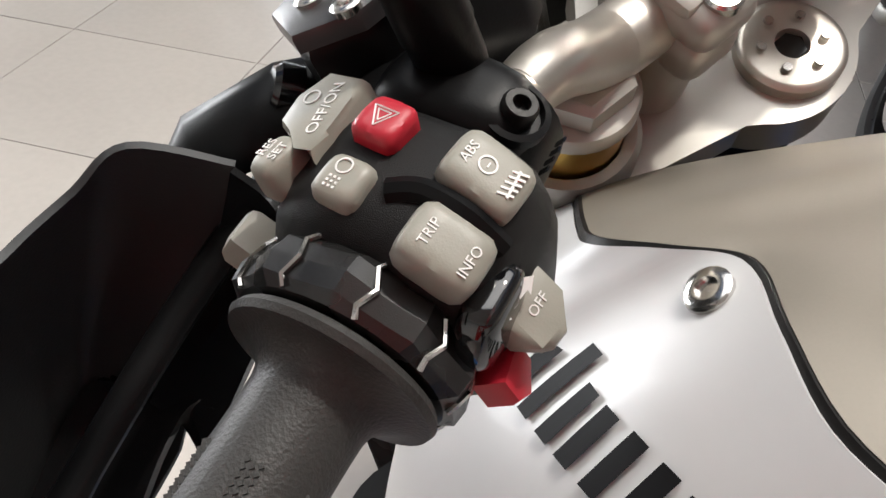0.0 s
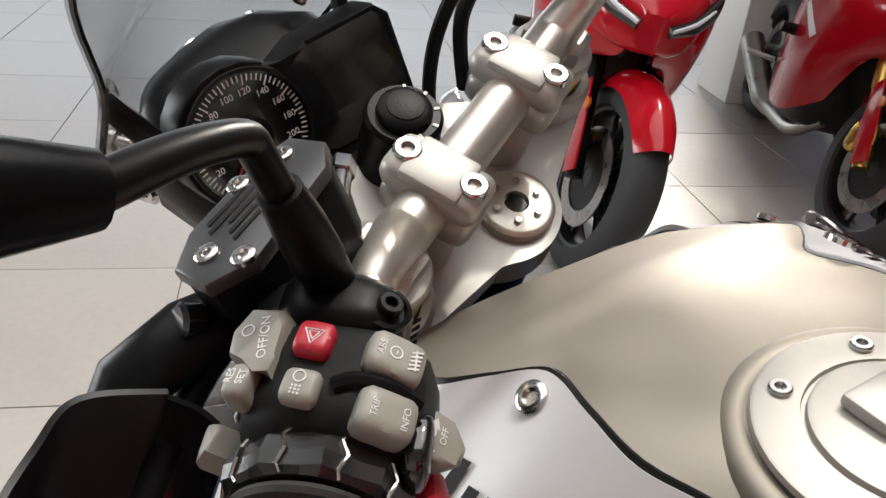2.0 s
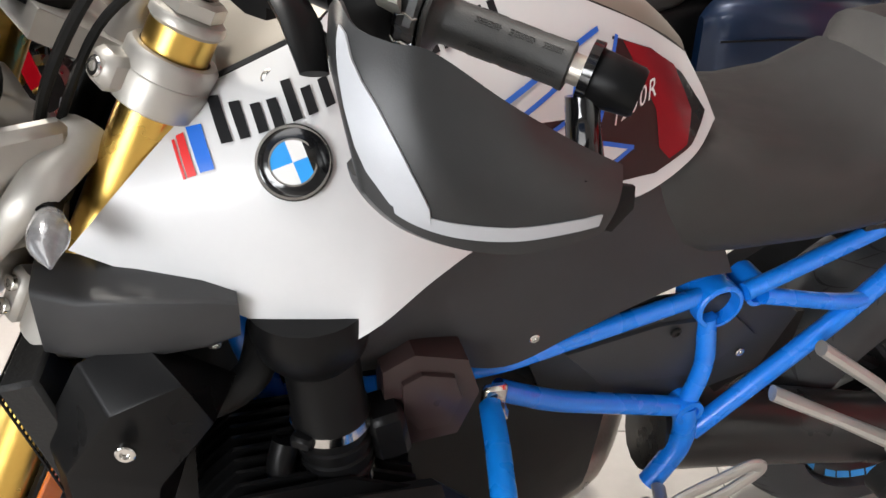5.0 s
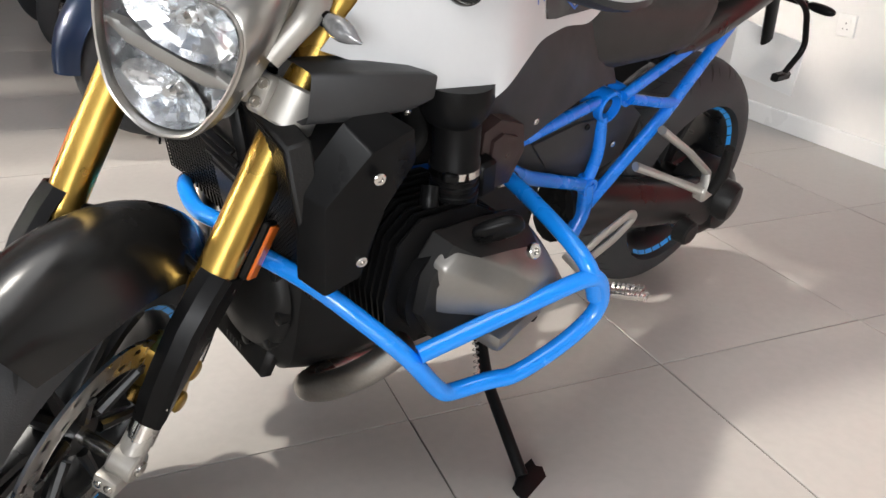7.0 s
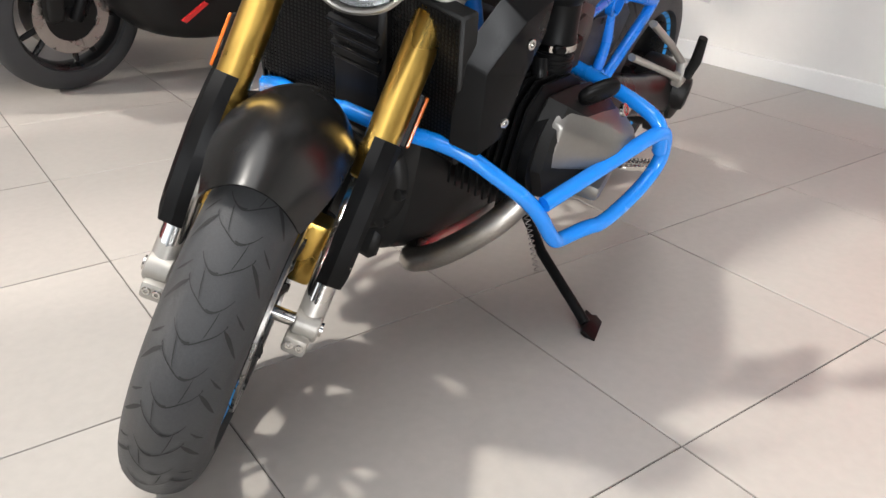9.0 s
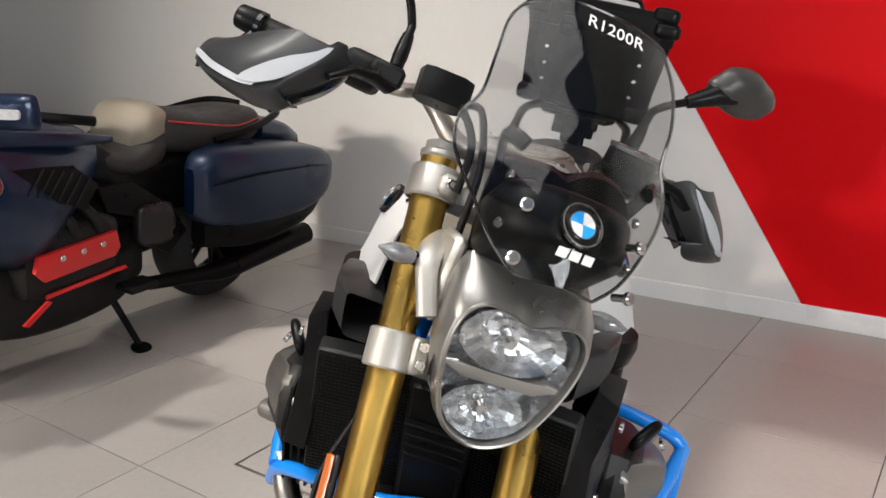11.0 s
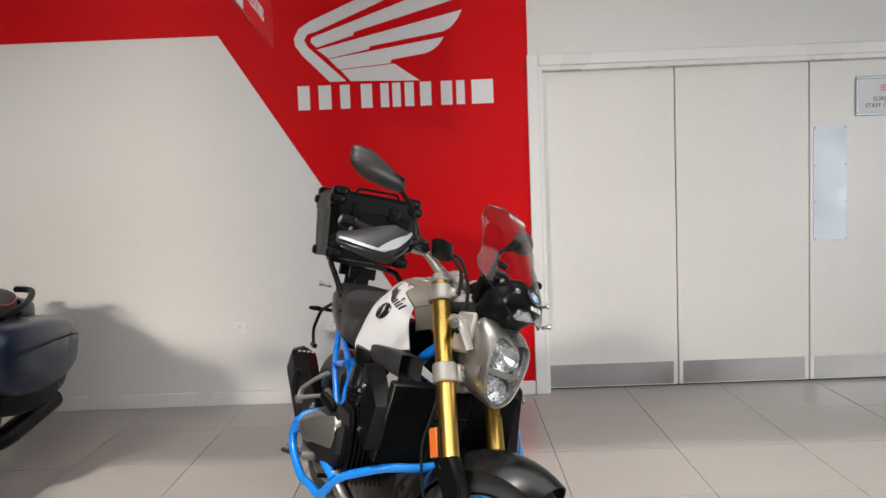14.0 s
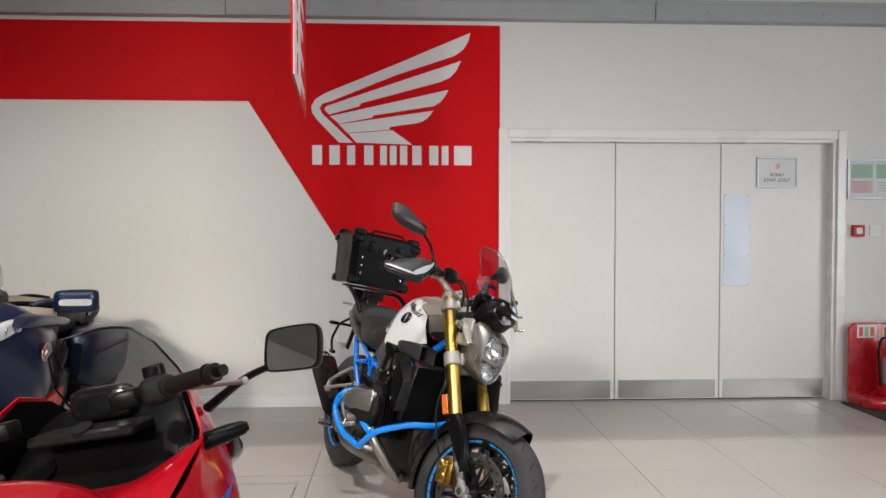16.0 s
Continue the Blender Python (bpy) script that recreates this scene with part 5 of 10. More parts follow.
def rear_mirror(base, bend, elbow, joint, corners, plane, f, M):
    """Stem with a sleeve, a bent arm and a rounded four-cornered housing; corners lie in the plane (along, across, glass normal) at the joint."""
    bm = bmesh.new()
    tube(bm, bent([f(base), f(base.lerp(bend, 0.9)), f(bend), f(elbow), f(joint)], 0.02, 8), [0.0066, 0.0066, 0.0066, 0.0066, 0.0068], 16)
    mr = part("mirror_stem", bm, M_BLACK, bike, "satin black mirror stem", M=M)
    bm = bmesh.new()
    up = (f(bend) - f(base)).normalized()
    lathe(bm, f(base) - up * 0.012, up, [(0, 0.0100), (0.004, 0.0106), (0.016, 0.0108), (0.018, 0.0114), (0.040, 0.0108), (0.056, 0.0092), (0.060, 0.0088), (0.0605, 0.0076)], 28)
    part("stem_sleeve", bm, M_BLACK, mr, M=M)
    A_, B_, N_ = [(f(joint + q) - f(joint)).normalized() for q in plane]
    o = f(joint)
    cs = [Vector((p, q, 0)) for p, q in corners]
    mid = sum(cs, Vector()) / len(cs)
    # outline with broad rounded corners
    key = []
    for k in range(len(cs)):
        a, b = cs[k], cs[(k + 1) % len(cs)]
        key += [a.lerp(b, 0.24), a.lerp(b, 0.5) + (a.lerp(b, 0.5) - mid) * 0.05, a.lerp(b, 0.76)]
    line = spline(key, 6, True)
    at = lambda p, s, d: o + A_ * (mid.x + (p.x - mid.x) * s) + B_ * (mid.y + (p.y - mid.y) * s) + N_ * d
    bm = bmesh.new()
    loops = [[at(p, s, d) for p in line] for s, d in ((0.86, 0.0015), (0.90, 0.006), (0.955, 0.0075), (0.99, 0.004), (1.0, -0.002), (1.0, -0.006), (0.97, -0.013), (0.86, -0.024), (0.66, -0.031), (0.35, -0.035), (0.1, -0.036))]
    rings(bm, loops, True, False, True)
    bmesh.ops.recalc_face_normals(bm, faces=bm.faces)
    mh = part("mirror_housing", bm, M_RIMGREY, mr, "black rounded mirror housing", M=M)
    bm = bmesh.new()
    ring_ = [at(p, 0.87, 0.003) for p in line]
    low_ = [at(p, 0.87, 0.001) for p in line]
    vs = [bm.verts.new(p) for p in ring_]
    lo = [bm.verts.new(p) for p in low_]
    bm.faces.new(vs)
    bm.faces.new(lo[::-1])
    for i in range(len(vs)):
        bm.faces.new((vs[i], vs[(i + 1) % len(vs)], lo[(i + 1) % len(vs)], lo[i]))
    bmesh.ops.recalc_face_normals(bm, faces=bm.faces)
    part("mirror_glass", bm, M_MIRROR, mh, "silvered mirror glass", M=M, sharp=10)
    bm = bmesh.new()
    tube(bm, [f(joint) - (f(joint) - f(elbow)).normalized() * 0.006, at(mid.lerp(cs[0], 0.72), 1.0, -0.012), at(mid.lerp(cs[0], 0.35), 1.0, -0.022)], [0.0105, 0.0185, 0.012], 18)
    part("mirror_ball_joint", bm, M_BLACK, mr, M=M)
    return mr


rear_mirror(V(0.028, 0.205, 0.940), V(0.056, 0.212, 1.010), V(0.0545, 0.240, 1.032), V(0.052, 0.279, 1.054), ((0.004, -0.022), (0.146, 0.017), (0.205, -0.036), (0.070, -0.088)), (V(-0.2086, 0.9325, 0.2950), V(-0.6785, 0.0792, -0.7303), V(-0.7043, -0.3525, 0.6162)), lambda p: p, STEM)
ra = (V(-0.085, 0.466, 1.182) - V(-0.045, 0.290, 1.110)).normalized()
rn = V(-1, -0.30, 0.10)
rn = (rn - ra * rn.dot(ra)).normalized()
rear_mirror(V(0.022, 0.200, 0.945), V(0.010, 0.192, 1.020), V(0.012, 0.208, 1.065), V(0.003, 0.255, 1.110), ((-0.010, -0.020), (-0.010, 0.016), (0.165, 0.058), (0.200, -0.042)), (ra, rn.cross(ra), rn), lambda p: mir_r((p[0], p[1], p[2] - 0.014 * min(max((p[2] - 0.945) / 0.1, 0), 1))), STEM)

# right-hand grip, switch block and reservoir
RG = mir_r(GA)
rgx = (mir_r(GB) - RG).normalized()
rgz = (S_UP - rgx * S_UP.dot(rgx)).normalized()
rgy = rgz.cross(rgx)
CTRLR = STEM @ Matrix.Translation(RG) @ Matrix(((rgx.x, rgy.x, rgz.x, 0), (rgx.y, rgy.y, rgz.y, 0), (rgx.z, rgy.z, rgz.z, 0), (0, 0, 0, 1)))
bm = bmesh.new()
lathe(bm, (0.065, 0, 0), (1, 0, 0), [(0, 0.028), (0.012, 0.028), (0.022, 0.0175), (0.121, 0.0162), (0.124, 0.014)], 28)
part("grip", bm, M_RUBBER, bike, "black ribbed rubber heated grip", M=CTRLR)
bm = bmesh.new()
soft_block(bm, (0.028, 0.0, 0.004), (0.06, 0.062, 0.054), k=4.5)
box(bm, (-0.012, 0.03, 0.012), (0.05, 0.05, 0.03), (0, 0, 12), bev=0.006)
part("switch_housing", bm, M_TEXT_BLACK, bike, "grained black plastic switch housing", M=CTRLR)
bm = bmesh.new()
lathe(bm, (0.194, 0, 0), (1, 0, 0), [(0, 0.0195), (0.002, 0.0205), (0.033, 0.0178), (0.036, 0.0162)], 28)
part("bar_end_weight", bm, M_BLACK, bike, "satin black tapered bar-end weight", M=CTRLR)
bm = bmesh.new()
lidR = place(mir_s(V(0.080, 0.165, 0.918)), V(0, 1, 0), V(-1, 0, 0.05))
slab(bm, [(x * 0.9, y) for x, y in res_out], lidR @ Matrix.Translation((0, 0, -0.045)), 0.046, 0.004)
part("fluid_reservoir", bm, M_BLACK, bike, "satin black brake fluid reservoir", M=STEM)
bm = bmesh.new()
tube(bm, spline([V(0.06, -0.10, 0.89), V(0.10, -0.085, 0.88), V(0.115, -0.07, 0.80), V(0.10, -0.07, 0.70), V(0.05, -0.06, 0.60)], 8), 0.0055, 8)
tube(bm, spline([V(0.05, -0.16, 0.90), V(0.085, -0.12, 0.885), V(0.105, -0.088, 0.83), V(0.09, -0.085, 0.76)], 8), 0.006, 8)
part("hose", bm, M_RUBBER, bike, "black brake and control hoses", M=STEM)
bm = bmesh.new()
tube(bm, spline([V(-0.02, -0.06, 0.52), V(0.0, -0.10, 0.44), V(-0.03, -0.125, 0.33), V(-0.045, -0.11, 0.22), V(-0.05, -0.09, 0.14)], 8), 0.0042, 8)
part("brake_line", bm, M_ENGINE, bike, "grey braided brake line", M=STEM)

# ---- instrument pod, headlamp, screen, indicators ----
bm = bmesh.new()
DASH = place(V(0.158, 0.010, 0.782), V(-0.30, -0.95, 0.0), V(0.52, -0.16, 0.84))
o = []
for k in range(17):
    a = radians(40 + 280 * k / 16)
    o.append((-0.062 + 0.052 * math.cos(a), 0.052 * math.sin(a)))
o += [(0.0, -0.043), (0.070, -0.045), (0.080, -0.034), (0.075, 0.036), (0.064, 0.046), (0.0, 0.044)]
slab(bm, o, DASH @ Matrix.Translation((0, 0, -0.03)), 0.03, 0.004)
pod = part("instrument_pod", bm, M_BLACK, bike, "black instrument cluster with a round speedometer", M=STEM)
bm = bmesh.new()
slab(bm, [(x * 0.94 - 0.001, y * 0.92) for x, y in o], DASH @ Matrix.Translation((0, 0, 0.0002)), 0.001)
part("dash_face", bm, M_BLACKG, pod, "glossy dark instrument face", M=STEM)
bm = bmesh.new()
ring_plate(bm, 0.0455, 0.048, DASH @ Matrix.Translation((-0.062, 0, 0.001)), 0.003, 48)
part("dial_ring", bm, M_ENGINE, pod, M=STEM)
bm = bmesh.new()
for k in range(56):
    a = radians(225 - 270 * k / 55)
    L = 0.007 if k % 5 == 0 else 0.0045
    r = 0.0435 - L / 2
    T = DASH @ Matrix.Translation((-0.062 + r * math.cos(a), r * math.sin(a), 0.0016)) @ Matrix.Rotation(a, 4, "Z")
    slab(bm, [(-L / 2, -0.0005), (L / 2, -0.0005), (L / 2, 0.0005), (-L / 2, 0.0005)], T, 0.0003)
for k in range(12):
    a = radians(225 - 270 * k / 11)
    T = DASH @ Matrix.Translation((-0.062 + 0.032 * math.cos(a), 0.032 * math.sin(a), 0.0016))
    text_mesh(bm, str(20 * k), 0.0068, T, depth=0.0001)
part("dial_print", bm, M_PRINT_W, pod, "white dial figures", M=STEM)
bm = bmesh.new()
lathe(bm, DASH @ V(-0.062, 0, 0.0012), DASH.to_3x3() @ V(0, 0, 1), [(0, 0.015), (0.004, 0.0145), (0.0045, 0.010)], 28)
part("dial_hub", bm, M_BLACK, pod, M=STEM)
bm = bmesh.new()
slab(bm, [(0, -0.001), (0.04, -0.0003), (0.04, 0.0003), (0, 0.001)], DASH @ Matrix.Translation((-0.062, 0, 0.0034)) @ Matrix.Rotation(radians(225), 4, "Z"), 0.0006)
part("needle", bm, M_PRINT_RED, pod, M=STEM)

# pod side cheeks and screen bracket
bm = bmesh.new()
loops = []
for x, w, zt, zb in ((0.130, 0.075, 0.740, 0.66), (0.180, 0.098, 0.765, 0.665), (0.230, 0.100, 0.775, 0.680), (0.262, 0.080, 0.768, 0.686), (0.283, 0.054, 0.758, 0.688), (0.290, 0.034, 0.745, 0.696)):
    loops.append([V(x, CY + w * c, (zt + zb) / 2 + (zt - zb) / 2 * s) for c, s in ((math.copysign(abs(math.cos(a)) ** 0.55, math.cos(a)), math.copysign(abs(math.sin(a)) ** 0.55, math.sin(a))) for a in (2 * math.pi * k / 24 for k in range(24)))])
rings(bm, loops)
nose = part("lamp_cowl_top", bm, M_BLACK, bike, "black flyscreen carrier behind the screen", M=STEM)
bm = bmesh.new()
lathe(bm, (0.2925, CY - 0.010, 0.722), (1, 0, 0.28), [(0, 0.029), (0.003, 0.0285), (0.0035, 0.0265)], 40)
em = part("round_badge", bm, M_BLACKG, bike, "round black, blue and white badge", M=STEM)


def roundel(M, parent, r):
    """Quartered blue and white disc with a pale ring."""
    for q in range(4):
        bm = bmesh.new()
        poly = [(0, 0)] + [(r * 0.62 * math.cos(radians(90 * q + 90 * i / 8)), r * 0.62 * math.sin(radians(90 * q + 90 * i / 8))) for i in range(9)]
        slab(bm, poly, Matrix(), 0.0012)
        part("badge_quarter", bm, M_PRINT_LB if q % 2 else M_PRINT_W, parent, M=M)
    bm = bmesh.new()
    ring_plate(bm, r * 0.62, r * 0.67, Matrix(), 0.0016, 40)
    ring_plate(bm, r * 0.96, r * 1.03, Matrix(), 0.0018, 40)
    part("badge_ring", bm, M_CHROME, parent, M=M)


nrm = V(1, 0, 0.28).normalized()
roundel(STEM @ place(V(0.2925, CY - 0.010, 0.722) + nrm * 0.0036, V(0, 1, 0), nrm.cross(V(0, 1, 0))), em, 0.0275)
bm = bmesh.new()
for i in range(3):
    slab(bm, [(-0.026 + 0.018 * i, -0.006), (-0.012 + 0.018 * i, -0.006), (-0.010 + 0.018 * i, 0.006), (-0.024 + 0.018 * i, 0.006)], STEM @ place(V(0.2965, CY - 0.010, 0.684), V(0, 1, 0.0), V(0.1, 0, 1)), 0.0008)
part("maker_mark", bm, M_PRINT_W, bike)
for side in (1, -1):
    for x, z in ((0.243, 0.765), (0.246, 0.703)):
        screw("screw", (x, CY + side * 0.092, z), (0.2, side, 0.2), 0.0068, 0.005, M_CHROME, nose, STEM)

# headlamp: silver bucket, bezel, reflectors, lens
LF = place(V(0.158, CY + 0.006, 0.536), V(0, 1, 0), V(0.42, 0, 0.9))   # local x left, y up, z ahead


def lamp_outline(s, n=44):
    key = [(0.0, 0.090), (0.040, 0.101), (0.084, 0.103), (0.110, 0.076), (0.112, 0.02), (0.094, -0.045), (0.062, -0.098), (0.0, -0.122), (-0.062, -0.098), (-0.094, -0.045), (-0.112, 0.02), (-0.110, 0.076), (-0.084, 0.103), (-0.040, 0.101)]
    ln = spline([V(x * s * 0.86, y * s * 0.88, 0) for x, y in key], 6, True)
    return [(p.x, p.y) for p in ln]


bm = bmesh.new()
loops = []
for z, s in ((-0.150, 0.45), (-0.145, 0.62), (-0.10, 0.88), (-0.05, 1.05), (-0.010, 1.07), (0.012, 1.02), (0.014, 0.99), (0.004, 0.97)):
    loops.append([LF @ V(x, y + (0.045 if z < -0.04 else (0.018 if z < 0 else 0)) * (1 if y > 0 else 0.35), z) for x, y in lamp_outline(s)])
rings(bm, loops, True, True, False)
lampb = part("headlamp_shell", bm, M_SHELL, bike, "satin silver headlamp shell", M=STEM)
bm = bmesh.new()
loops = [[LF @ V(x, y, z) for x, y in lamp_outline(s)] for z, s in ((0.004, 0.99), (0.016, 0.99), (0.0175, 0.975), (0.016, 0.95), (0.0, 0.945))]
rings(bm, loops, True, False, False)
part("headlamp_bezel", bm, M_SHELL, lampb, "pale bezel round the lens", M=STEM)
bm = bmesh.new()
loops = [[LF @ V(x, y, z) for x, y in lamp_outline(s)] for z, s in ((0.004, 0.92), (-0.02, 0.90), (-0.035, 0.84))]
rings(bm, loops, True, False, True)
part("lamp_bowl", bm, M_LAMPIN, lampb, M=STEM)
# faceted reflectors: upper and lower bowls with a dark brow between
for (cx, cy, rx, ry, tilt) in ((0.0, 0.042, 0.078, 0.046, 0), (0.0, -0.066, 0.062, 0.042, 0), (0.078, -0.008, 0.020, 0.042, 0), (-0.078, -0.008, 0.020, 0.042, 0)):
    bm = bmesh.new()
    loops = []
    random.seed(int(100 * cy + 50 + 1000 * cx))
    for q in range(6):
        f = 1 - q / 6.5
        loops.append([LF @ V(cx + rx * f * math.cos(2 * math.pi * k / 30), cy + ry * f * math.sin(2 * math.pi * k / 30), -0.006 - 0.026 * (1 - f * f) + random.uniform(-0.0016, 0.0016)) for k in range(30)])
    rings(bm, loops, True, False, True)
    part("reflector_bowl", bm, M_LAMPIN, lampb, "faceted bright reflector", M=STEM, sharp=6)
for cy in (0.036, -0.062):
    bm = bmesh.new()
    lathe(bm, LF @ V(0, cy, -0.03), LF.to_3x3() @ V(0, 0, 1), [(0, 0.011), (0.012, 0.011), (0.018, 0.006)], 18)
    part("bulb_shield", bm, M_CHROME, lampb, M=STEM)
bm = bmesh.new()
slab(bm, [(-0.098, -0.002), (-0.055, -0.020), (0.055, -0.020), (0.098, -0.002), (0.066, 0.004), (0.024, -0.006), (-0.024, -0.006), (-0.066, 0.004)], LF @ Matrix.Translation((0, 0, -0.012)), 0.014, 0.004)
part("lamp_brow", bm, M_SHELL, lampb, "dark brow between the reflectors", M=STEM)
bm = bmesh.new()
loops = [[LF @ V(x, y, z) for x, y in lamp_outline(s)] for z, s in ((0.012, 0.93), (0.022, 0.80), (0.028, 0.5), (0.030, 0.15))]
rings(bm, loops, True, False, True)
lens = part("headlamp_lens", bm, M_LAMPGLASS, lampb, "clear domed headlamp lens", M=STEM)
lens.visible_shadow = False
bm = bmesh.new()
for side in (1, -1):
    tube(bm, bent([V(0.06, CY + side * 0.085, 0.70), V(0.115, CY + side * 0.125, 0.66), V(0.125, CY + side * 0.105, 0.58)], 0.03), [0.022, 0.018, 0.014], 12, flat=0.6)
    box(bm, (0.10, CY + side * 0.092, 0.645), (0.07, 0.02, 0.12), (0, 20, 0), bev=0.007)
part("lamp_bracket", bm, M_CASTW, bike, "silver cast headlamp bracket", M=STEM)

# screen: tinted, with a shoulder and a slot
rowsS = []
for z, w, x in ((0.645, 0.050, 0.288), (0.675, 0.082, 0.292), (0.72, 0.110, 0.294), (0.78, 0.140, 0.290), (0.825, 0.142, 0.284), (0.86, 0.126, 0.278), (0.915, 0.124, 0.268), (0.972, 0.116, 0.256), (1.015, 0.086, 0.244)):
    rowsS.append([V(x - 0.42 * (f * w) ** 2 / 0.15 - (0.016 * abs(f) if z < 0.9 else 0), CY - 0.010 + f * w * 1.1, z) for f in (-1, -0.8, -0.6, -0.4, -0.2, 0, 0.2, 0.4, 0.6, 0.8, 1)])
bm = bmesh.new()
cols = [spline([r[j] for r in rowsS], 4) for j in range(11)]
sheet(bm, [[cols[j][i] for j in range(11)] for i in range(len(cols[0]))], 0.004)
scr = part("windscreen", bm, M_GLASS, bike, "lightly tinted plastic flyscreen with a dark edge", M=STEM)
scr.visible_shadow = False
bm = bmesh.new()
edge = [cols[0][i] for i in range(len(cols[0]))] + [cols[j][-1] for j in range(1, 11)] + [cols[10][i] for i in range(len(cols[0]) - 2, -1, -1)] + [cols[j][0] for j in range(9, 0, -1)]
tube(bm, edge + [edge[0]], 0.0022, 6)
part("screen_edge", bm, M_BLACKG, scr, "dark polished screen edge", M=STEM)
bm = bmesh.new()
text_mesh(bm, "R1200R", 0.026, place(V(0.2625, CY - 0.012, 0.985), V(0, 1, 0), V(-0.3, 0, 1)), depth=0.0004, shear=0.1, spacing=1.05)
part("screen_mark", bm, M_PRINT_W, scr, "white printed mark", M=STEM)
for side in (1, -1):
    for z in (0.725, 0.66):
        bm = bmesh.new()
        lathe(bm, (0.262, CY + side * 0.075, z), (1, side * 0.3, 0), [(0, 0.005), (0.022, 0.005), (0.022, 0.0085), (0.027, 0.0085), (0.029, 0.006)], 14)
        part("screen_screw", bm, M_CHROME, scr, M=STEM)
for side in (1, -1):
    bm = bmesh.new()
    tube(bm, spline([V(0.20, CY + side * 0.092, 0.77), V(0.235, CY + side * 0.110, 0.815), V(0.262, CY + side * 0.092, 0.80)], 6), 0.006, 8, flat=1.8)
    part("screen_stay", bm, M_BLACK, bike, "black screen stay", M=STEM)

for side in (1, -1):
    bm = bmesh.new()
    p0, p1 = V(0.085, CY + side * 0.105, 0.655), V(0.105, CY + side * 0.138, 0.652)
    tube(bm, [p0, p1], [0.011, 0.010], 14)
    lathe(bm, p0 - V(0, side * 0.012, 0), V(0, side, 0), [(0, 0.014), (0.02, 0.014)], 16)
    t_ = part("turn_signal", bm, M_BLACK, bike, "small clear-lens turn signal", M=STEM)
    bm = bmesh.new()
    loops = []
    for i in range(9):
        s = i / 8
        c = p1.lerp(V(0.130, CY + side * 0.196, 0.648), s)
        w = 0.009 + 0.0065 * math.sin(math.pi * min(s * 1.05, 1)) - 0.0075 * s * s
        loops.append([c + V(w * 1.25 * math.cos(2 * math.pi * k / 14), 0, w * math.sin(2 * math.pi * k / 14)) for k in range(14)])
    rings(bm, loops)
    part("signal_lens", bm, M_SIGNAL, t_, "clear ribbed signal lens", M=STEM)

# ---- tank, panels and their printed graphics ----
TOPS = [(0.150, 0.972, 0.112, 0.966), (0.100, 1.004, 0.122, 0.994), (0.078, 1.015, 0.122, 1.005), (0.058, 1.019, 0.103, 1.015), (0.039, 1.0245, 0.083, 1.022), (0.005, 1.030, 0.088, 1.029), (-0.030, 1.0350, 0.090, 1.031), (-0.065, 1.0390, 0.080, 1.032), (-0.106, 1.0420, 0.076, 1.030), (-0.14, 1.0385, 0.075, 1.025), (-0.20, 1.028, 0.078, 1.006), (-0.26, 1.002, 0.070, 0.982), (-0.305, 0.974, 0.052, 0.960), (-0.338, 0.948, 0.038, 0.940)]
def tank_x(x):
    """The tank's body sits a little further back than its front corners."""
    return x - 0.021 * min(max((0.26 - x) / 0.12, 0.0), 1.0)


TOPS = [(tank_x(x), zc + 0.006, w, ze + 0.001) for x, zc, w, ze in TOPS]
rowsT = []
for x, zc, w, ze in TOPS:
    rowsT.append([V(x, YM + f * w, zc + 0.055 * f * w - (zc - ze) * abs(f) ** 3.6 - (0.003 * math.exp(-((abs(f) - 0.55) / 0.18) ** 2) if -0.04 < x < 0.10 else 0)) for f in (-1, -0.85, -0.65, -0.45, -0.2, 0, 0.2, 0.45, 0.65, 0.85, 1)])
bm = bmesh.new()
gT = grid_between(rowsT, 5, 21)
sheet(bm, [r[::-1] for r in gT], 0.004)
tank_top = part("tank_cover", bm, M_SILVER, bike, "satin warm silver tank cover")
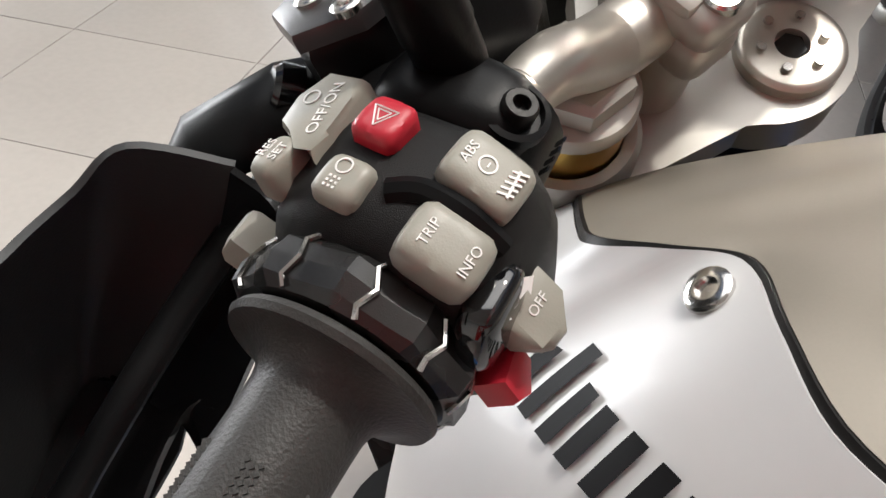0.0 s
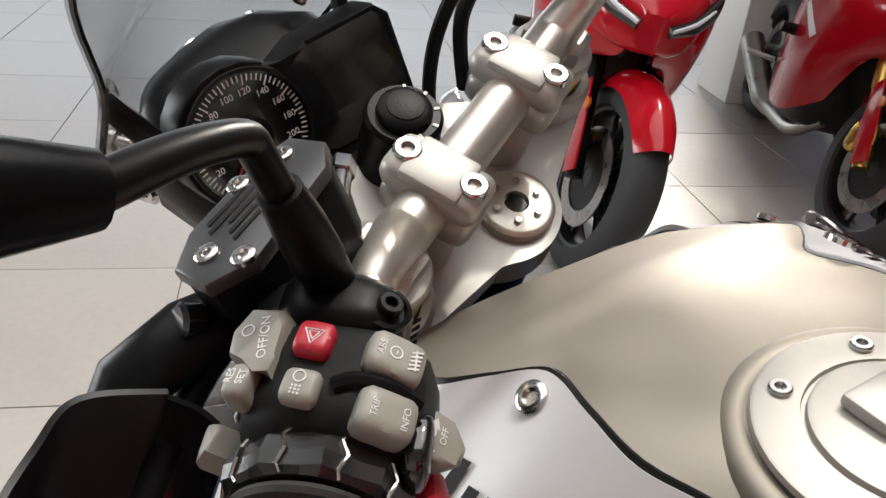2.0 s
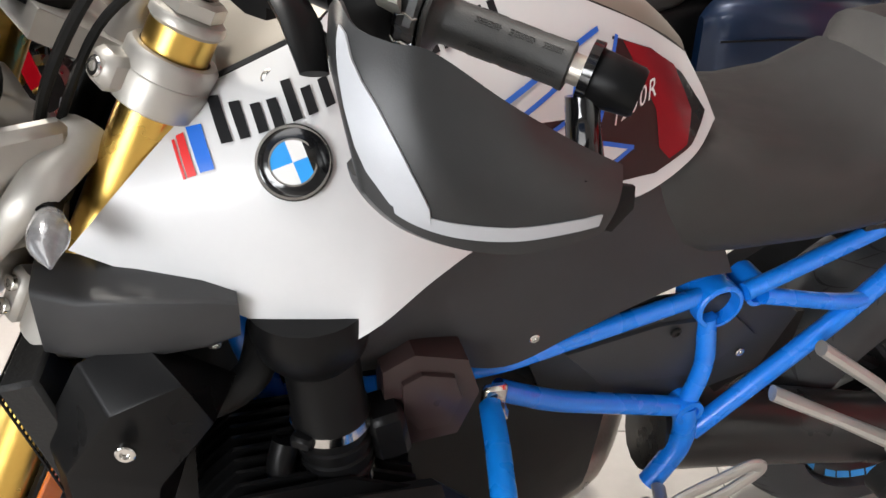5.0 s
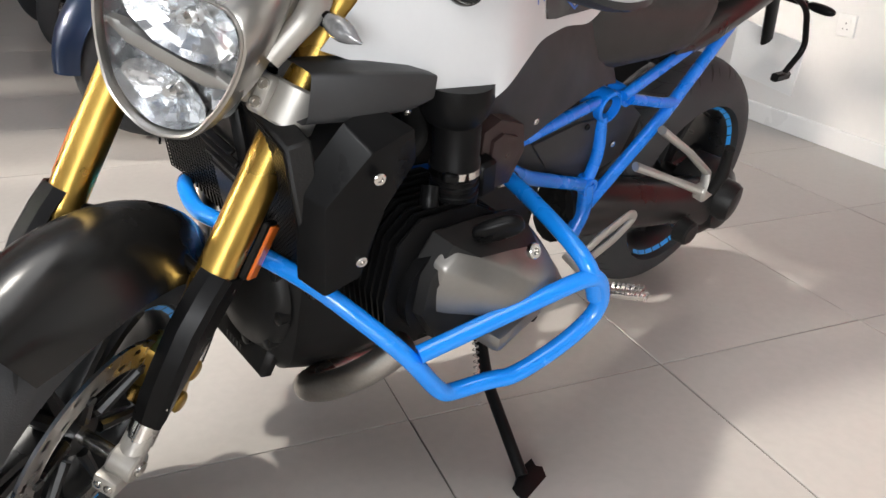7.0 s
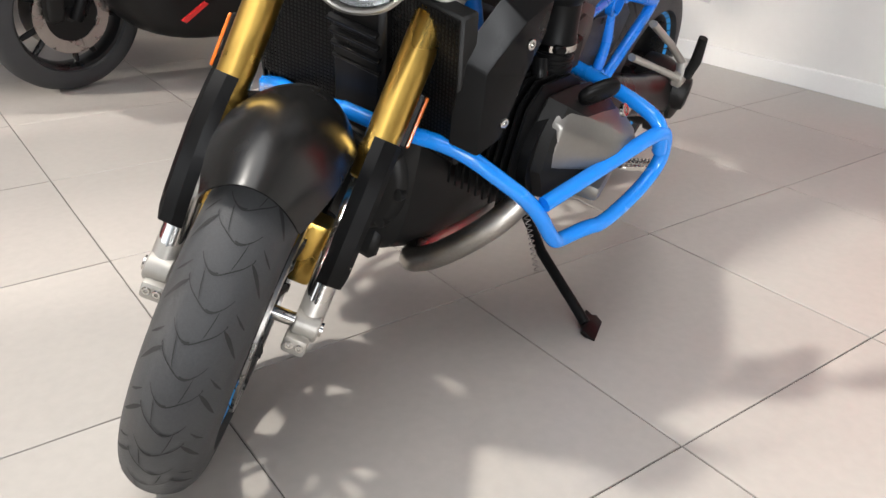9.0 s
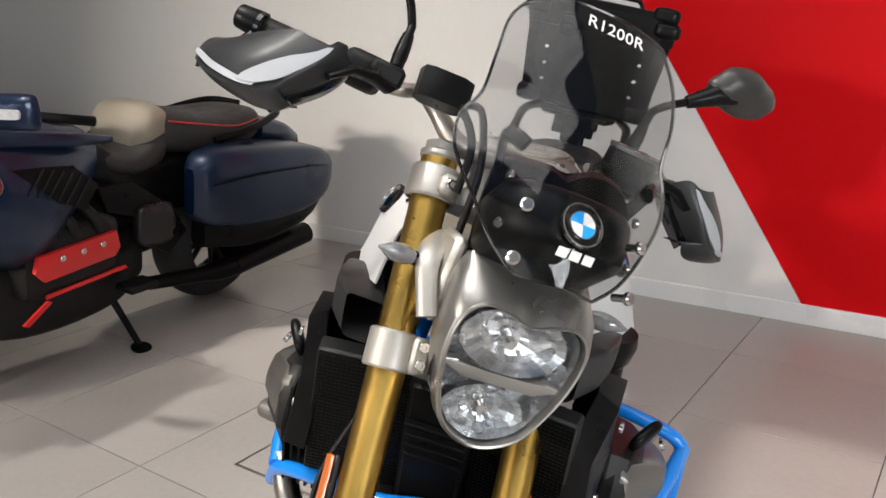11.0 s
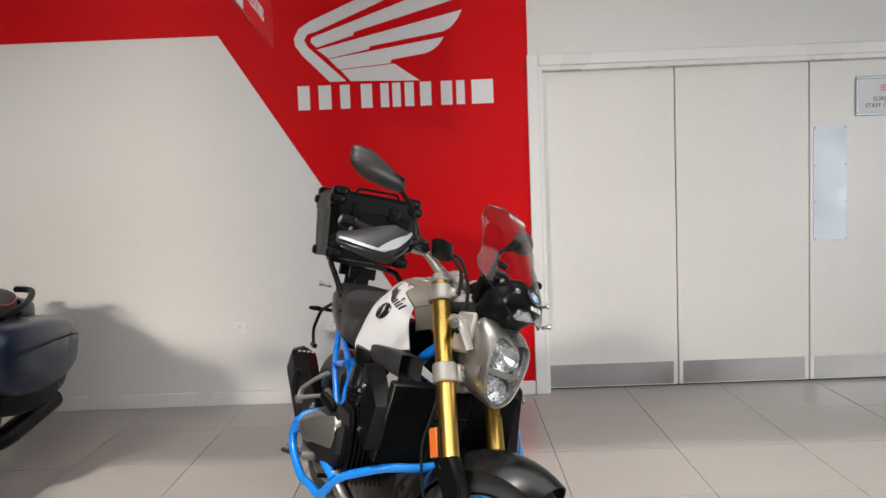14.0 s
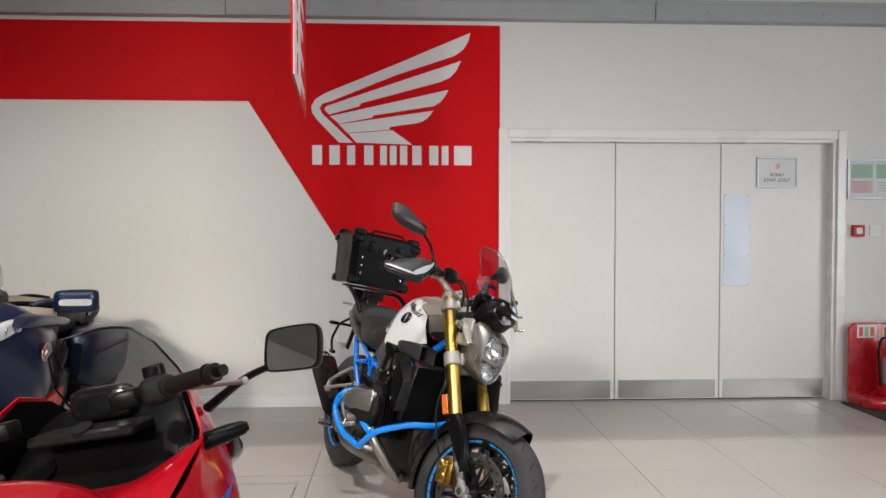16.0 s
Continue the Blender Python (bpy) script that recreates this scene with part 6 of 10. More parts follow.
# front apron and the seam round the cover
bm = bmesh.new()
nose_ = max(gT, key=lambda r: r[len(r) // 2].x)
apr = [[p + V(dx, (YM - p.y) * k, dz) for p in nose_] for dx, dz, k in ((-0.003, -0.003, 0.0), (0.010, -0.028, 0.04), (0.014, -0.075, 0.10))]
sheet(bm, apr, 0.004)
part("tank_front", bm, M_SILVER, bike, "satin warm silver tank front")
bm = bmesh.new()
for j in (0, -1):
    tube(bm, [r[j] + V(0, 0, -0.0035) for r in gT], 0.0035, 6)
part("cover_seam", bm, M_ENGINE, bike, "dark grey seam strip")
SIDE = [
    [(0.152, 0.128, 0.962), (0.205, 0.158, 0.915), (0.262, 0.165, 0.842)],
    [(0.100, 0.138, 0.992), (0.150, 0.191, 0.928), (0.195, 0.206, 0.822)],
    [(0.078, 0.138, 1.004), (0.112, 0.207, 0.932), (0.145, 0.236, 0.803)],
    [(0.058, 0.119, 1.015), (0.082, 0.214, 0.936), (0.108, 0.252, 0.792)],
    [(0.039, 0.099, 1.022), (0.056, 0.215, 0.938), (0.078, 0.264, 0.787)],
    [(0.005, 0.104, 1.029), (0.020, 0.211, 0.941), (0.045, 0.268, 0.806)],
    [(-0.030, 0.106, 1.030), (-0.026, 0.200, 0.945), (-0.005, 0.250, 0.832)],
    [(-0.065, 0.096, 1.031), (-0.068, 0.184, 0.945), (-0.062, 0.222, 0.845)],
    [(-0.106, 0.092, 1.029), (-0.112, 0.172, 0.943), (-0.120, 0.200, 0.847)],
    [(-0.140, 0.091, 1.024), (-0.150, 0.160, 0.938), (-0.170, 0.182, 0.845)],
    [(-0.200, 0.094, 1.004), (-0.220, 0.140, 0.928), (-0.250, 0.162, 0.838)],
    [(-0.260, 0.086, 0.980), (-0.290, 0.120, 0.918), (-0.320, 0.136, 0.862)],
    [(-0.336, 0.054, 0.938), (-0.352, 0.080, 0.912), (-0.362, 0.100, 0.886)],
]
SIDE = [[(tank_x(x), y, z + (0.006 if j == 0 else 0.0)) for j, (x, y, z) in enumerate(r)] for r in SIDE]
surf = {}
for side, f in ((1, Vector), (-1, flip)):
    rws = [[f(p) - V(0, 0, 0.010 if side < 0 and j == 0 else 0) for j, p in enumerate(r)] for r in SIDE]
    g = grid_between(rws, 6, 16)
    bm = bmesh.new()
    sheet(bm, g if side < 0 else [r[::-1] for r in g], 0.004)
    bmesh.ops.recalc_face_normals(bm, faces=bm.faces)
    surf[side] = BVHTree.FromBMesh(bm)
    pn = part("tank_panel", bm, M_WHITE, bike, "glossy white tank side panel with printed graphics")
    surf[side, "ob"] = pn
    for p, w in (((0.012, 0.1105, 1.0215), (0.05, 0.62, 1)), ((0.091, 0.152, 0.976), (0.2, 0.7, 0.7))):
        q = f(p)
        ww = V(w[0], w[1] * side, w[2])
        screw("panel_screw", q, ww, 0.0085, 0.004, M_CHROME, pn)


def decal(polys, side, mat, parent, eps=0.0012, name="decal", label="", cell=0.008):
    """Flat outlines in (x, z) laid onto the tank side."""
    bm = bmesh.new()
    for poly in polys:
        t = bmesh.new()
        t.faces.new([t.verts.new((x, 0, z)) for x, z in poly])
        bmesh.ops.triangulate(t, faces=t.faces[:])
        for _ in range(4):
            long = [e for e in t.edges if e.calc_length() > cell]
            if not long:
                break
            bmesh.ops.subdivide_edges(t, edges=long, cuts=1)
            bmesh.ops.triangulate(t, faces=t.faces[:])
        merge(bm, t)
    lay(bm, side, eps)
    return part(name, bm, mat, parent, label)


def lay(bm, side, eps):
    for v in bm.verts:
        v.co.x = tank_x(v.co.x)
        hit = surf[side].ray_cast(Vector((v.co.x, YM + side * 0.6, v.co.z)), Vector((0, -side, 0)))
        if hit[0] is None:
            hit = surf[side].find_nearest(Vector((v.co.x, YM + side * 0.2, v.co.z)))
        n = hit[1] if hit[1].y * side > 0 else -hit[1]
        v.co = hit[0] + n * eps


DARK = [(-0.212, 0.985), (-0.262, 0.968), (-0.312, 0.936), (-0.345, 0.897), (-0.316, 0.874), (-0.265, 0.857), (-0.19, 0.860), (-0.11, 0.866), (-0.075, 0.872), (-0.07, 0.905), (-0.15, 0.905)]
REDP = [(-0.224, 0.980), (-0.262, 0.967), (-0.298, 0.946), (-0.318, 0.905), (-0.308, 0.876), (-0.283, 0.868), (-0.268, 0.882), (-0.262, 0.918), (-0.246, 0.952)]


def stroke(pts, w):
    """Quads along a line of width w in the plane."""
    out = []
    for (x0, z0), (x1, z1) in zip(pts, pts[1:]):
        d = math.hypot(x1 - x0, z1 - z0)
        nx, nz = -(z1 - z0) / d * w / 2, (x1 - x0) / d * w / 2
        ex, ez = (x1 - x0) / d * w * 0.35, (z1 - z0) / d * w * 0.35
        out.append([(x0 - ex + nx, z0 - ez + nz), (x1 + ex + nx, z1 + ez + nz), (x1 + ex - nx, z1 + ez - nz), (x0 - ex - nx, z0 - ez - nz)])
    return out


# one broad angular figure: white with blue outlines
for side in (1, -1):
    pn = surf[side, "ob"]
    decal([[(-0.148, 0.929), (-0.166, 0.966), (-0.077, 0.935), (-0.066, 0.908), (-0.094, 0.914)]], side, M_DARKG, pn, 0.0010, "graphic_dark", "dark graphite flash")
    decal([DARK], side, M_DARKG, pn, 0.0010, "graphic_dark", "dark graphite flash")
    decal([REDP], side, M_DULLRED, pn, 0.0016, "graphic_red", "dark red flash")
    decal([[(-0.050, 0.900), (-0.062, 0.940), (-0.19, 0.988), (-0.212, 0.982), (-0.186, 0.925), (-0.150, 0.930), (-0.168, 0.968), (-0.080, 0.938), (-0.066, 0.905)], [(-0.100, 0.914), (-0.150, 0.925), (-0.150, 0.914), (-0.226, 0.889), (-0.182, 0.873)]], side, M_WHITE, pn, 0.0020, "graphic_white", "white angular figure")
    for line_, w_ in (([(-0.036, 0.900), (-0.054, 0.944), (-0.192, 0.992)], 0.0046), ([(-0.215, 0.984), (-0.188, 0.922), (-0.152, 0.913), (-0.231, 0.889), (-0.182, 0.869), (-0.094, 0.914), (-0.148, 0.929), (-0.166, 0.966), (-0.077, 0.935), (-0.060, 0.900)], 0.0042)):
        for seg_ in stroke(line_, w_):
            decal([seg_], side, M_PRINT_BLUE, pn, 0.0026, "graphic_blue", "blue outline")
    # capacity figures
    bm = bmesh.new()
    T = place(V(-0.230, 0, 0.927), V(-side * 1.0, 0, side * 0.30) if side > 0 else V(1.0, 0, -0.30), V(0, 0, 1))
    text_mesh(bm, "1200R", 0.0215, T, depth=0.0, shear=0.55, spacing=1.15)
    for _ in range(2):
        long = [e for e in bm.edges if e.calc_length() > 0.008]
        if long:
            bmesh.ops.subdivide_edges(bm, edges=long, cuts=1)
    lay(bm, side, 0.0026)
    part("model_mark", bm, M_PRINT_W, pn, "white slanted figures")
    # coloured stripes
    for mt, eps, quad in ((M_PRINT_RED, 0.0013, [(0.1795, 0.909), (0.1845, 0.931), (0.1825, 0.932), (0.1778, 0.910)]),
                          (M_PRINT_RED, 0.0014, [(0.1768, 0.911), (0.1815, 0.934), (0.1765, 0.937), (0.1708, 0.914)]),
                          (M_PRINT_BLUE, 0.0015, [(0.1684, 0.916), (0.1745, 0.940), (0.1645, 0.9445), (0.1590, 0.9205)])) if side > 0 else ():
        decal([quad], side, mt, pn, eps, "stripe", cell=0.006)
    # the long dark word as plain slanted bars, letter by letter
    x = 0.153
    for stems in ((0.036, 0.030), (0.025, 0.025), (0.036, 0.025), (0.026, 0.025), (0.025,), (0.033,), (0.025, 0.025), (0.026,), (0.026, 0.025, 0.025), (0.025, 0.025), (0.026,)):
        for tall in stems:
            if side > 0:
                bar = [(x + 0.16 * z - dx, 0.929 + 0.44 * (0.171 - x + dx) - 0.55 * (0.171 - x + dx) ** 2 + z * 0.60) for dx, z in ((0, 0), (0.0076, 0), (0.0076, tall), (0, tall))]
            else:
                bar = [(0.06 - x - 0.22 * z + dx, 0.935 + 0.40 * (0.111 + x - dx) - 0.55 * (0.111 + x - dx) ** 2 + z * 0.60) for dx, z in ((0, 0), (0.0076, 0), (0.0076, tall), (0, tall))]
            decal([bar], side, M_PRINT_K, pn, 0.0018, "word_mark", cell=0.010)
            x -= 0.0122
        x -= 0.0016
    # tank badge
    hit = surf[side].ray_cast(V(0.083, YM + side * 0.6, 0.932), V(0, -side, 0))
    nn = hit[1] if hit[1].y * side > 0 else -hit[1]
    bm = bmesh.new()
    lathe(bm, hit[0] - nn * 0.002, nn, [(0, 0.030), (0.005, 0.030), (0.007, 0.027)], 44)
    bd = part("tank_badge", bm, M_BLACKG, bike, "round black, blue and white badge")
    roundel(place(hit[0] + nn * 0.005, V(-side, 0, 0.35), nn.cross(V(-side, 0, 0.35))), bd, 0.028)

# fuel cap, set in a raised collar
capc = V(-0.102, 0.019, 1.0455)
capn = V(0.022, -0.054, 1).normalized()
bm = bmesh.new()
lathe(bm, capc - capn * 0.004, capn, [(-0.010, 0.0710), (-0.003, 0.0695), (0.0002, 0.0675), (0.0016, 0.0645), (0.0018, 0.0610), (0.0008, 0.0585)], 56, cap=False)
part("cap_collar", bm, M_SILVER, bike, "silver collar round the fuel cap")
bm = bmesh.new()
lathe(bm, capc + capn * 0.0005, capn, [(-0.002, 0.058), (0.0008, 0.0575), (0.0014, 0.056), (0.0014, 0.0395), (-0.0008, 0.0390), (-0.0008, 0.0375), (0.0022, 0.037), (0.0028, 0.035), (0.0028, 0.001)], 56, cap=False)
fc = part("fuel_cap", bm, M_CASTW, bike, "satin silver round fuel filler cap")
CAPM = place(capc + capn * 0.0015, V(1, 0, 0.03), capn.cross(V(1, 0, 0.03)))
for k in range(6):
    a = radians(60 * k + 30)
    bm = bmesh.new()
    hexbolt(bm, CAPM @ V(0.0475 * math.cos(a), 0.0475 * math.sin(a), -0.003), capn, 0.0048, 0.0035)
    part("cap_screw", bm, M_CHROME, fc)
bm = bmesh.new()
box(bm, (0.012, 0, 0.0045), (0.022, 0.03, 0.007), (0, 0, 0), bev=0.0025, seg=2)
box(bm, (-0.016, 0, 0.0035), (0.012, 0.018, 0.005), bev=0.002)
box(bm, (-0.030, 0, 0.0015), (0.030, 0.022, 0.005), bev=0.002)
part("cap_flap", bm, M_CASTW, fc, "key flap of the fuel cap", M=CAPM)
bm = bmesh.new()
box(bm, (-0.003, 0, 0.0024), (0.010, 0.024, 0.002), bev=0.0005)
part("flap_recess", bm, M_ENGINE, fc, M=CAPM)
# slanting two-colour flag on the top
tt = BVHTree.FromPolygons([p for r in gT for p in r], [(i * 21 + j, (i + 1) * 21 + j, (i + 1) * 21 + j + 1, i * 21 + j + 1) for i in range(len(gT) - 1) for j in range(20)])
for y0, w, mt in ((0.0060, 0.0062, M_PRINT_BLUE), (0.0175, 0.0034, M_PRINT_RED), (0.0245, 0.0013, M_PRINT_RED)):
    bm = bmesh.new()
    rowsF = []
    for i in range(9):
        f = i / 8
        row = []
        for j in range(4):
            h = tt.ray_cast(V(-0.178 - 0.031 * f, y0 + 0.027 * f - w + 2 * w * j / 3, 1.3), V(0, 0, -1))
            row.append(h[0] + V(0, 0, 0.0012))
        rowsF.append(row)
    sheet(bm, rowsF, 0.0004)
    part("flag_stripe", bm, mt, tank_top)

# ---- dark panels under the tank, air intakes ----
for side, f in ((1, Vector), (-1, flip)):
    bm = bmesh.new()
    rws = [[(0.075, 0.262, 0.797), (0.060, 0.246, 0.750), (0.040, 0.215, 0.705)],
           [(0.0, 0.243, 0.834), (-0.020, 0.222, 0.760), (-0.045, 0.195, 0.682)],
           [(-0.09, 0.204, 0.850), (-0.105, 0.202, 0.760), (-0.135, 0.190, 0.655)],
           [(-0.17, 0.178, 0.847), (-0.185, 0.186, 0.770), (-0.220, 0.176, 0.672)],
           [(-0.25, 0.158, 0.838), (-0.265, 0.168, 0.770), (-0.300, 0.162, 0.690)],
           [(-0.33, 0.125, 0.845), (-0.345, 0.145, 0.775), (-0.380, 0.150, 0.705)],
           [(-0.40, 0.10, 0.800), (-0.415, 0.130, 0.750), (-0.440, 0.140, 0.700)]]
    g = grid_between([[f(p) for p in r] for r in rws], 5, 9)
    sheet(bm, g if side < 0 else [r[::-1] for r in g], 0.004)
    sc = part("side_cover", bm, M_PANEL, bike, "satin graphite side cover under the tank")
    screw("screw", f((-0.166, 0.186, 0.688)), (0, side, -0.1), 0.006, 0.004, M_CHROME, sc)
    # intake horn
    bm = bmesh.new()
    loops = []
    for x, y, z, w, h in ((0.292, 0.160, 0.790, 0.036, 0.036), (0.255, 0.186, 0.800, 0.042, 0.034), (0.21, 0.200, 0.803, 0.040, 0.032), (0.16, 0.212, 0.806, 0.034, 0.026), (0.135, 0.218, 0.808, 0.028, 0.018)):
        loops.append([f((x, y + w * math.copysign(abs(math.cos(a)) ** 0.3, math.cos(a)), z + h * math.copysign(abs(math.sin(a)) ** 0.3, math.sin(a)) + 0.15 * w * math.cos(a))) for a in (2 * math.pi * k / 20 for k in range(20))])
    rings(bm, loops, True, False, True)
    ih = part("air_intake", bm, M_PANEL, bike, "satin black air intake horn")
    screw("screw", f((0.156, 0.222, 0.772)), (0, side, -0.3), 0.006, 0.004, M_CHROME, ih)
    # snorkel cup and throttle body
    bm = bmesh.new()
    lathe(bm, f((0.076, 0.224, 0.806)), V(-0.06, side * 0.08, -1), [(0, 0.052), (0.02, 0.054), (0.046, 0.047), (0.058, 0.038)], 28)
    part("intake_cup", bm, M_BLACK, bike, "satin black intake cup")
    p0, d = V(*f((0.069, 0.232, 0.755))), V(-0.12, side * 0.08, -1).normalized()
    bm = bmesh.new()
    lathe(bm, p0, d, [(0, 0.0345), (0.060, 0.0345), (0.064, 0.0365), (0.088, 0.0365), (0.090, 0.034), (0.096, 0.034), (0.098, 0.0365), (0.104, 0.0365), (0.106, 0.034), (0.112, 0.034), (0.114, 0.0365), (0.120, 0.0365), (0.122, 0.034), (0.130, 0.034), (0.132, 0.036), (0.150, 0.0355), (0.156, 0.032), (0.178, 0.032)], 30)
    tb = part("throttle_body", bm, M_BLACK, bike, "black throttle body tube")
    for dd, rr in ((0.072, 0.0378), (0.134, 0.0375)):
        bm = bmesh.new()
        lathe(bm, p0 + d * dd, d, [(0, rr), (0.011, rr), (0.011, rr - 0.003)], 32)
        cl = part("hose_clamp", bm, M_CHROME, tb, "bright hose clamp")
        bm = bmesh.new()
        box(bm, p0 + d * (dd + 0.006) + V(0.03, side * 0.025, 0), (0.022, 0.014, 0.014), (0, 0, -35 * side), bev=0.003)
        part("clamp_lug", bm, M_BLACK, cl)
    bm = bmesh.new()
    box(bm, p0 + d * 0.105 + V(-0.050, side * 0.0, 0.005), (0.036, 0.045, 0.06), (0, 12, 0), bev=0.006)
    part("injector_rail", bm, M_BLACK, tb)
    bm = bmesh.new()
    tube(bm, spline([p0 + d * 0.10 + V(0.045, 0, 0), p0 + d * 0.13 + V(0.055, side * 0.01, 0), p0 + d * 0.165 + V(0.035, side * 0.01, 0)], 6), 0.014, 10)
    part("throttle_hose", bm, M_BLACK, tb)
    bm = bmesh.new()
    face_ = [(0.012, 0.722), (-0.018, 0.738), (-0.072, 0.722), (-0.088, 0.676), (-0.070, 0.622), (-0.022, 0.618), (0.006, 0.655)]
    plate(bm, face_, 0.205 if side > 0 else 0.181, side, 0.034)
    plate(bm, [(-0.036 + (x + 0.036) * 0.62, 0.682 + (z - 0.682) * 0.62) for x, z in face_], 0.237 if side > 0 else 0.213, side, 0.008)
    part("relay_cover", bm, M_RELAY, bike, "angular dark brown sensor cover", sharp=25)
    bm = bmesh.new()
    plate(bm, [(-0.18, 0.632), (-0.34, 0.660), (-0.50, 0.660), (-0.575, 0.612), (-0.545, 0.520), (-0.40, 0.478), (-0.23, 0.520)], 0.118 if side > 0 else 0.094, side, 0.016)
    plate(bm, [(-0.24, 0.606), (-0.36, 0.630), (-0.47, 0.628), (-0.51, 0.592), (-0.44, 0.535), (-0.30, 0.545)], 0.133 if side > 0 else 0.109, side, 0.008)
    fp_ = part("frame_side_panel", bm, M_PANEL, bike, "moulded dark grey panel behind the frame tubes")
    for px_, pz_ in ((-0.36, 0.645), (-0.30, 0.515), (-0.50, 0.56)):
        screw("screw", f((px_, 0.136, pz_)), (0, side, 0), 0.0065, 0.004, M_CHROME, fp_)
    # cooling hose
    bm = bmesh.new()
    tube(bm, spline([f((0.205, 0.215, 0.715)), f((0.165, 0.225, 0.708)), f((0.125, 0.215, 0.725)), f((0.11, 0.18, 0.75))], 6), 0.017, 14)
    part("coolant_hose", bm, M_RUBBER, bike, "black rubber coolant hose")
    # radiator and shroud
    bm = bmesh.new()
    box(bm, f((0.268, 0.125, 0.625)), (0.035, 0.195, 0.255), (0, 14, -10 * side), bev=0.004)
    rad = part("radiator", bm, M_MESH, bike, "black radiator behind a mesh guard")
    R0 = Matrix.Translation(f((0.268, 0.125, 0.625))) @ Euler((0, radians(14), radians(-10 * side))).to_matrix().to_4x4()
    bm = bmesh.new()
    for i in range(27):
        yy = -0.094 + 0.188 * i / 26
        box(bm, R0 @ V(0.0205, yy, 0), (0.0018, 0.0016, 0.245), (0, 14, -10 * side))
    for i in range(35):
        box(bm, R0 @ V(0.0205, 0, -0.122 + 0.244 * i / 34), (0.0018, 0.19, 0.0014), (0, 14, -10 * side))
    tg = part("mesh_guard", bm, M_BLACK, rad, "fine black mesh guard")
    bm = bmesh.new()
    # flat side facet with a ridge, and facets turning in towards the radiator
    P_ = [V(*f(q)) for q in ((0.183, 0.272, 0.775), (0.243, 0.268, 0.748), (0.289, 0.248, 0.668), (0.283, 0.262, 0.538), (0.232, 0.270, 0.560), (0.213, 0.274, 0.662), (0.163, 0.264, 0.718),
                             (0.264, 0.230, 0.776), (0.308, 0.205, 0.680), (0.298, 0.218, 0.545), (0.215, 0.225, 0.792), (0.140, 0.225, 0.735), (0.19, 0.235, 0.655), (0.215, 0.235, 0.570))]
    vs_ = [bm.verts.new(q) for q in P_]
    for idx in ((0, 1, 2, 5, 6), (2, 3, 4, 5), (1, 7, 8, 2), (2, 8, 9, 3), (0, 10, 7, 1), (0, 6, 11, 10), (6, 5, 12, 11), (5, 4, 13, 12)):
        bm.faces.new([vs_[k] for k in idx])
    bmesh.ops.recalc_face_normals(bm, faces=bm.faces)
    bmesh.ops.bevel(bm, geom=[e for e in bm.edges if not e.is_boundary], offset=0.004, segments=2, affect="EDGES", profile=0.6)
    bmesh.ops.solidify(bm, geom=bm.faces, thickness=0.004)
    sh = part("radiator_shroud", bm, M_BLACK, bike, "angular satin black radiator shroud", sharp=25)
    screw("screw", f((0.234, 0.276, 0.716)), (0.2, side, 0.1), 0.0085, 0.005, M_CHROME, sh)
    screw("screw", f((0.235, 0.268, 0.586)), (0.2, side, -0.1), 0.0085, 0.005, M_CHROME, sh)
bm = bmesh.new()
box(bm, (0.275, YM, 0.60), (0.03, 0.11, 0.28), (0, 14, 0), bev=0.01)
oc = part("oil_cooler_cover", bm, M_BLACK, bike, "louvred black cooler cover")
for i in range(7):
    bm = bmesh.new()
    box(bm, (0.313 - 0.009 * i, YM, 0.66 - 0.022 * i), (0.012, 0.10, 0.008), (0, 40, 0), bev=0.002)
    part("louvre", bm, M_BLACK, oc)

# ---- engine ----
bm = bmesh.new()
loops = []
for x, w, zt, zb in ((0.245, 0.085, 0.46, 0.28), (0.22, 0.115, 0.56, 0.235), (0.12, 0.135, 0.64, 0.205), (0.0, 0.135, 0.66, 0.20), (-0.12, 0.13, 0.64, 0.20), (-0.26, 0.115, 0.60, 0.215), (-0.34, 0.095, 0.56, 0.25)):
    loops.append([V(x, YM + w * math.copysign(abs(math.cos(a)) ** 0.5, math.cos(a)), (zt + zb) / 2 + (zt - zb) / 2 * math.copysign(abs(math.sin(a)) ** 0.5, math.sin(a))) for a in (2 * math.pi * k / 28 for k in range(28))])
rings(bm, loops)
part("crankcase", bm, M_ENGINE, bike, "dark grey boxer engine case")
bm = bmesh.new()
lathe(bm, (0.235, YM, 0.385), (1, 0, 0), [(0, 0.115), (0.012, 0.112), (0.022, 0.10), (0.026, 0.06)], 36)
for k in range(9):
    a = 2 * math.pi * k / 9
    lathe(bm, (0.238, YM + 0.106 * math.cos(a), 0.385 + 0.106 * math.sin(a)), (1, 0, 0), [(0, 0.012), (0.016, 0.012), (0.018, 0.009)], 10)
box(bm, (0.235, YM, 0.262), (0.03, 0.16, 0.07), (0, -18, 0), bev=0.01)
part("front_cover", bm, M_ENGINE, bike, "ribbed dark front engine cover")
bm = bmesh.new()
for q in range(5):
    box(bm, (0.2635, YM + 0.022 - 0.011 * q, 0.268), (0.002, 0.005, 0.012))
part("cast_mark", bm, M_ENGINE, bike)
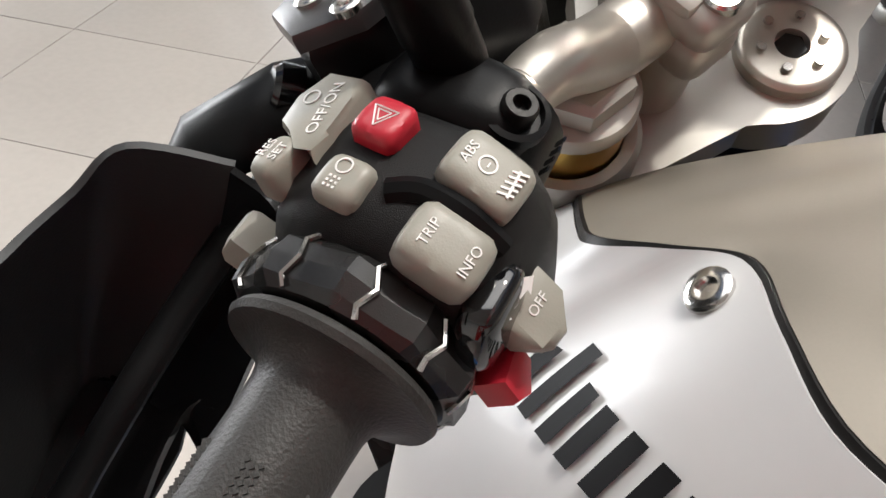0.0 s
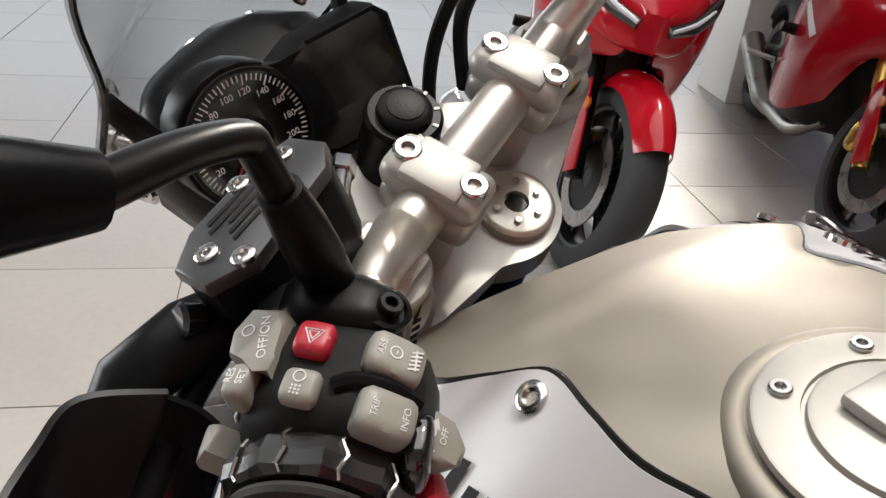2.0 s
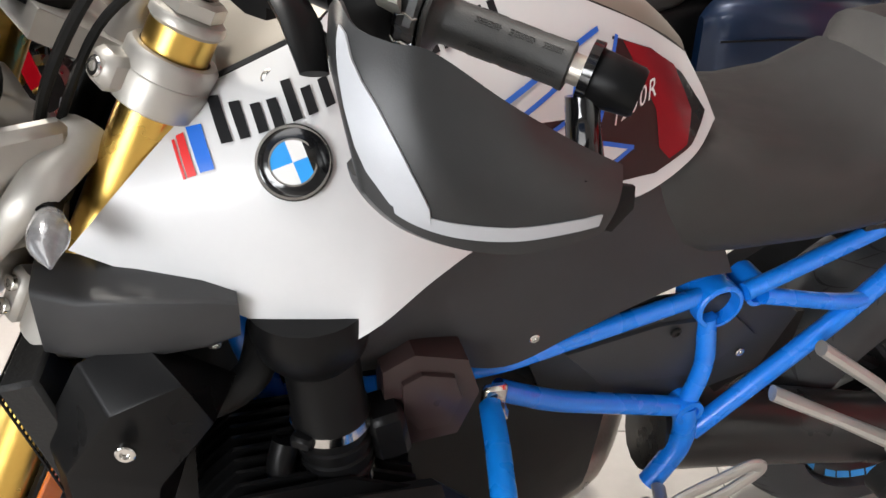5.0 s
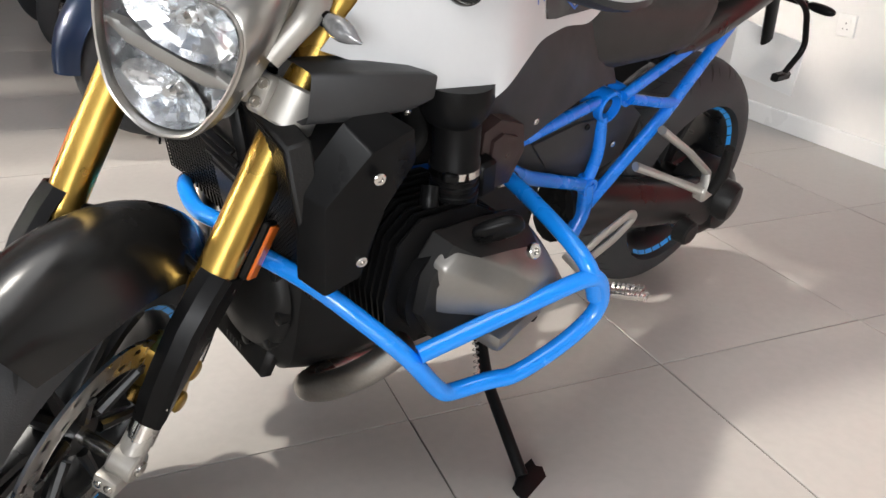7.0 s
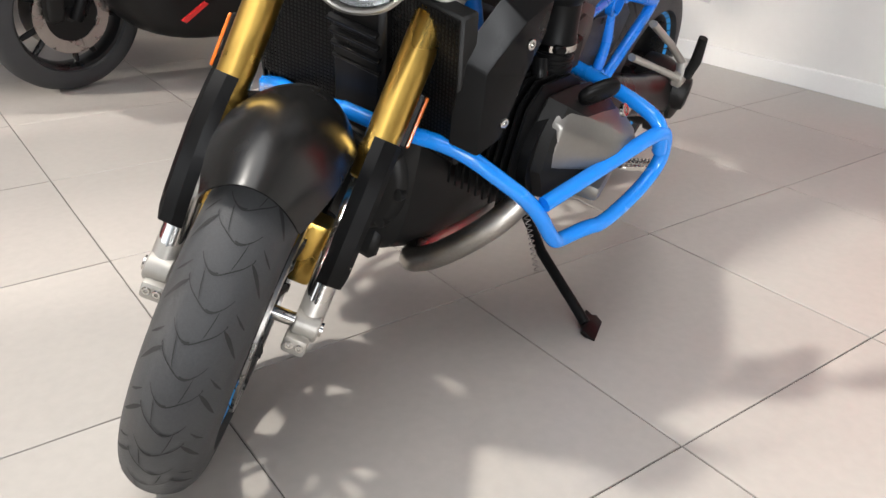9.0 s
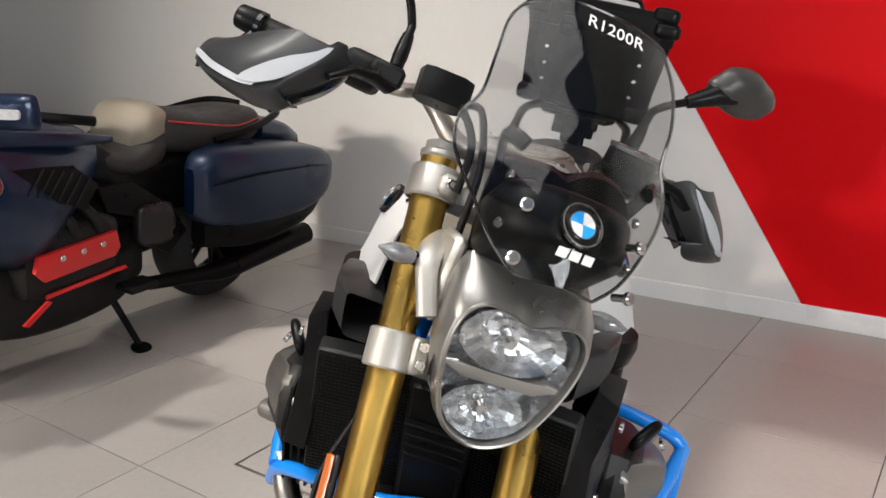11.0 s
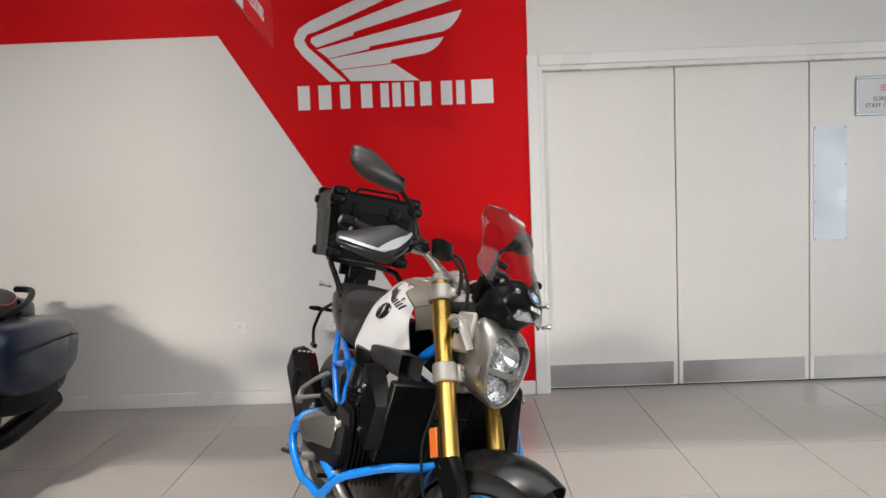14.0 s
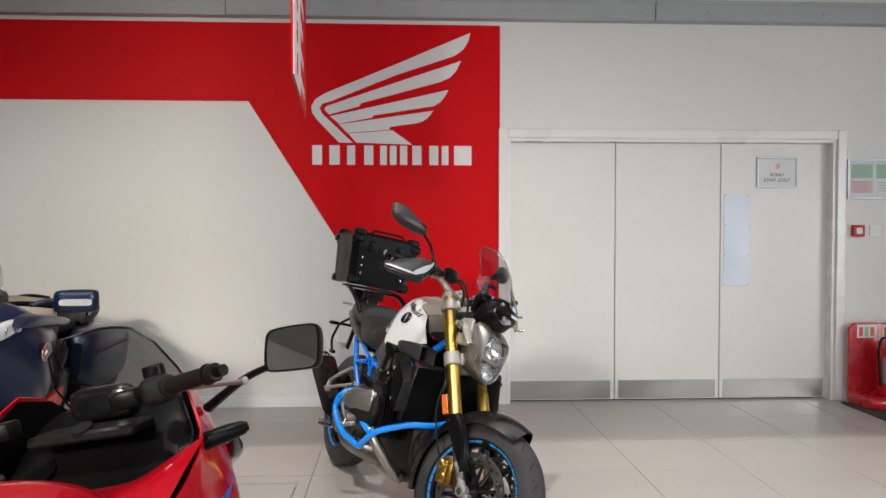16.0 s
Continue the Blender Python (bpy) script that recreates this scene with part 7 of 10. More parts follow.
for side, f in ((1, Vector), (-1, flip)):
    dx = 0.0 if side > 0 else 0.03
    bm = bmesh.new()
    cyl(bm, f((0.08 + dx, 0.12, 0.515)), f((0.08 + dx, 0.30, 0.515)), 0.088, n=28)
    barrel = part("cylinder", bm, M_BLACK, bike, "black finned cylinder")
    for i in range(9):
        yy = 0.165 + 0.0145 * i
        out = [(x + dx, z) for x, z in ((0.185, 0.60), (0.19, 0.50), (0.165, 0.405), (0.0, 0.40), (-0.03, 0.47), (-0.02, 0.60), (0.05, 0.635), (0.15, 0.635))]
        bm = bmesh.new()
        slab(bm, out[::-1], place(f((0, yy, 0)), V(1, 0, 0), V(0, 0, 1)), 0.0045)
        part("fin", bm, M_BLACK, barrel)
    # head with its cover
    bm = bmesh.new()
    loops = []
    for yy, x1, x0, z1, z0 in ((0.270, 0.150, -0.080, 0.605, 0.430), (0.285, 0.155, -0.085, 0.612, 0.425), (0.318, 0.146, -0.085, 0.606, 0.428), (0.345, 0.110, -0.080, 0.590, 0.436), (0.372, 0.070, -0.075, 0.560, 0.445), (0.378, 0.055, -0.06, 0.545, 0.455)):
        zc, xc = (z0 + z1) / 2, (x0 + x1) / 2
        out = ((x1, zc + 0.2 * (z1 - z0)), (x1, zc - 0.15 * (z1 - z0)), (x1 - 0.045, z0), (x0 + 0.05, z0), (x0, zc - 0.2 * (z1 - z0)), (x0, zc + 0.22 * (z1 - z0)), (x0 + 0.045, z1 - 0.006), (xc, z1), (x1 - 0.03, z1))
        loops.append([f((x + dx, yy, z)) for x, z in out])
    rings(bm, loops)
    hd = part("cylinder_head", bm, M_ENGINE, bike, "dark grey cylinder head", sharp=30)
    bm = bmesh.new()
    loops = []
    # domed cover: bevelled front facet, long sloping outer face
    for yy, x1, x0, z1, z0, c in ((0.308, 0.138, -0.062, 0.600, 0.488, 0.018), (0.326, 0.133, -0.068, 0.597, 0.486, 0.022), (0.350, 0.104, -0.070, 0.589, 0.488, 0.026), (0.372, 0.074, -0.072, 0.578, 0.490, 0.026), (0.388, 0.052, -0.070, 0.566, 0.493, 0.024), (0.396, 0.030, -0.060, 0.556, 0.500, 0.02), (0.399, 0.010, -0.045, 0.546, 0.510, 0.012)):
        out = ((x1, z1 - c), (x1 + 0.004, (z0 + z1) / 2), (x1 + 0.002, z0 + c * 0.6), (x1 - c, z0), (x0 + c, z0 + 0.012), (x0, z0 + 0.012 + c), (x0, z1 - c - 0.012), (x0 + c, z1 - 0.010), ((x0 + x1) / 2, z1 - 0.002), (x1 - c, z1))
        loops.append([f((x + dx, yy, z)) for x, z in out])
    rings(bm, loops)
    bmesh.ops.recalc_face_normals(bm, faces=bm.faces)
    bmesh.ops.bevel(bm, geom=[e for e in bm.edges if e.calc_face_angle(0) > 0.35], offset=0.004, segments=2, affect="EDGES", profile=0.55)
    hc = part("valve_cover", bm, M_HEADC, hd, "satin magnesium-grey valve cover", sharp=40)
    for p in ((0.008, 0.372, 0.598), (0.101, 0.306, 0.594)):
        screw("head_bolt", f((p[0] + dx, p[1], p[2])), (0, side, 0.5), 0.012, 0.008, M_CHROME, hd)
    bm = bmesh.new()
    soft_block(bm, (0, 0, 0), (0.075, 0.022, 0.042), k=3)
    bmesh.ops.transform(bm, verts=bm.verts, matrix=Matrix.Translation(f((0.053 + dx, 0.338, 0.628))) @ Euler((radians(-25 * side), radians(28), radians(-40 * side))).to_matrix().to_4x4())
    part("plug_cover", bm, M_BLACK, hd, "black spark plug cover")
    bm = bmesh.new()
    box(bm, f((0.0 + dx, 0.362, 0.462)), (0.13, 0.05, 0.034), (0, 6, 12 * side), bev=0.012, seg=2)
    part("lower_cover", bm, M_HEADC, hd)
    # exhaust header
    bm = bmesh.new()
    pts = [f(p) for p in ((0.15, 0.30, 0.43), (0.185, 0.27, 0.37), (0.205, 0.20, 0.285), (0.20, 0.145, 0.243), (0.12, 0.13, 0.236), (0.0, 0.125, 0.225), (-0.15, 0.10, 0.21), (-0.25, 0.04, 0.20))]
    tube(bm, spline(pts, 7), 0.0235, 18)
    part("exhaust_header", bm, M_EXH, bike, "heat-tinted stainless exhaust header")
# silencer on the right
bm = bmesh.new()
tube(bm, spline([V(-0.25, YM + 0.03, 0.20), V(-0.40, YM - 0.03, 0.21), V(-0.52, YM - 0.14, 0.24), V(-0.62, YM - 0.16, 0.30), V(-0.70, YM - 0.175, 0.345)], 7), [0.045, 0.05, 0.038, 0.03, 0.028], 18)
part("exhaust_pipe", bm, M_EXH, bike, "stainless exhaust collector pipe")
bm = bmesh.new()
p0, p1 = V(-0.70, YM - 0.175, 0.345), V(-1.115, YM - 0.195, 0.585)
d = (p1 - p0)
x_, y_, z_ = basis(d)
loops = []
for s, r in ((0, 0.035), (0.06, 0.05), (0.16, 0.058), (0.85, 0.062), (0.93, 0.06), (1.0, 0.045)):
    loops.append([p0 + d * s + (x_ * math.copysign(abs(math.cos(a)) ** 0.7, math.cos(a)) + y_ * 1.25 * math.copysign(abs(math.sin(a)) ** 0.7, math.sin(a))) * r for a in (2 * math.pi * k / 6 + math.pi / 6 for k in range(6))])
rings(bm, loops)
mf = part("silencer", bm, M_BLACK, bike, "six-sided black sports silencer", sharp=20)
bm = bmesh.new()
for k in range(4):
    box(bm, p0 + d * (0.86 + 0.0 * k) + x_ * 0.0 + y_ * 0.076 + x_ * (-0.03 + 0.02 * k), (0.012, 0.012, 0.004), (0, -30, 0))
part("silencer_mark", bm, M_PRINT_W, mf)

# ---- frame, all blue tubes ----
def pipe(name, pts, r, mat, label="", corner=0.03, n=14):
    bm = bmesh.new()
    tube(bm, bent([Vector(p) for p in pts], corner), r, n)
    return part(name, bm, mat, bike, label)


for side, f in ((1, Vector), (-1, flip)):
    F_ = lambda *ps: [f(p) for p in ps]
    bm = bmesh.new()
    lathe(bm, f((-0.432, 0.10, 0.655)), (0, side, 0), [(0, 0.032), (0.05, 0.032), (0.052, 0.030), (0.052, 0.0255), (0.012, 0.025), (0.012, 0.0)], 32, cap=False)
    part("frame_boss", bm, M_BLUE, bike, "open blue frame boss")
    bm = bmesh.new()
    lathe(bm, f((-0.485, 0.105, 0.668)), (0, side, 0), [(0, 0.019), (0.045, 0.019), (0.045, 0.013), (0.01, 0.012), (0.01, 0.0)], 24, cap=False)
    part("frame_boss", bm, M_BLUE, bike, "open blue frame boss")
    pipe("frame_tube", F_((0.13, 0.12, 0.60), (-0.02, 0.15, 0.615), (-0.145, 0.165, 0.635), (-0.41, 0.135, 0.665)), 0.0115, M_BLUE, "blue trellis frame tube")
    pipe("frame_tube", F_((-0.145, 0.165, 0.595), (-0.22, 0.16, 0.555), (-0.43, 0.15, 0.487)), 0.0135, M_BLUE, "blue trellis frame tube")
    pipe("frame_tube", F_((-0.425, 0.14, 0.635), (-0.44, 0.15, 0.560), (-0.43, 0.15, 0.487)), 0.0125, M_BLUE, "blue trellis frame tube")
    pipe("frame_tube", F_((-0.43, 0.15, 0.49), (-0.44, 0.16, 0.43), (-0.40, 0.165, 0.36)), 0.016, M_BLUE, "blue trellis frame tube")
    bm = bmesh.new()
    lathe(bm, f((-0.43, 0.12, 0.487)), (0, side, 0), [(0, 0.020), (0.045, 0.020), (0.045, 0.013), (0.02, 0.012), (0.02, 0.0)], 24, cap=False)
    part("frame_boss", bm, M_BLUE, bike, "open blue frame boss")
    # rear subframe
    pipe("subframe_tube", F_((-0.46, 0.15, 0.675), (-0.65, 0.135, 0.735), (-0.86, 0.115, 0.80)), 0.0115, M_BLUE, "blue rear subframe tube")
    pipe("subframe_tube", F_((-0.45, 0.155, 0.44), (-0.62, 0.16, 0.62), (-0.86, 0.115, 0.79), (-1.02, 0.10, 0.86)), 0.0135, M_BLUE, "blue rear subframe tube")
    pipe("subframe_tube", F_((-0.49, 0.15, 0.665), (-0.60, 0.16, 0.645), (-0.645, 0.158, 0.64)), 0.011, M_BLUE, "blue rear subframe tube")
    pipe("subframe_tube", F_((0.12, 0.115, 0.78), (0.0, 0.10, 0.86), (-0.15, 0.10, 0.80)), 0.013, M_BLUE, "blue main frame tube")
    pipe("frame_tube", F_((0.20, 0.045, 0.86), (0.16, 0.09, 0.80), (0.12, 0.12, 0.66), (0.10, 0.13, 0.60)), 0.016, M_BLUE, "blue main frame tube")
    # dark cover behind the trellis
    bm = bmesh.new()
    slab(bm, [(-0.17, 0.59), (-0.20, 0.565), (-0.40, 0.50), (-0.415, 0.60), (-0.385, 0.65), (-0.20, 0.615)][::(1 if side < 0 else -1)], place(f((0, 0.128, 0)), V(1, 0, 0), V(0, 0, 1)), 0.012, 0.004)
    bmesh.ops.recalc_face_normals(bm, faces=bm.faces)
    fp = part("frame_cover", bm, M_BLACK, bike, "black cover inside the trellis frame")
    screw("screw", f((-0.382, 0.145, 0.621)), (0, side, 0), 0.007, 0.004, M_ENGINE, fp)
    bm = bmesh.new()
    slab(bm, [(-0.46, 0.62), (-0.60, 0.60), (-0.60, 0.54), (-0.50, 0.47), (-0.455, 0.52)][::(1 if side < 0 else -1)], place(f((0, 0.122, 0)), V(1, 0, 0), V(0, 0, 1)), 0.012, 0.004)
    bmesh.ops.recalc_face_normals(bm, faces=bm.faces)
    part("frame_cover", bm, M_BLACK, bike, "black cover inside the trellis frame")
    # passenger peg bracket and rider peg
    bm = bmesh.new()
    tube(bm, F_((-0.560, 0.200, 0.610), (-0.64, 0.232, 0.562), (-0.700, 0.258, 0.515), (-0.690, 0.272, 0.480)), [0.013, 0.012, 0.013, 0.014], 10, flat=0.7)
    tube(bm, F_((-0.525, 0.190, 0.530), (-0.61, 0.232, 0.503), (-0.690, 0.272, 0.476)), [0.013, 0.011, 0.014], 10, flat=0.7)
    box(bm, f((-0.695, 0.268, 0.476)), (0.04, 0.03, 0.036), (0, 20, 0), bev=0.006)
    pb = part("passenger_bracket", bm, M_CASTW, bike, "silver cast passenger peg bracket")
    bm = bmesh.new()
    tube(bm, F_((-0.692, 0.286, 0.484), (-0.700, 0.292, 0.53), (-0.685, 0.292, 0.590)), [0.013, 0.016, 0.013], 12, flat=0.8)
    part("passenger_peg", bm, M_RUBBER, pb, "folded black rubber passenger peg")
    bm = bmesh.new()
    tube(bm, bent(F_((-0.40, 0.185, 0.375), (-0.372, 0.236, 0.398), (-0.395, 0.236, 0.418), (-0.495, 0.233, 0.452), (-0.515, 0.233, 0.436), (-0.46, 0.236, 0.402), (-0.385, 0.236, 0.372), (-0.375, 0.25, 0.345)), 0.02), 0.010, 10, flat=0.6)
    hp = part("heel_plate", bm, M_CASTW, bike, "silver cast heel plate")
    bm = bmesh.new()
    out = rounded(0.10, 0.034, 0.014)
    slab(bm, out[::side], place(f((-0.415, 0.320, 0.332)), V(-0.75, side * 0.55, 0.0), V(-0.55, -side * 0.75, 0)), 0.010, 0.002)
    bmesh.ops.recalc_face_normals(bm, faces=bm.faces)
    for i in range(9):
        for j in (-1, 1):
            q = place(f((-0.415, 0.320, 0.332)), V(-0.75, side * 0.55, 0.0), V(-0.55, -side * 0.75, 0)) @ V(-0.042 + 0.0105 * i, j * 0.0135, 0.012 if side > 0 else -0.012)
            box(bm, q, (0.005, 0.005, 0.008))
    part("foot_peg", bm, M_CHROME, hp, "toothed bright metal foot peg")
    bm = bmesh.new()
    cyl(bm, f((-0.378, 0.28, 0.335)), f((-0.375, 0.19, 0.36)), 0.011, n=12)
    part("peg_mount", bm, M_CASTW, hp)
    bm = bmesh.new()
    tube(bm, bent(F_((-0.35, 0.19, 0.33), (-0.30, 0.22, 0.30), (-0.22, 0.225, 0.305)), 0.02), 0.006, 8)
    cyl(bm, f((-0.222, 0.215, 0.305)), f((-0.222, 0.262, 0.305)), 0.009, n=14)
    part("foot_lever", bm, M_BLACK, bike, "black foot lever with a rubber end")

# ---- crash bars ----
for side, f in ((1, Vector), (-1, lambda p: flip(p) + V(0, 0.045, -0.030) * min(1.0, abs(p[1] - YM) / 0.2))):
    F_ = lambda *ps: [f(p) for p in ps]
    bm = bmesh.new()
    tube(bm, bent(F_((0.30, YM, 0.516), (0.305, 0.10, 0.524 if side > 0 else 0.512), (0.275, 0.225, 0.532 if side > 0 else 0.518), (0.188, 0.343, 0.455), (0.132, 0.372, 0.378), (0.105, 0.375, 0.372), (0.055, 0.398, 0.392), (0.020, 0.412, 0.392), (-0.070, 0.430, 0.440), (-0.125, 0.436, 0.490), (-0.10, 0.432, 0.552), (-0.07, 0.425, 0.560), (0.175, 0.352, 0.458 if side > 0 else 0.446)), 0.045, 6), 0.0138, 18)
    cb = part("crash_bar", bm, M_BLUE_BAR, bike, "bright blue tubular engine crash bar")
    bm = bmesh.new()
    tube(bm, bent(F_((-0.105, 0.43, 0.515), (-0.075, 0.425, 0.575), (-0.085, 0.36, 0.590), (-0.115, 0.25, 0.592), (-0.13, 0.185, 0.592)), 0.05, 6), 0.0138, 18)
    part("crash_bar_stay", bm, M_BLUE_BAR, bike, "bright blue crash bar stay")
    bm = bmesh.new()
    box(bm, f((-0.135, 0.178, 0.592)), (0.03, 0.012, 0.05), bev=0.004)
    lathe(bm, f((-0.135, 0.184, 0.592)), (0, side, 0), [(0, 0.012), (0.012, 0.012), (0.022, 0.007)], 6)
    part("bar_bolt", bm, M_CHROME, bike)

# ---- swing arm, final drive ----
bm = bmesh.new()
tube(bm, spline([V(-0.42, 0.10, 0.40), V(-0.60, 0.125, 0.385), V(-0.78, 0.15, 0.362), V(-0.92, 0.165, 0.342)], 6), [0.06, 0.055, 0.05, 0.06], 16, flat=1.15)
part("swing_arm", bm, M_DARKG, bike, "dark single-sided shaft-drive swing arm")
bm = bmesh.new()
lathe(bm, (-0.955, 0.10, 0.338), (0, 1, 0), [(0, 0.10), (0.05, 0.105), (0.09, 0.09), (0.11, 0.062), (0.125, 0.055), (0.128, 0.045)], 32)
lathe(bm, (-0.935, 0.205, 0.368), (-0.2, 1, 0), [(0, 0.052), (0.03, 0.050), (0.042, 0.044), (0.046, 0.03)], 24)
lathe(bm, (-0.795, 0.205, 0.316), (0, 1, 0), [(0, 0.032), (0.03, 0.030), (0.035, 0.024)], 20)
part("final_drive", bm, M_ENGINE, bike, "dark grey final drive housing")

# ---- seat, tail, rack ----
def cross(x, w, zt, zb, k=0.6, n=24, cy=YM):
    return [V(x, cy + w * math.copysign(abs(math.cos(a)) ** k, math.cos(a)), (zt + zb) / 2 + (zt - zb) / 2 * math.copysign(abs(math.sin(a)) ** k, math.sin(a))) for a in (2 * math.pi * i / n for i in range(n))]


bm = bmesh.new()
rings(bm, [cross(*a) for a in ((-0.27, 0.10, 0.83, 0.76), (-0.30, 0.128, 0.872, 0.725), (-0.35, 0.138, 0.885, 0.712), (-0.43, 0.148, 0.865, 0.715), (-0.53, 0.155, 0.855, 0.725), (-0.62, 0.155, 0.868, 0.735), (-0.68, 0.145, 0.905, 0.76), (-0.70, 0.12, 0.90, 0.80))])
part("rider_seat", bm, M_SEAT, bike, "black grained vinyl rider seat")
bm = bmesh.new()
rings(bm, [cross(*a) for a in ((-0.675, 0.10, 0.91, 0.83), (-0.70, 0.130, 0.945, 0.815), (-0.80, 0.135, 0.955, 0.82), (-0.92, 0.125, 0.955, 0.835), (-1.02, 0.105, 0.95, 0.86), (-1.06, 0.08, 0.935, 0.88))])
part("pillion_seat", bm, M_SEAT, bike, "black grained vinyl pillion seat")
bm = bmesh.new()
rings(bm, [cross(*a) for a in ((-0.62, 0.13, 0.76, 0.70), (-0.75, 0.14, 0.83, 0.735), (-0.95, 0.125, 0.875, 0.80), (-1.10, 0.095, 0.905, 0.85), (-1.17, 0.06, 0.905, 0.87))])
part("tail_fairing", bm, M_DARKG, bike, "dark graphite tail fairing")
for side, f in ((1, Vector), (-1, flip)):
    bm = bmesh.new()
    tube(bm, bent([f(p) for p in ((-0.78, 0.14, 0.90), (-0.86, 0.165, 0.98), (-0.99, 0.165, 1.025), (-1.20, 0.12, 1.035))], 0.05), 0.0125, 14)
    part("grab_rail", bm, M_BLACK, bike, "black tubular grab rail")
    bm = bmesh.new()
    tube(bm, bent([f(p) for p in ((-1.02, 0.10, 0.86), (-1.14, 0.14, 0.80), (-1.20, 0.15, 0.70), (-1.14, 0.15, 0.64))], 0.03), 0.0075, 10)
    box(bm, f((-1.13, 0.15, 0.635)), (0.07, 0.02, 0.02), bev=0.004)
    part("pannier_rail", bm, M_BLACK, bike, "black pannier holder rail")
    bm = bmesh.new()
    cyl(bm, f((-0.86, 0.175, 0.93)), f((-0.86, 0.225, 0.935)), 0.006, n=10)
    lathe(bm, f((-0.86, 0.22, 0.935)), (0, side, 0.1), [(0, 0.011), (0.008, 0.011)], 12)
    part("luggage_hook", bm, M_CHROME, bike)
    # rear turn signals on stalks
    bm = bmesh.new()
    tube(bm, [f((-1.17, 0.04, 0.80)), f((-1.18, 0.12, 0.80))], 0.008, 8)
    soft_block(bm, f((-1.185, 0.155, 0.80)), (0.03, 0.07, 0.022), k=2.6)
    part("turn_signal", bm, M_BLACK, bike, "small rear turn signal")
bm = bmesh.new()
slab(bm, [(-0.92, -0.09), (-0.92, 0.09), (-1.02, 0.11), (-1.30, 0.11), (-1.32, 0.06), (-1.32, -0.06), (-1.30, -0.11), (-1.02, -0.11)], Matrix.Translation((0, YM, 1.030)), 0.014, 0.004)
for sx in (-1.0, -1.2):
    box(bm, (sx, YM, 1.0), (0.03, 0.12, 0.05), bev=0.004)
    box(bm, (sx + 0.01, YM, 0.955), (0.026, 0.06, 0.09), bev=0.004)
part("rack_plate", bm, M_BLACK, bike, "black rear luggage rack")
bm = bmesh.new()
tube(bm, bent([V(-1.10, YM, 0.87), V(-1.22, YM, 0.80), V(-1.29, YM, 0.66)], 0.04), [0.04, 0.035, 0.025], 12, flat=0.4, up=(0, 1, 0))
part("plate_hanger", bm, M_BLACK, bike, "black number plate hanger")
bm = bmesh.new()
box(bm, (-1.325, YM, 0.61), (0.006, 0.20, 0.16), (0, 18, 0), bev=0.002)
npl = part("number_plate", bm, M_PAPER, bike, "white number plate with plain bars")
bm = bmesh.new()
for i in range(3):
    for r in range(2):
        box(bm, (-1.3285 - 0.02 * (0.5 - r) * 0 + (0.018 if r else -0.006) * -0.3, YM - 0.055 + 0.055 * i, 0.645 - 0.065 * r), (0.002, 0.035, 0.045), (0, 18, 0))
part("plate_bar", bm, M_PRINT_K, npl)

# ---- side stand ----
bm = bmesh.new()
tube(bm, [V(-0.165, 0.185, 0.245), V(-0.125, 0.27, 0.19), V(-0.085, 0.425, 0.112)], [0.013, 0.0115, 0.0115], 12)
box(bm, (-0.175, 0.165, 0.26), (0.06, 0.05, 0.06), (0, 0, 0), bev=0.01)
sst = part("side_stand", bm, M_BLACK, bike, "black steel side stand, folded out")
bm = bmesh.new()
slab(bm, [(-0.045, -0.012), (0.035, -0.022), (0.05, -0.006), (0.038, 0.004), (0.05, 0.018), (0.02, 0.024), (-0.03, 0.018)], Matrix.Translation((-0.090, 0.437, 0.099)) @ Euler((radians(12.4), 0, radians(200))).to_matrix().to_4x4(), 0.010, 0.002)
part("stand_foot", bm, M_BLACK, sst)
bm = bmesh.new()
a_, b_ = V(-0.14, 0.19, 0.275), V(-0.095, 0.285, 0.16)
sp = []
for k in range(120):
    f = k / 119
    x_, y_, z_ = basis(b_ - a_)
    t = 2 * math.pi * 14 * f
    sp.append(a_.lerp(b_, f) + (x_ * math.cos(t) + y_ * math.sin(t)) * 0.0055)
tube(bm, sp, 0.0013, 5)
part("stand_spring", bm, M_STEEL, sst, "steel coil spring")

# ---- top case, standing on the rack ----
CASE = BIKE @ pose(-1.140, 0.018, 1.052)
case = root("top_case", CASE, "large black riveted aluminium motorcycle top case, closed", "top case")
cw, cl, ch = 0.40, 0.375, 0.215


def case_ring(s, z, sx=1.0, c=0.035):
    a, b = cl / 2 * s * sx, cw / 2 * s
    return [V(x, y, z) for x, y in ((a, b - c), (a - c, b), (-a + c, b), (-a, b - c), (-a, -b + c), (-a + c, -b), (a - c, -b), (a, -b + c))]


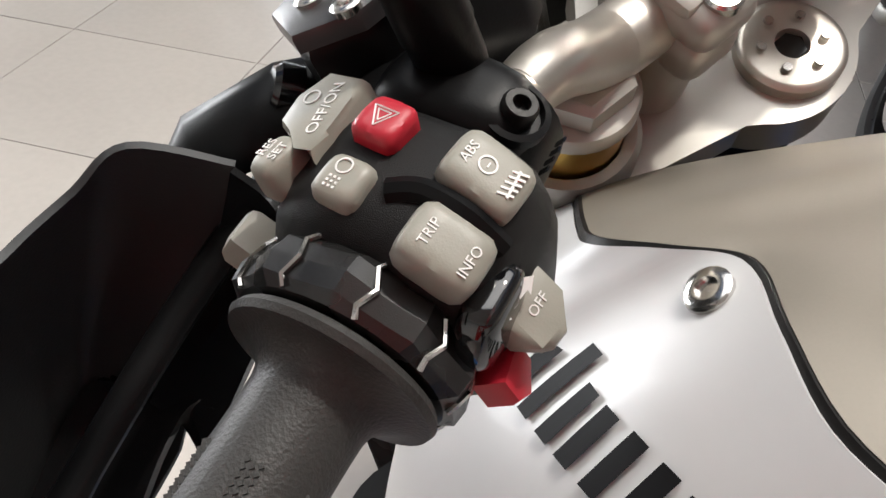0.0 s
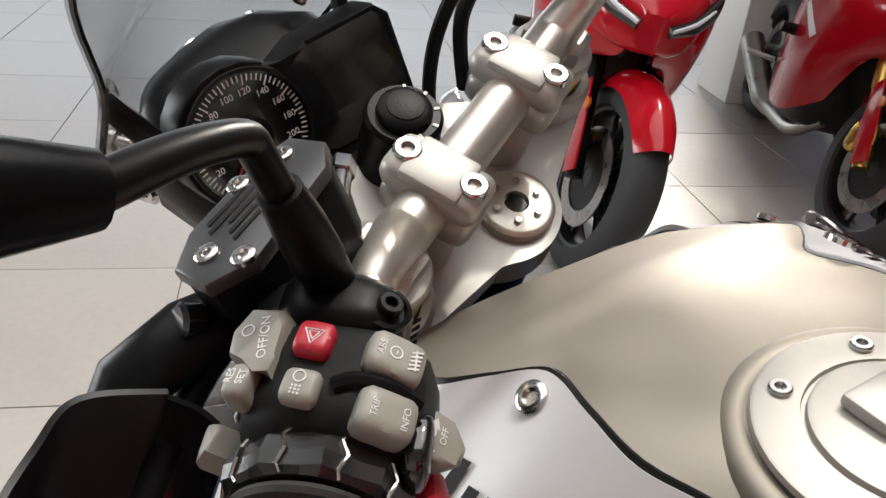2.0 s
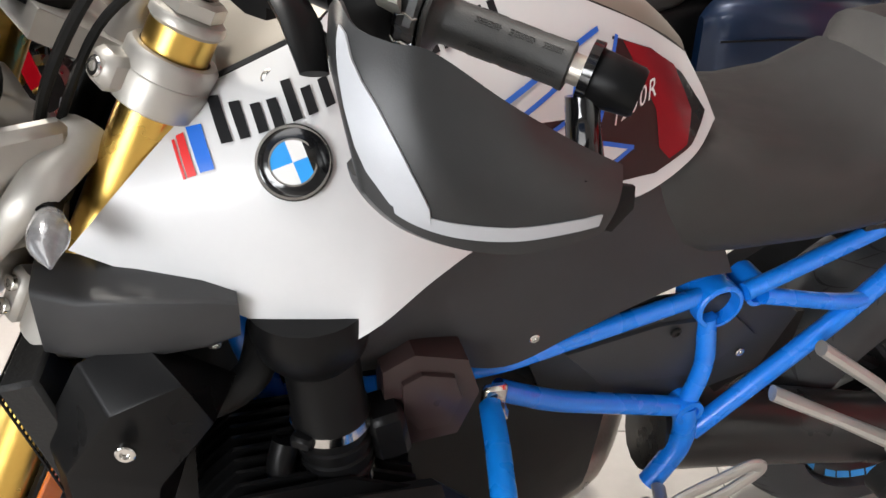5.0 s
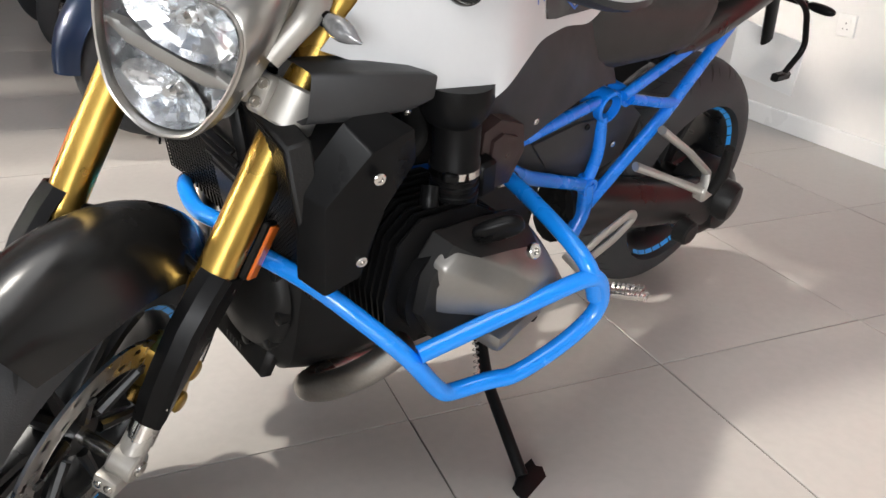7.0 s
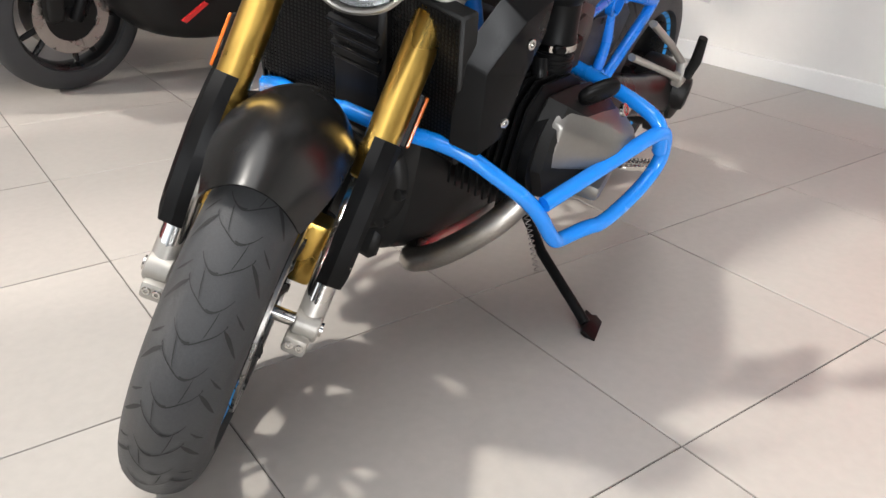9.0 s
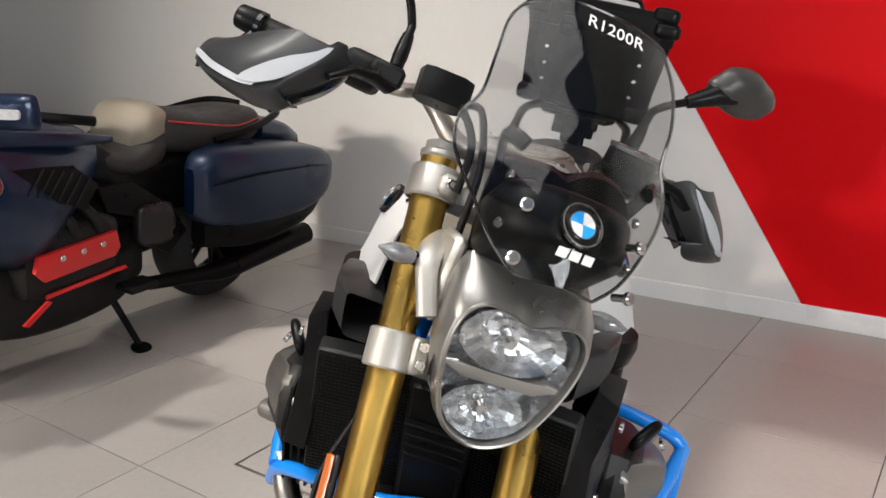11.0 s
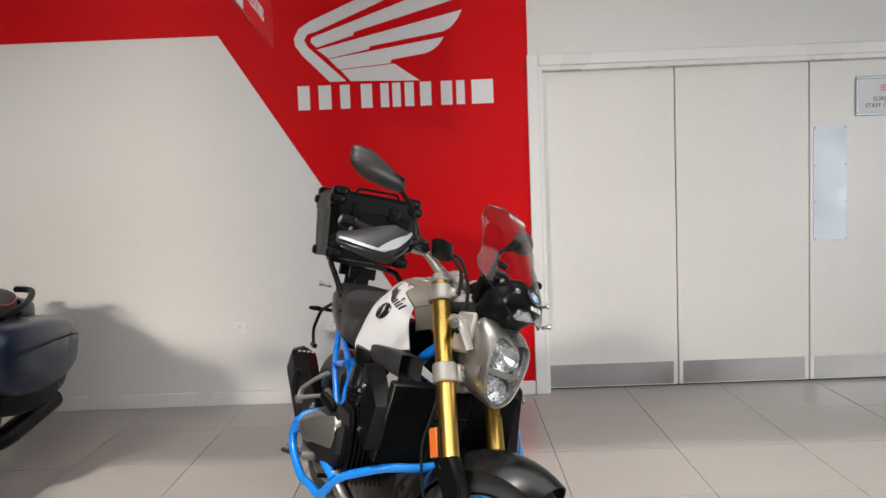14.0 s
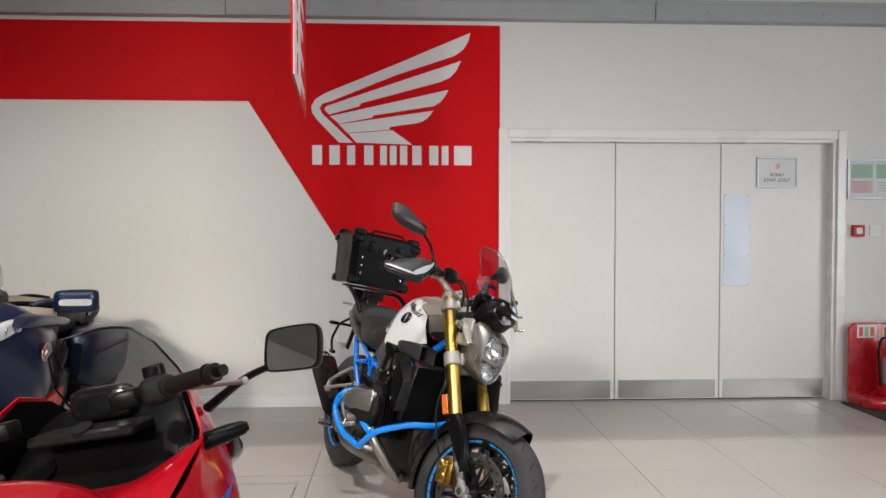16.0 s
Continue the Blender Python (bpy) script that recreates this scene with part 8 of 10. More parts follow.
bm = bmesh.new()
rings(bm, [case_ring(0.88, 0.0), case_ring(0.90, 0.004), case_ring(1.0, ch), case_ring(0.99, ch + 0.002)])
part("case_body", bm, M_CASE, case, "black aluminium case body", sharp=25)
bm = bmesh.new()
rings(bm, [case_ring(1.02, ch + 0.002), case_ring(1.025, ch + 0.012), case_ring(1.01, ch + 0.07), case_ring(0.93, ch + 0.088), case_ring(0.90, ch + 0.090)])
lidc = part("case_lid", bm, M_CASE, case, "black lid with moulded corners", sharp=25)
for sx in (1, -1):
    for sy in (1, -1):
        for z, s in ((0.02, 0.885), (ch + 0.045, 1.005), (ch + 0.083, 0.95)):
            bm = bmesh.new()
            soft_block(bm, (sx * (cl / 2 * s - 0.022), sy * (cw / 2 * s - 0.022), z), (0.075, 0.075, 0.05 if z < 0.2 else 0.045), k=3.6)
            cn = part("case_corner", bm, M_BLACK, case, "black plastic corner cap")
            screw("rivet", (sx * (cl / 2 * s + 0.012), sy * (cw / 2 * s - 0.03), z), (sx, 0, 0), 0.006, 0.003, M_CHROME, cn)
for sx in (1, -1):
    for yy in (-0.135, 0.135):
        for z in (0.065, 0.11, 0.155):
            s = 0.9 + 0.1 * z / ch
            screw("rivet", (sx * cl / 2 * s, yy * s, z), (sx, 0, 0), 0.0055, 0.003, M_CHROME, case)
for sy in (1, -1):
    for xx in (-0.12, 0.12):
        for z in (0.065, 0.155):
            s = 0.9 + 0.1 * z / ch
            screw("rivet", (xx, sy * cw / 2 * s, z), (0, sy, 0), 0.0055, 0.003, M_CHROME, case)
for yy in (-0.085, 0.085):
    bm = bmesh.new()
    box(bm, (cl / 2 * 1.0 + 0.006, yy, ch + 0.012), (0.016, 0.05, 0.06), bev=0.005, seg=2)
    box(bm, (cl / 2 * 1.0 + 0.016, yy, ch + 0.022), (0.008, 0.034, 0.022), bev=0.003)
    part("case_latch", bm, M_BLACK, case, "black hinge latch")
bm = bmesh.new()
tube(bm, bent([V(cl / 2 * 0.9, -0.10, ch + 0.088), V(cl / 2 * 0.9, -0.09, ch + 0.108), V(cl / 2 * 0.9, 0.09, ch + 0.108), V(cl / 2 * 0.9, 0.10, ch + 0.088)], 0.015), 0.006, 8)
part("lid_rail", bm, M_BLACK, case, "black tie-down rail on the lid")

# ---- the other motorcycles ----
def loft(bm, rows, k=0.6, n=28, sub=4, cy=0.0, side=0):
    """A rounded body through stations (x, half width, foot, head, centre shift)."""
    st = spline_rows(rows, sub)
    loops = []
    for x, w, zb, zt, sh in st:
        ring = []
        for i in range(n):
            a = 2 * math.pi * i / n
            c, s = math.cos(a), math.sin(a)
            ring.append(V(x, cy + sh + w * math.copysign(abs(c) ** k, c), (zb + zt) / 2 + (zt - zb) / 2 * math.copysign(abs(s) ** k, s)))
        loops.append(ring)
    return rings(bm, loops)


def spline_rows(rows, sub):
    rows = [tuple(r) + (0.0,) * (5 - len(r)) for r in rows]
    a = spline([V(*r[:3]) for r in rows], sub)
    b = spline([V(r[0], r[3], r[4]) for r in rows], sub)
    return [(p.x, max(p.y, 0.004), p.z, q.y, q.z) for p, q in zip(a, b)]


def simple_wheel(parent, c, steer, R, width, rim_r, rim_mat, rim_label, disc=True):
    """Tyre, rim, five forked spokes, hub and drilled-disc rings."""
    X = steer @ Matrix.Translation(c) @ V(0, 1, 0).to_track_quat("Z", "Y").to_matrix().to_4x4()
    h = width / 2
    bm = bmesh.new()
    lathe(bm, (0, 0, -h * 0.8), (0, 0, 1), [(0, 0.014), (0, 0.034), (h * 1.6, 0.034), (h * 1.6, 0.014)], 20)
    w = part("wheel", bm, rim_mat, parent, rim_label, M=X)
    bm = bmesh.new()
    prof = [(h * math.cos(math.pi * i / 14), max(R - (R - rim_r) * (1 - max(math.sin(math.pi * i / 14), 0) ** 0.72), rim_r)) for i in range(15)]
    prof += [(-h * 0.7, rim_r - 0.004), (h * 0.7, rim_r - 0.004)]
    loops = [[V(r * math.cos(t), r * math.sin(t), z) for z, r in prof] for t in (2 * math.pi * k / 56 for k in range(57))]
    rings(bm, loops, True, False, False)
    part("tyre", bm, M_TYRE, w, "black road tyre", M=X, sharp=60)
    bm = bmesh.new()
    loops = [[V(r * math.cos(t), r * math.sin(t), z) for t in (2 * math.pi * k / 48 for k in range(48))] for z, r in ((-h * 0.78, rim_r + 0.002), (-h * 0.7, rim_r - 0.014), (-h * 0.3, rim_r - 0.022), (h * 0.3, rim_r - 0.022), (h * 0.7, rim_r - 0.014), (h * 0.78, rim_r + 0.002))]
    rings(bm, loops, True, False, False)
    part("rim", bm, rim_mat, w, M=X)
    for k in range(5):
        for s in (-1, 1):
            a = 2 * math.pi * k / 5
            bm = bmesh.new()
            tube(bm, [V(0.03 * math.cos(a), 0.03 * math.sin(a), 0), V((rim_r - 0.018) * math.cos(a + s * 0.2), (rim_r - 0.018) * math.sin(a + s * 0.2), 0)], [0.016, 0.011], 8)
            part("spoke", bm, rim_mat, w, M=X)
    if disc:
        for sgn in (1, -1):
            bm = bmesh.new()
            ring_plate(bm, 0.105, 0.152, Matrix.Translation((0, 0, sgn * 0.055)), 0.004, 44)
            part("brake_disc", bm, M_DISC, w, "steel brake disc", M=X)
            bm = bmesh.new()
            ring_plate(bm, 0.03, 0.108, Matrix.Translation((0, 0, sgn * 0.05)), 0.003, 12)
            part("disc_carrier", bm, M_ENGINE, w, M=X)
    return w


def hood(bm, c, steer, R, a0, a1, w, drop=0.05, nx=18):
    gr = []
    for i in range(nx + 1):
        t = radians(a0 + (a1 - a0) * i / nx)
        row = []
        for j in range(13):
            f = -1 + 2 * j / 12
            r = R - drop * abs(f) ** 2.4
            row.append(steer @ V(c[0] + r * math.cos(t), c[1] + f * w * (1 - 0.25 * abs(2 * i / nx - 1) ** 3), c[2] + r * math.sin(t)))
        gr.append(row)
    return sheet(bm, gr, -0.003)


def glass_mirror(bike_, steer, base, joint, tip, w, back, hmat, label, lens=None, low=0.0):
    """An arm and a flat-backed head with real mirror glass; w is its half height."""
    bm = bmesh.new()
    foot = V(0, 0, -low)
    tube(bm, spline([base, base.lerp(joint + foot, 0.6) + V(0, 0, 0.008), joint + foot, joint.lerp(tip, 0.25) + foot * 0.8], 5), [0.019, 0.014, 0.012, 0.012], 12, flat=0.6)
    arm = part("mirror_arm", bm, hmat, bike_, M=steer)
    out = (tip - joint).normalized()
    L = (tip - joint).length
    bk = (back - out * back.dot(out)).normalized()
    tall = out.cross(bk)
    if tall.z < 0:
        tall = -tall
    shape = [(0.02, -0.55), (0.07, -0.92), (0.30, -1.0), (0.80, -1.0), (0.96, -0.85), (1.0, -0.2), (0.99, 0.6), (0.92, 0.95), (0.6, 1.0), (0.22, 0.94), (0.06, 0.75), (0.02, 0.1)]
    ln = spline([V(x * L, y * w, 0) for x, y in shape], 3, True)
    bm = bmesh.new()
    loops = [[joint + out * (p.x * s + L * 0.5 * (1 - s)) + tall * (p.y * s) + bk * d for p in ln] for d, s in ((-0.045, 0.35), (-0.038, 0.7), (-0.018, 0.94), (0.0, 1.0), (0.006, 0.99), (0.006, 0.93), (0.002, 0.92))]
    rings(bm, loops, True, True, True)
    hd = part("mirror_housing", bm, hmat, arm, label, M=steer)
    bm = bmesh.new()
    rings(bm, [[joint + out * (p.x * 0.915 + L * 0.0425) + tall * (p.y * 0.915) + bk * d for p in ln] for d in (0.0, 0.004)])
    part("mirror_glass", bm, M_MIRROR, hd, "silvered mirror glass", M=steer, sharp=20)
    if lens:
        bm = bmesh.new()
        rings(bm, [[joint + out * (L * 0.15 + p.x * 0.7) + tall * (p.y * 0.28) + bk * d for p in ln] for d in (-0.03, -0.046)])
        part("signal_lens", bm, lens, hd, "pale signal lens on the mirror", M=steer)
    return arm


I4 = Matrix()


def tourer(m, paint, label, accent):
    """A full-dress touring motorcycle: fairing, flat engine, deep seat, side cases."""
    b = root("touring_motorcycle", m, label, "motorcycle")
    steer = Matrix.Rotation(radians(8), 4, "Z")
    FX = -0.15
    steer = Matrix.Translation((FX, 0, 0)) @ steer
    simple_wheel(b, (0, 0, 0.315), steer, 0.315, 0.13, 0.228, M_RIM, "satin black cast front wheel")
    simple_wheel(b, (-1.70, 0, 0.32), I4, 0.32, 0.20, 0.21, M_RIM, "satin black cast rear wheel", False)
    bm = bmesh.new()
    hood(bm, (0.0, 0, 0.33), steer, 0.385, -2, 150, 0.115, 0.075)
    part("front_mudguard", bm, paint, b, "deep navy front mudguard")
    for s in (1, -1):
        bm = bmesh.new()
        tube(bm, [V(0.0, s * 0.085, 0.30), V(-0.10, s * 0.092, 0.52), V(-0.20, s * 0.095, 0.72)], [0.024, 0.03, 0.032], 12)
        box(bm, (-0.035, s * 0.088, 0.36), (0.05, 0.03, 0.10), (0, -25, 0), bev=0.008)
        part("fork_leg", bm, M_BLACK, b, M=steer)
        bm = bmesh.new()
        box(bm, (-0.115, s * 0.125, 0.485), (0.014, 0.008, 0.20), (0, -26, 0), bev=0.003)
        part("reflector", bm, M_AMBER, b, "slim amber reflector", M=steer)
        bm = bmesh.new()
        soft_block(bm, (0.075, s * 0.075, 0.36), (0.07, 0.05, 0.12))
        part("brake_caliper", bm, M_ENGINE, b, M=steer)
    # main fairing
    bm = bmesh.new()
    loft(bm, [(0.05, 0.05, 0.885, 0.94), (0.03, 0.15, 0.85, 0.985), (-0.04, 0.235, 0.81, 1.035), (-0.14, 0.30, 0.76, 1.08), (-0.26, 0.36, 0.67, 1.10), (-0.38, 0.395, 0.55, 1.07), (-0.52, 0.39, 0.50, 1.035), (-0.66, 0.36, 0.58, 1.0), (-0.84, 0.29, 0.76, 0.965)], 0.55)
    fa = part("fairing", bm, paint, b, "glossy navy metallic main fairing")
    for s in (1, -1):
        bm = bmesh.new()
        plate(bm, [(0.03, 0.965), (-0.08, 1.015), (-0.24, 1.030), (-0.20, 0.985), (-0.08, 0.925), (0.02, 0.905)], 0.262, s, 0.012, 0)
        lamp_ = part("headlamp", bm, M_BLACKG, fa, "wide multi-element headlamp")
        bm = bmesh.new()
        loft(bm, [(0.045, 0.012, 0.905, 0.955), (-0.01, 0.030, 0.91, 0.985), (-0.08, 0.034, 0.93, 1.005), (-0.16, 0.028, 0.96, 1.025), (-0.23, 0.008, 0.995, 1.03)], 0.7, 14, 3, s * 0.0)
        for v in bm.verts:
            v.co.y += s * (0.150 + 0.95 * (0.045 - v.co.x) - 0.9 * max(-0.06 - v.co.x, 0) * 0.5)
        part("headlamp_lens", bm, M_LENSW, lamp_, "clear faceted lens")
        for q in range(5):
            bm = bmesh.new()
            xx = 0.02 - 0.045 * q
            soft_block(bm, (xx, s * (0.185 + 0.80 * (0.02 - xx)), 0.935 + 0.014 * q), (0.035, 0.03, 0.035))
            part("lamp_element", bm, M_REFLECTOR, lamp_)
        # upper ledge, vent and dark lower edge
        bm = bmesh.new()
        loft(bm, [(-0.10, 0.02, 1.00, 1.02), (-0.22, 0.045, 0.99, 1.045), (-0.45, 0.05, 0.97, 1.02), (-0.70, 0.04, 0.94, 0.985), (-0.86, 0.01, 0.935, 0.955)], 0.5, 16, 4, s * 0.345)
        part("fairing_ledge", bm, paint, fa)
        bm = bmesh.new()
        plate(bm, [(-0.44, 0.90), (-0.66, 0.885), (-0.76, 0.80), (-0.70, 0.715), (-0.62, 0.76), (-0.55, 0.81)], 0.385, s, 0.008)
        vent = part("side_vent", bm, M_BLACK, fa, "black mesh air vent")
        for q in range(6):
            bm = bmesh.new()
            box(bm, (-0.52 - 0.035 * q, s * 0.394, 0.85 - 0.012 * q), (0.006, 0.006, 0.11), (0, -35, 0))
            part("vent_slat", bm, M_MESH, vent)
        bm = bmesh.new()
        lathe(bm, (-0.36, s * 0.392, 0.86), (0, s, 0), [(0, 0.042), (0.004, 0.042), (0.006, 0.038)], 28)
        bd = part("round_badge", bm, M_DULLRED, fa, "round red badge with a silver rim")
        bm = bmesh.new()
        ring_plate(bm, 0.038, 0.043, Matrix.Translation((-0.36, s * 0.397, 0.86)) @ Matrix.Rotation(radians(-90 * s), 4, "X"), 0.003, 28)
        part("badge_rim", bm, M_CHROME, bd)
        bm = bmesh.new()
        plate(bm, [(-0.34, 0.855), (-0.365, 0.872), (-0.385, 0.86), (-0.36, 0.848)], 0.400, s, 0.002)
        part("badge_mark", bm, M_PRINT_W, bd)
        glass_mirror(b, I4, V(-0.30, s * 0.33, 1.08), V(-0.36, s * 0.40, 1.10), V(-0.40, s * 0.60, 1.12), 0.055, V(-1, 0, 0.05), paint, "navy mirror housing", M_LENSW)
        # flat engine side
        bm = bmesh.new()
        loft(bm, [(-0.50, 0.05, 0.42, 0.62), (-0.54, 0.075, 0.40, 0.66), (-0.84, 0.075, 0.40, 0.66), (-0.90, 0.05, 0.44, 0.62)], 0.45, 20, 2, s * 0.27)
        eng = part("engine_block", bm, M_ENGINE, b, "black flat engine")
        bm = bmesh.new()
        plate(bm, [(-0.53, 0.575), (-0.855, 0.60), (-0.87, 0.535), (-0.845, 0.505), (-0.55, 0.480), (-0.515, 0.52)], 0.345, s, 0.020)
        cov = part("cylinder_cover", bm, accent, eng, "red cylinder head cover")
        for q in range(3):
            bm = bmesh.new()
            hexbolt(bm, V(-0.62 - 0.085 * q, s * 0.364, 0.552 + 0.006 * q), V(0, s, 0), 0.012, 0.008)
            part("cover_bolt", bm, M_CHROME, cov)
        for q in range(3):
            bm = bmesh.new()
            tube(bm, bent([V(-0.56 - 0.10 * q, s * 0.30, 0.70), V(-0.58 - 0.10 * q, s * 0.345, 0.66), V(-0.60 - 0.10 * q, s * 0.335, 0.61)], 0.03), 0.022, 10)
            part("intake_pipe", bm, M_ENGINE, eng, "grey intake pipe")
        bm = bmesh.new()
        plate(bm, [(-0.56, 0.425), (-0.90, 0.450), (-0.91, 0.436), (-0.56, 0.410)], 0.345, s, 0.008)
        part("accent_strip", bm, accent, eng)
        bm = bmesh.new()
        plate(bm, [(-0.47, 0.335), (-0.57, 0.40), (-0.585, 0.39), (-0.49, 0.325)], 0.335, s, 0.012)
        part("accent_strip", bm, accent, eng)
        # frame plate behind the engine
        bm = bmesh.new()
        plate(bm, [(-0.86, 0.74), (-1.02, 0.74), (-1.22, 0.60), (-1.30, 0.48), (-1.20, 0.40), (-1.10, 0.46), (-1.02, 0.60), (-0.90, 0.64)], 0.235, s, 0.03)
        part("frame_plate", bm, M_BLACK, b, "black frame plate")
        bm = bmesh.new()
        soft_block(bm, (-1.12, s * 0.27, 0.55), (0.20, 0.06, 0.18), k=4)
        part("side_cover", bm, M_DARKG, b)
        # side case
        bm = bmesh.new()
        loft(bm, [(-1.28, 0.03, 0.56, 0.76), (-1.36, 0.085, 0.50, 0.82), (-1.60, 0.125, 0.46, 0.83), (-1.90, 0.135, 0.46, 0.80), (-2.08, 0.12, 0.50, 0.76), (-2.19, 0.07, 0.56, 0.69)], 0.42, 24, 4, s * 0.30)
        sc_ = part("side_case", bm, paint, b, "navy hard side case")
        bm = bmesh.new()
        loft(bm, [(-1.34, 0.04, 0.40, 0.52), (-1.60, 0.10, 0.36, 0.50), (-1.95, 0.11, 0.40, 0.50), (-2.14, 0.06, 0.48, 0.54)], 0.5, 18, 3, s * 0.29)
        part("case_skirt", bm, M_BLACK, sc_, "black lower trim")
        bm = bmesh.new()
        plate(bm, [(-1.98, 0.485), (-2.10, 0.515), (-2.10, 0.540), (-1.98, 0.525)], 0.385, s, 0.012)
        part("reflector", bm, M_AMBER, sc_, "amber side reflector")
        bm = bmesh.new()
        tube(bm, spline([V(-1.32, s * 0.40, 0.70), V(-1.60, s * 0.436, 0.715), V(-1.95, s * 0.446, 0.70), V(-2.15, s * 0.385, 0.655)], 5), 0.004, 6)
        part("case_seam", bm, M_BLACK, sc_)
        bm = bmesh.new()
        tube(bm, bent([V(-1.15, s * 0.20, 0.26), V(-1.5, s * 0.27, 0.24), V(-2.08, s * 0.30, 0.30)], 0.1), [0.03, 0.05, 0.055], 16)
        part("silencer", bm, M_BLACK, b, "long black silencer")
        # floor board and bar
        bm = bmesh.new()
        box(bm, (-0.98, s * 0.32, 0.335), (0.14, 0.10, 0.03), bev=0.008)
        part("foot_peg", bm, M_RUBBER, b)
        bm = bmesh.new()
        tube(bm, spline([V(-0.40, s * 0.06, 1.03), V(-0.46, s * 0.22, 1.06), V(-0.60, s * 0.36, 1.05), V(-0.74, s * 0.41, 1.03)], 6), [0.012, 0.012, 0.016, 0.018], 12)
        part("handlebar", bm, M_BLACK, b, "black handlebar and grip")
    # belly, seat, backrests, tail
    bm = bmesh.new()
    loft(bm, [(-0.30, 0.10, 0.34, 0.58), (-0.40, 0.22, 0.24, 0.60), (-0.62, 0.26, 0.19, 0.50), (-0.95, 0.24, 0.20, 0.50), (-1.15, 0.16, 0.26, 0.52)], 0.5)
    part("engine_case", bm, M_ENGINE, b, "black lower engine case")
    bm = bmesh.new()
    loft(bm, [(-0.35, 0.20, 0.60, 0.95), (-0.60, 0.24, 0.55, 0.98), (-0.85, 0.20, 0.55, 0.98), (-1.10, 0.18, 0.50, 0.80), (-1.35, 0.18, 0.52, 0.80), (-1.75, 0.17, 0.55, 0.80), (-2.05, 0.12, 0.60, 0.74)], 0.5)
    part("frame_body", bm, M_BLACK, b, "black body under the seat")
    bm = bmesh.new()
    loft(bm, [(-0.72, 0.08, 0.90, 0.985), (-0.80, 0.13, 0.84, 0.965), (-0.95, 0.18, 0.76, 0.86), (-1.10, 0.21, 0.73, 0.83), (-1.24, 0.20, 0.75, 0.90), (-1.30, 0.15, 0.80, 0.94)], 0.6)
    part("rider_seat", bm, M_SEAT, b, "deep black rider seat")
    bm = bmesh.new()
    loft(bm, [(-1.14, 0.12, 0.80, 0.90), (-1.20, 0.17, 0.79, 0.985), (-1.28, 0.17, 0.80, 1.0), (-1.34, 0.13, 0.84, 0.97)], 0.6)
    part("rider_backrest", bm, M_CREAM, b, "tan padded rider backrest")
    bm = bmesh.new()
    loft(bm, [(-1.24, 0.15, 0.82, 0.97), (-1.36, 0.21, 0.78, 0.965), (-1.60, 0.22, 0.77, 0.93), (-1.82, 0.19, 0.79, 0.935), (-1.90, 0.12, 0.83, 0.93)], 0.55)
    ps_ = part("pillion_seat", bm, M_SEAT, b, "black pillion seat with red piping")
    for s in (1, -1):
        bm = bmesh.new()
        tube(bm, spline([V(-1.28, s * 0.185, 0.94), V(-1.42, s * 0.222, 0.92), V(-1.65, s * 0.224, 0.89), V(-1.86, s * 0.175, 0.90)], 6), 0.0035, 6)
        part("piping", bm, M_PRINT_RED, ps_, "red seat piping")
        bm = bmesh.new()
        tube(bm, spline([V(-1.50, s * 0.235, 0.84), V(-1.70, s * 0.27, 0.88), V(-1.92, s * 0.22, 0.92), V(-2.02, s * 0.10, 0.91)], 6), 0.017, 12)
        part("grab_rail", bm, M_BLACK, b, "black grab rail")
    bm = bmesh.new()
    loft(bm, [(-1.85, 0.20, 0.78, 0.90), (-2.05, 0.19, 0.74, 0.86), (-2.22, 0.12, 0.70, 0.78)], 0.5)
    part("tail_fairing", bm, paint, b, "navy tail fairing")
    bm = bmesh.new()
    soft_block(bm, (-2.20, 0, 0.73), (0.05, 0.26, 0.05))
    part("tail_lamp", bm, M_DULLRED, b, "dark red tail lamp")
    bm = bmesh.new()
    soft_block(bm, (-0.28, 0, 1.07), (0.24, 0.44, 0.14))
    part("instrument_panel", bm, M_BLACK, b, "black dashboard")
    # screen
    rws = []
    for z, x, w in ((1.03, -0.09, 0.20), (1.09, -0.12, 0.23), (1.17, -0.19, 0.225), (1.25, -0.25, 0.19), (1.28, -0.275, 0.13)):
        rws.append([V(x - 0.9 * (f * w) ** 2, f * w, z) for f in (-1, -0.7, -0.35, 0, 0.35, 0.7, 1)])
    bm = bmesh.new()
    sheet(bm, rws, 0.004)
    sc = part("windscreen", bm, M_GLASS, b, "low clear windscreen")
    sc.visible_shadow = False
    # side stand
    bm = bmesh.new()
    tube(bm, [V(-0.96, 0.16, 0.28), V(-1.0, 0.30, 0.06)], [0.016, 0.013], 10)
    st_ = part("side_stand", bm, M_BLACK, b, "black side stand, folded out")
    bm = bmesh.new()
    lathe(bm, V(-1.0, 0.31, 0.045), V(0, 0.14, 1), [(0, 0.042), (0.008, 0.042)], 16)
    part("stand_foot", bm, M_BLACK, st_)
    return b


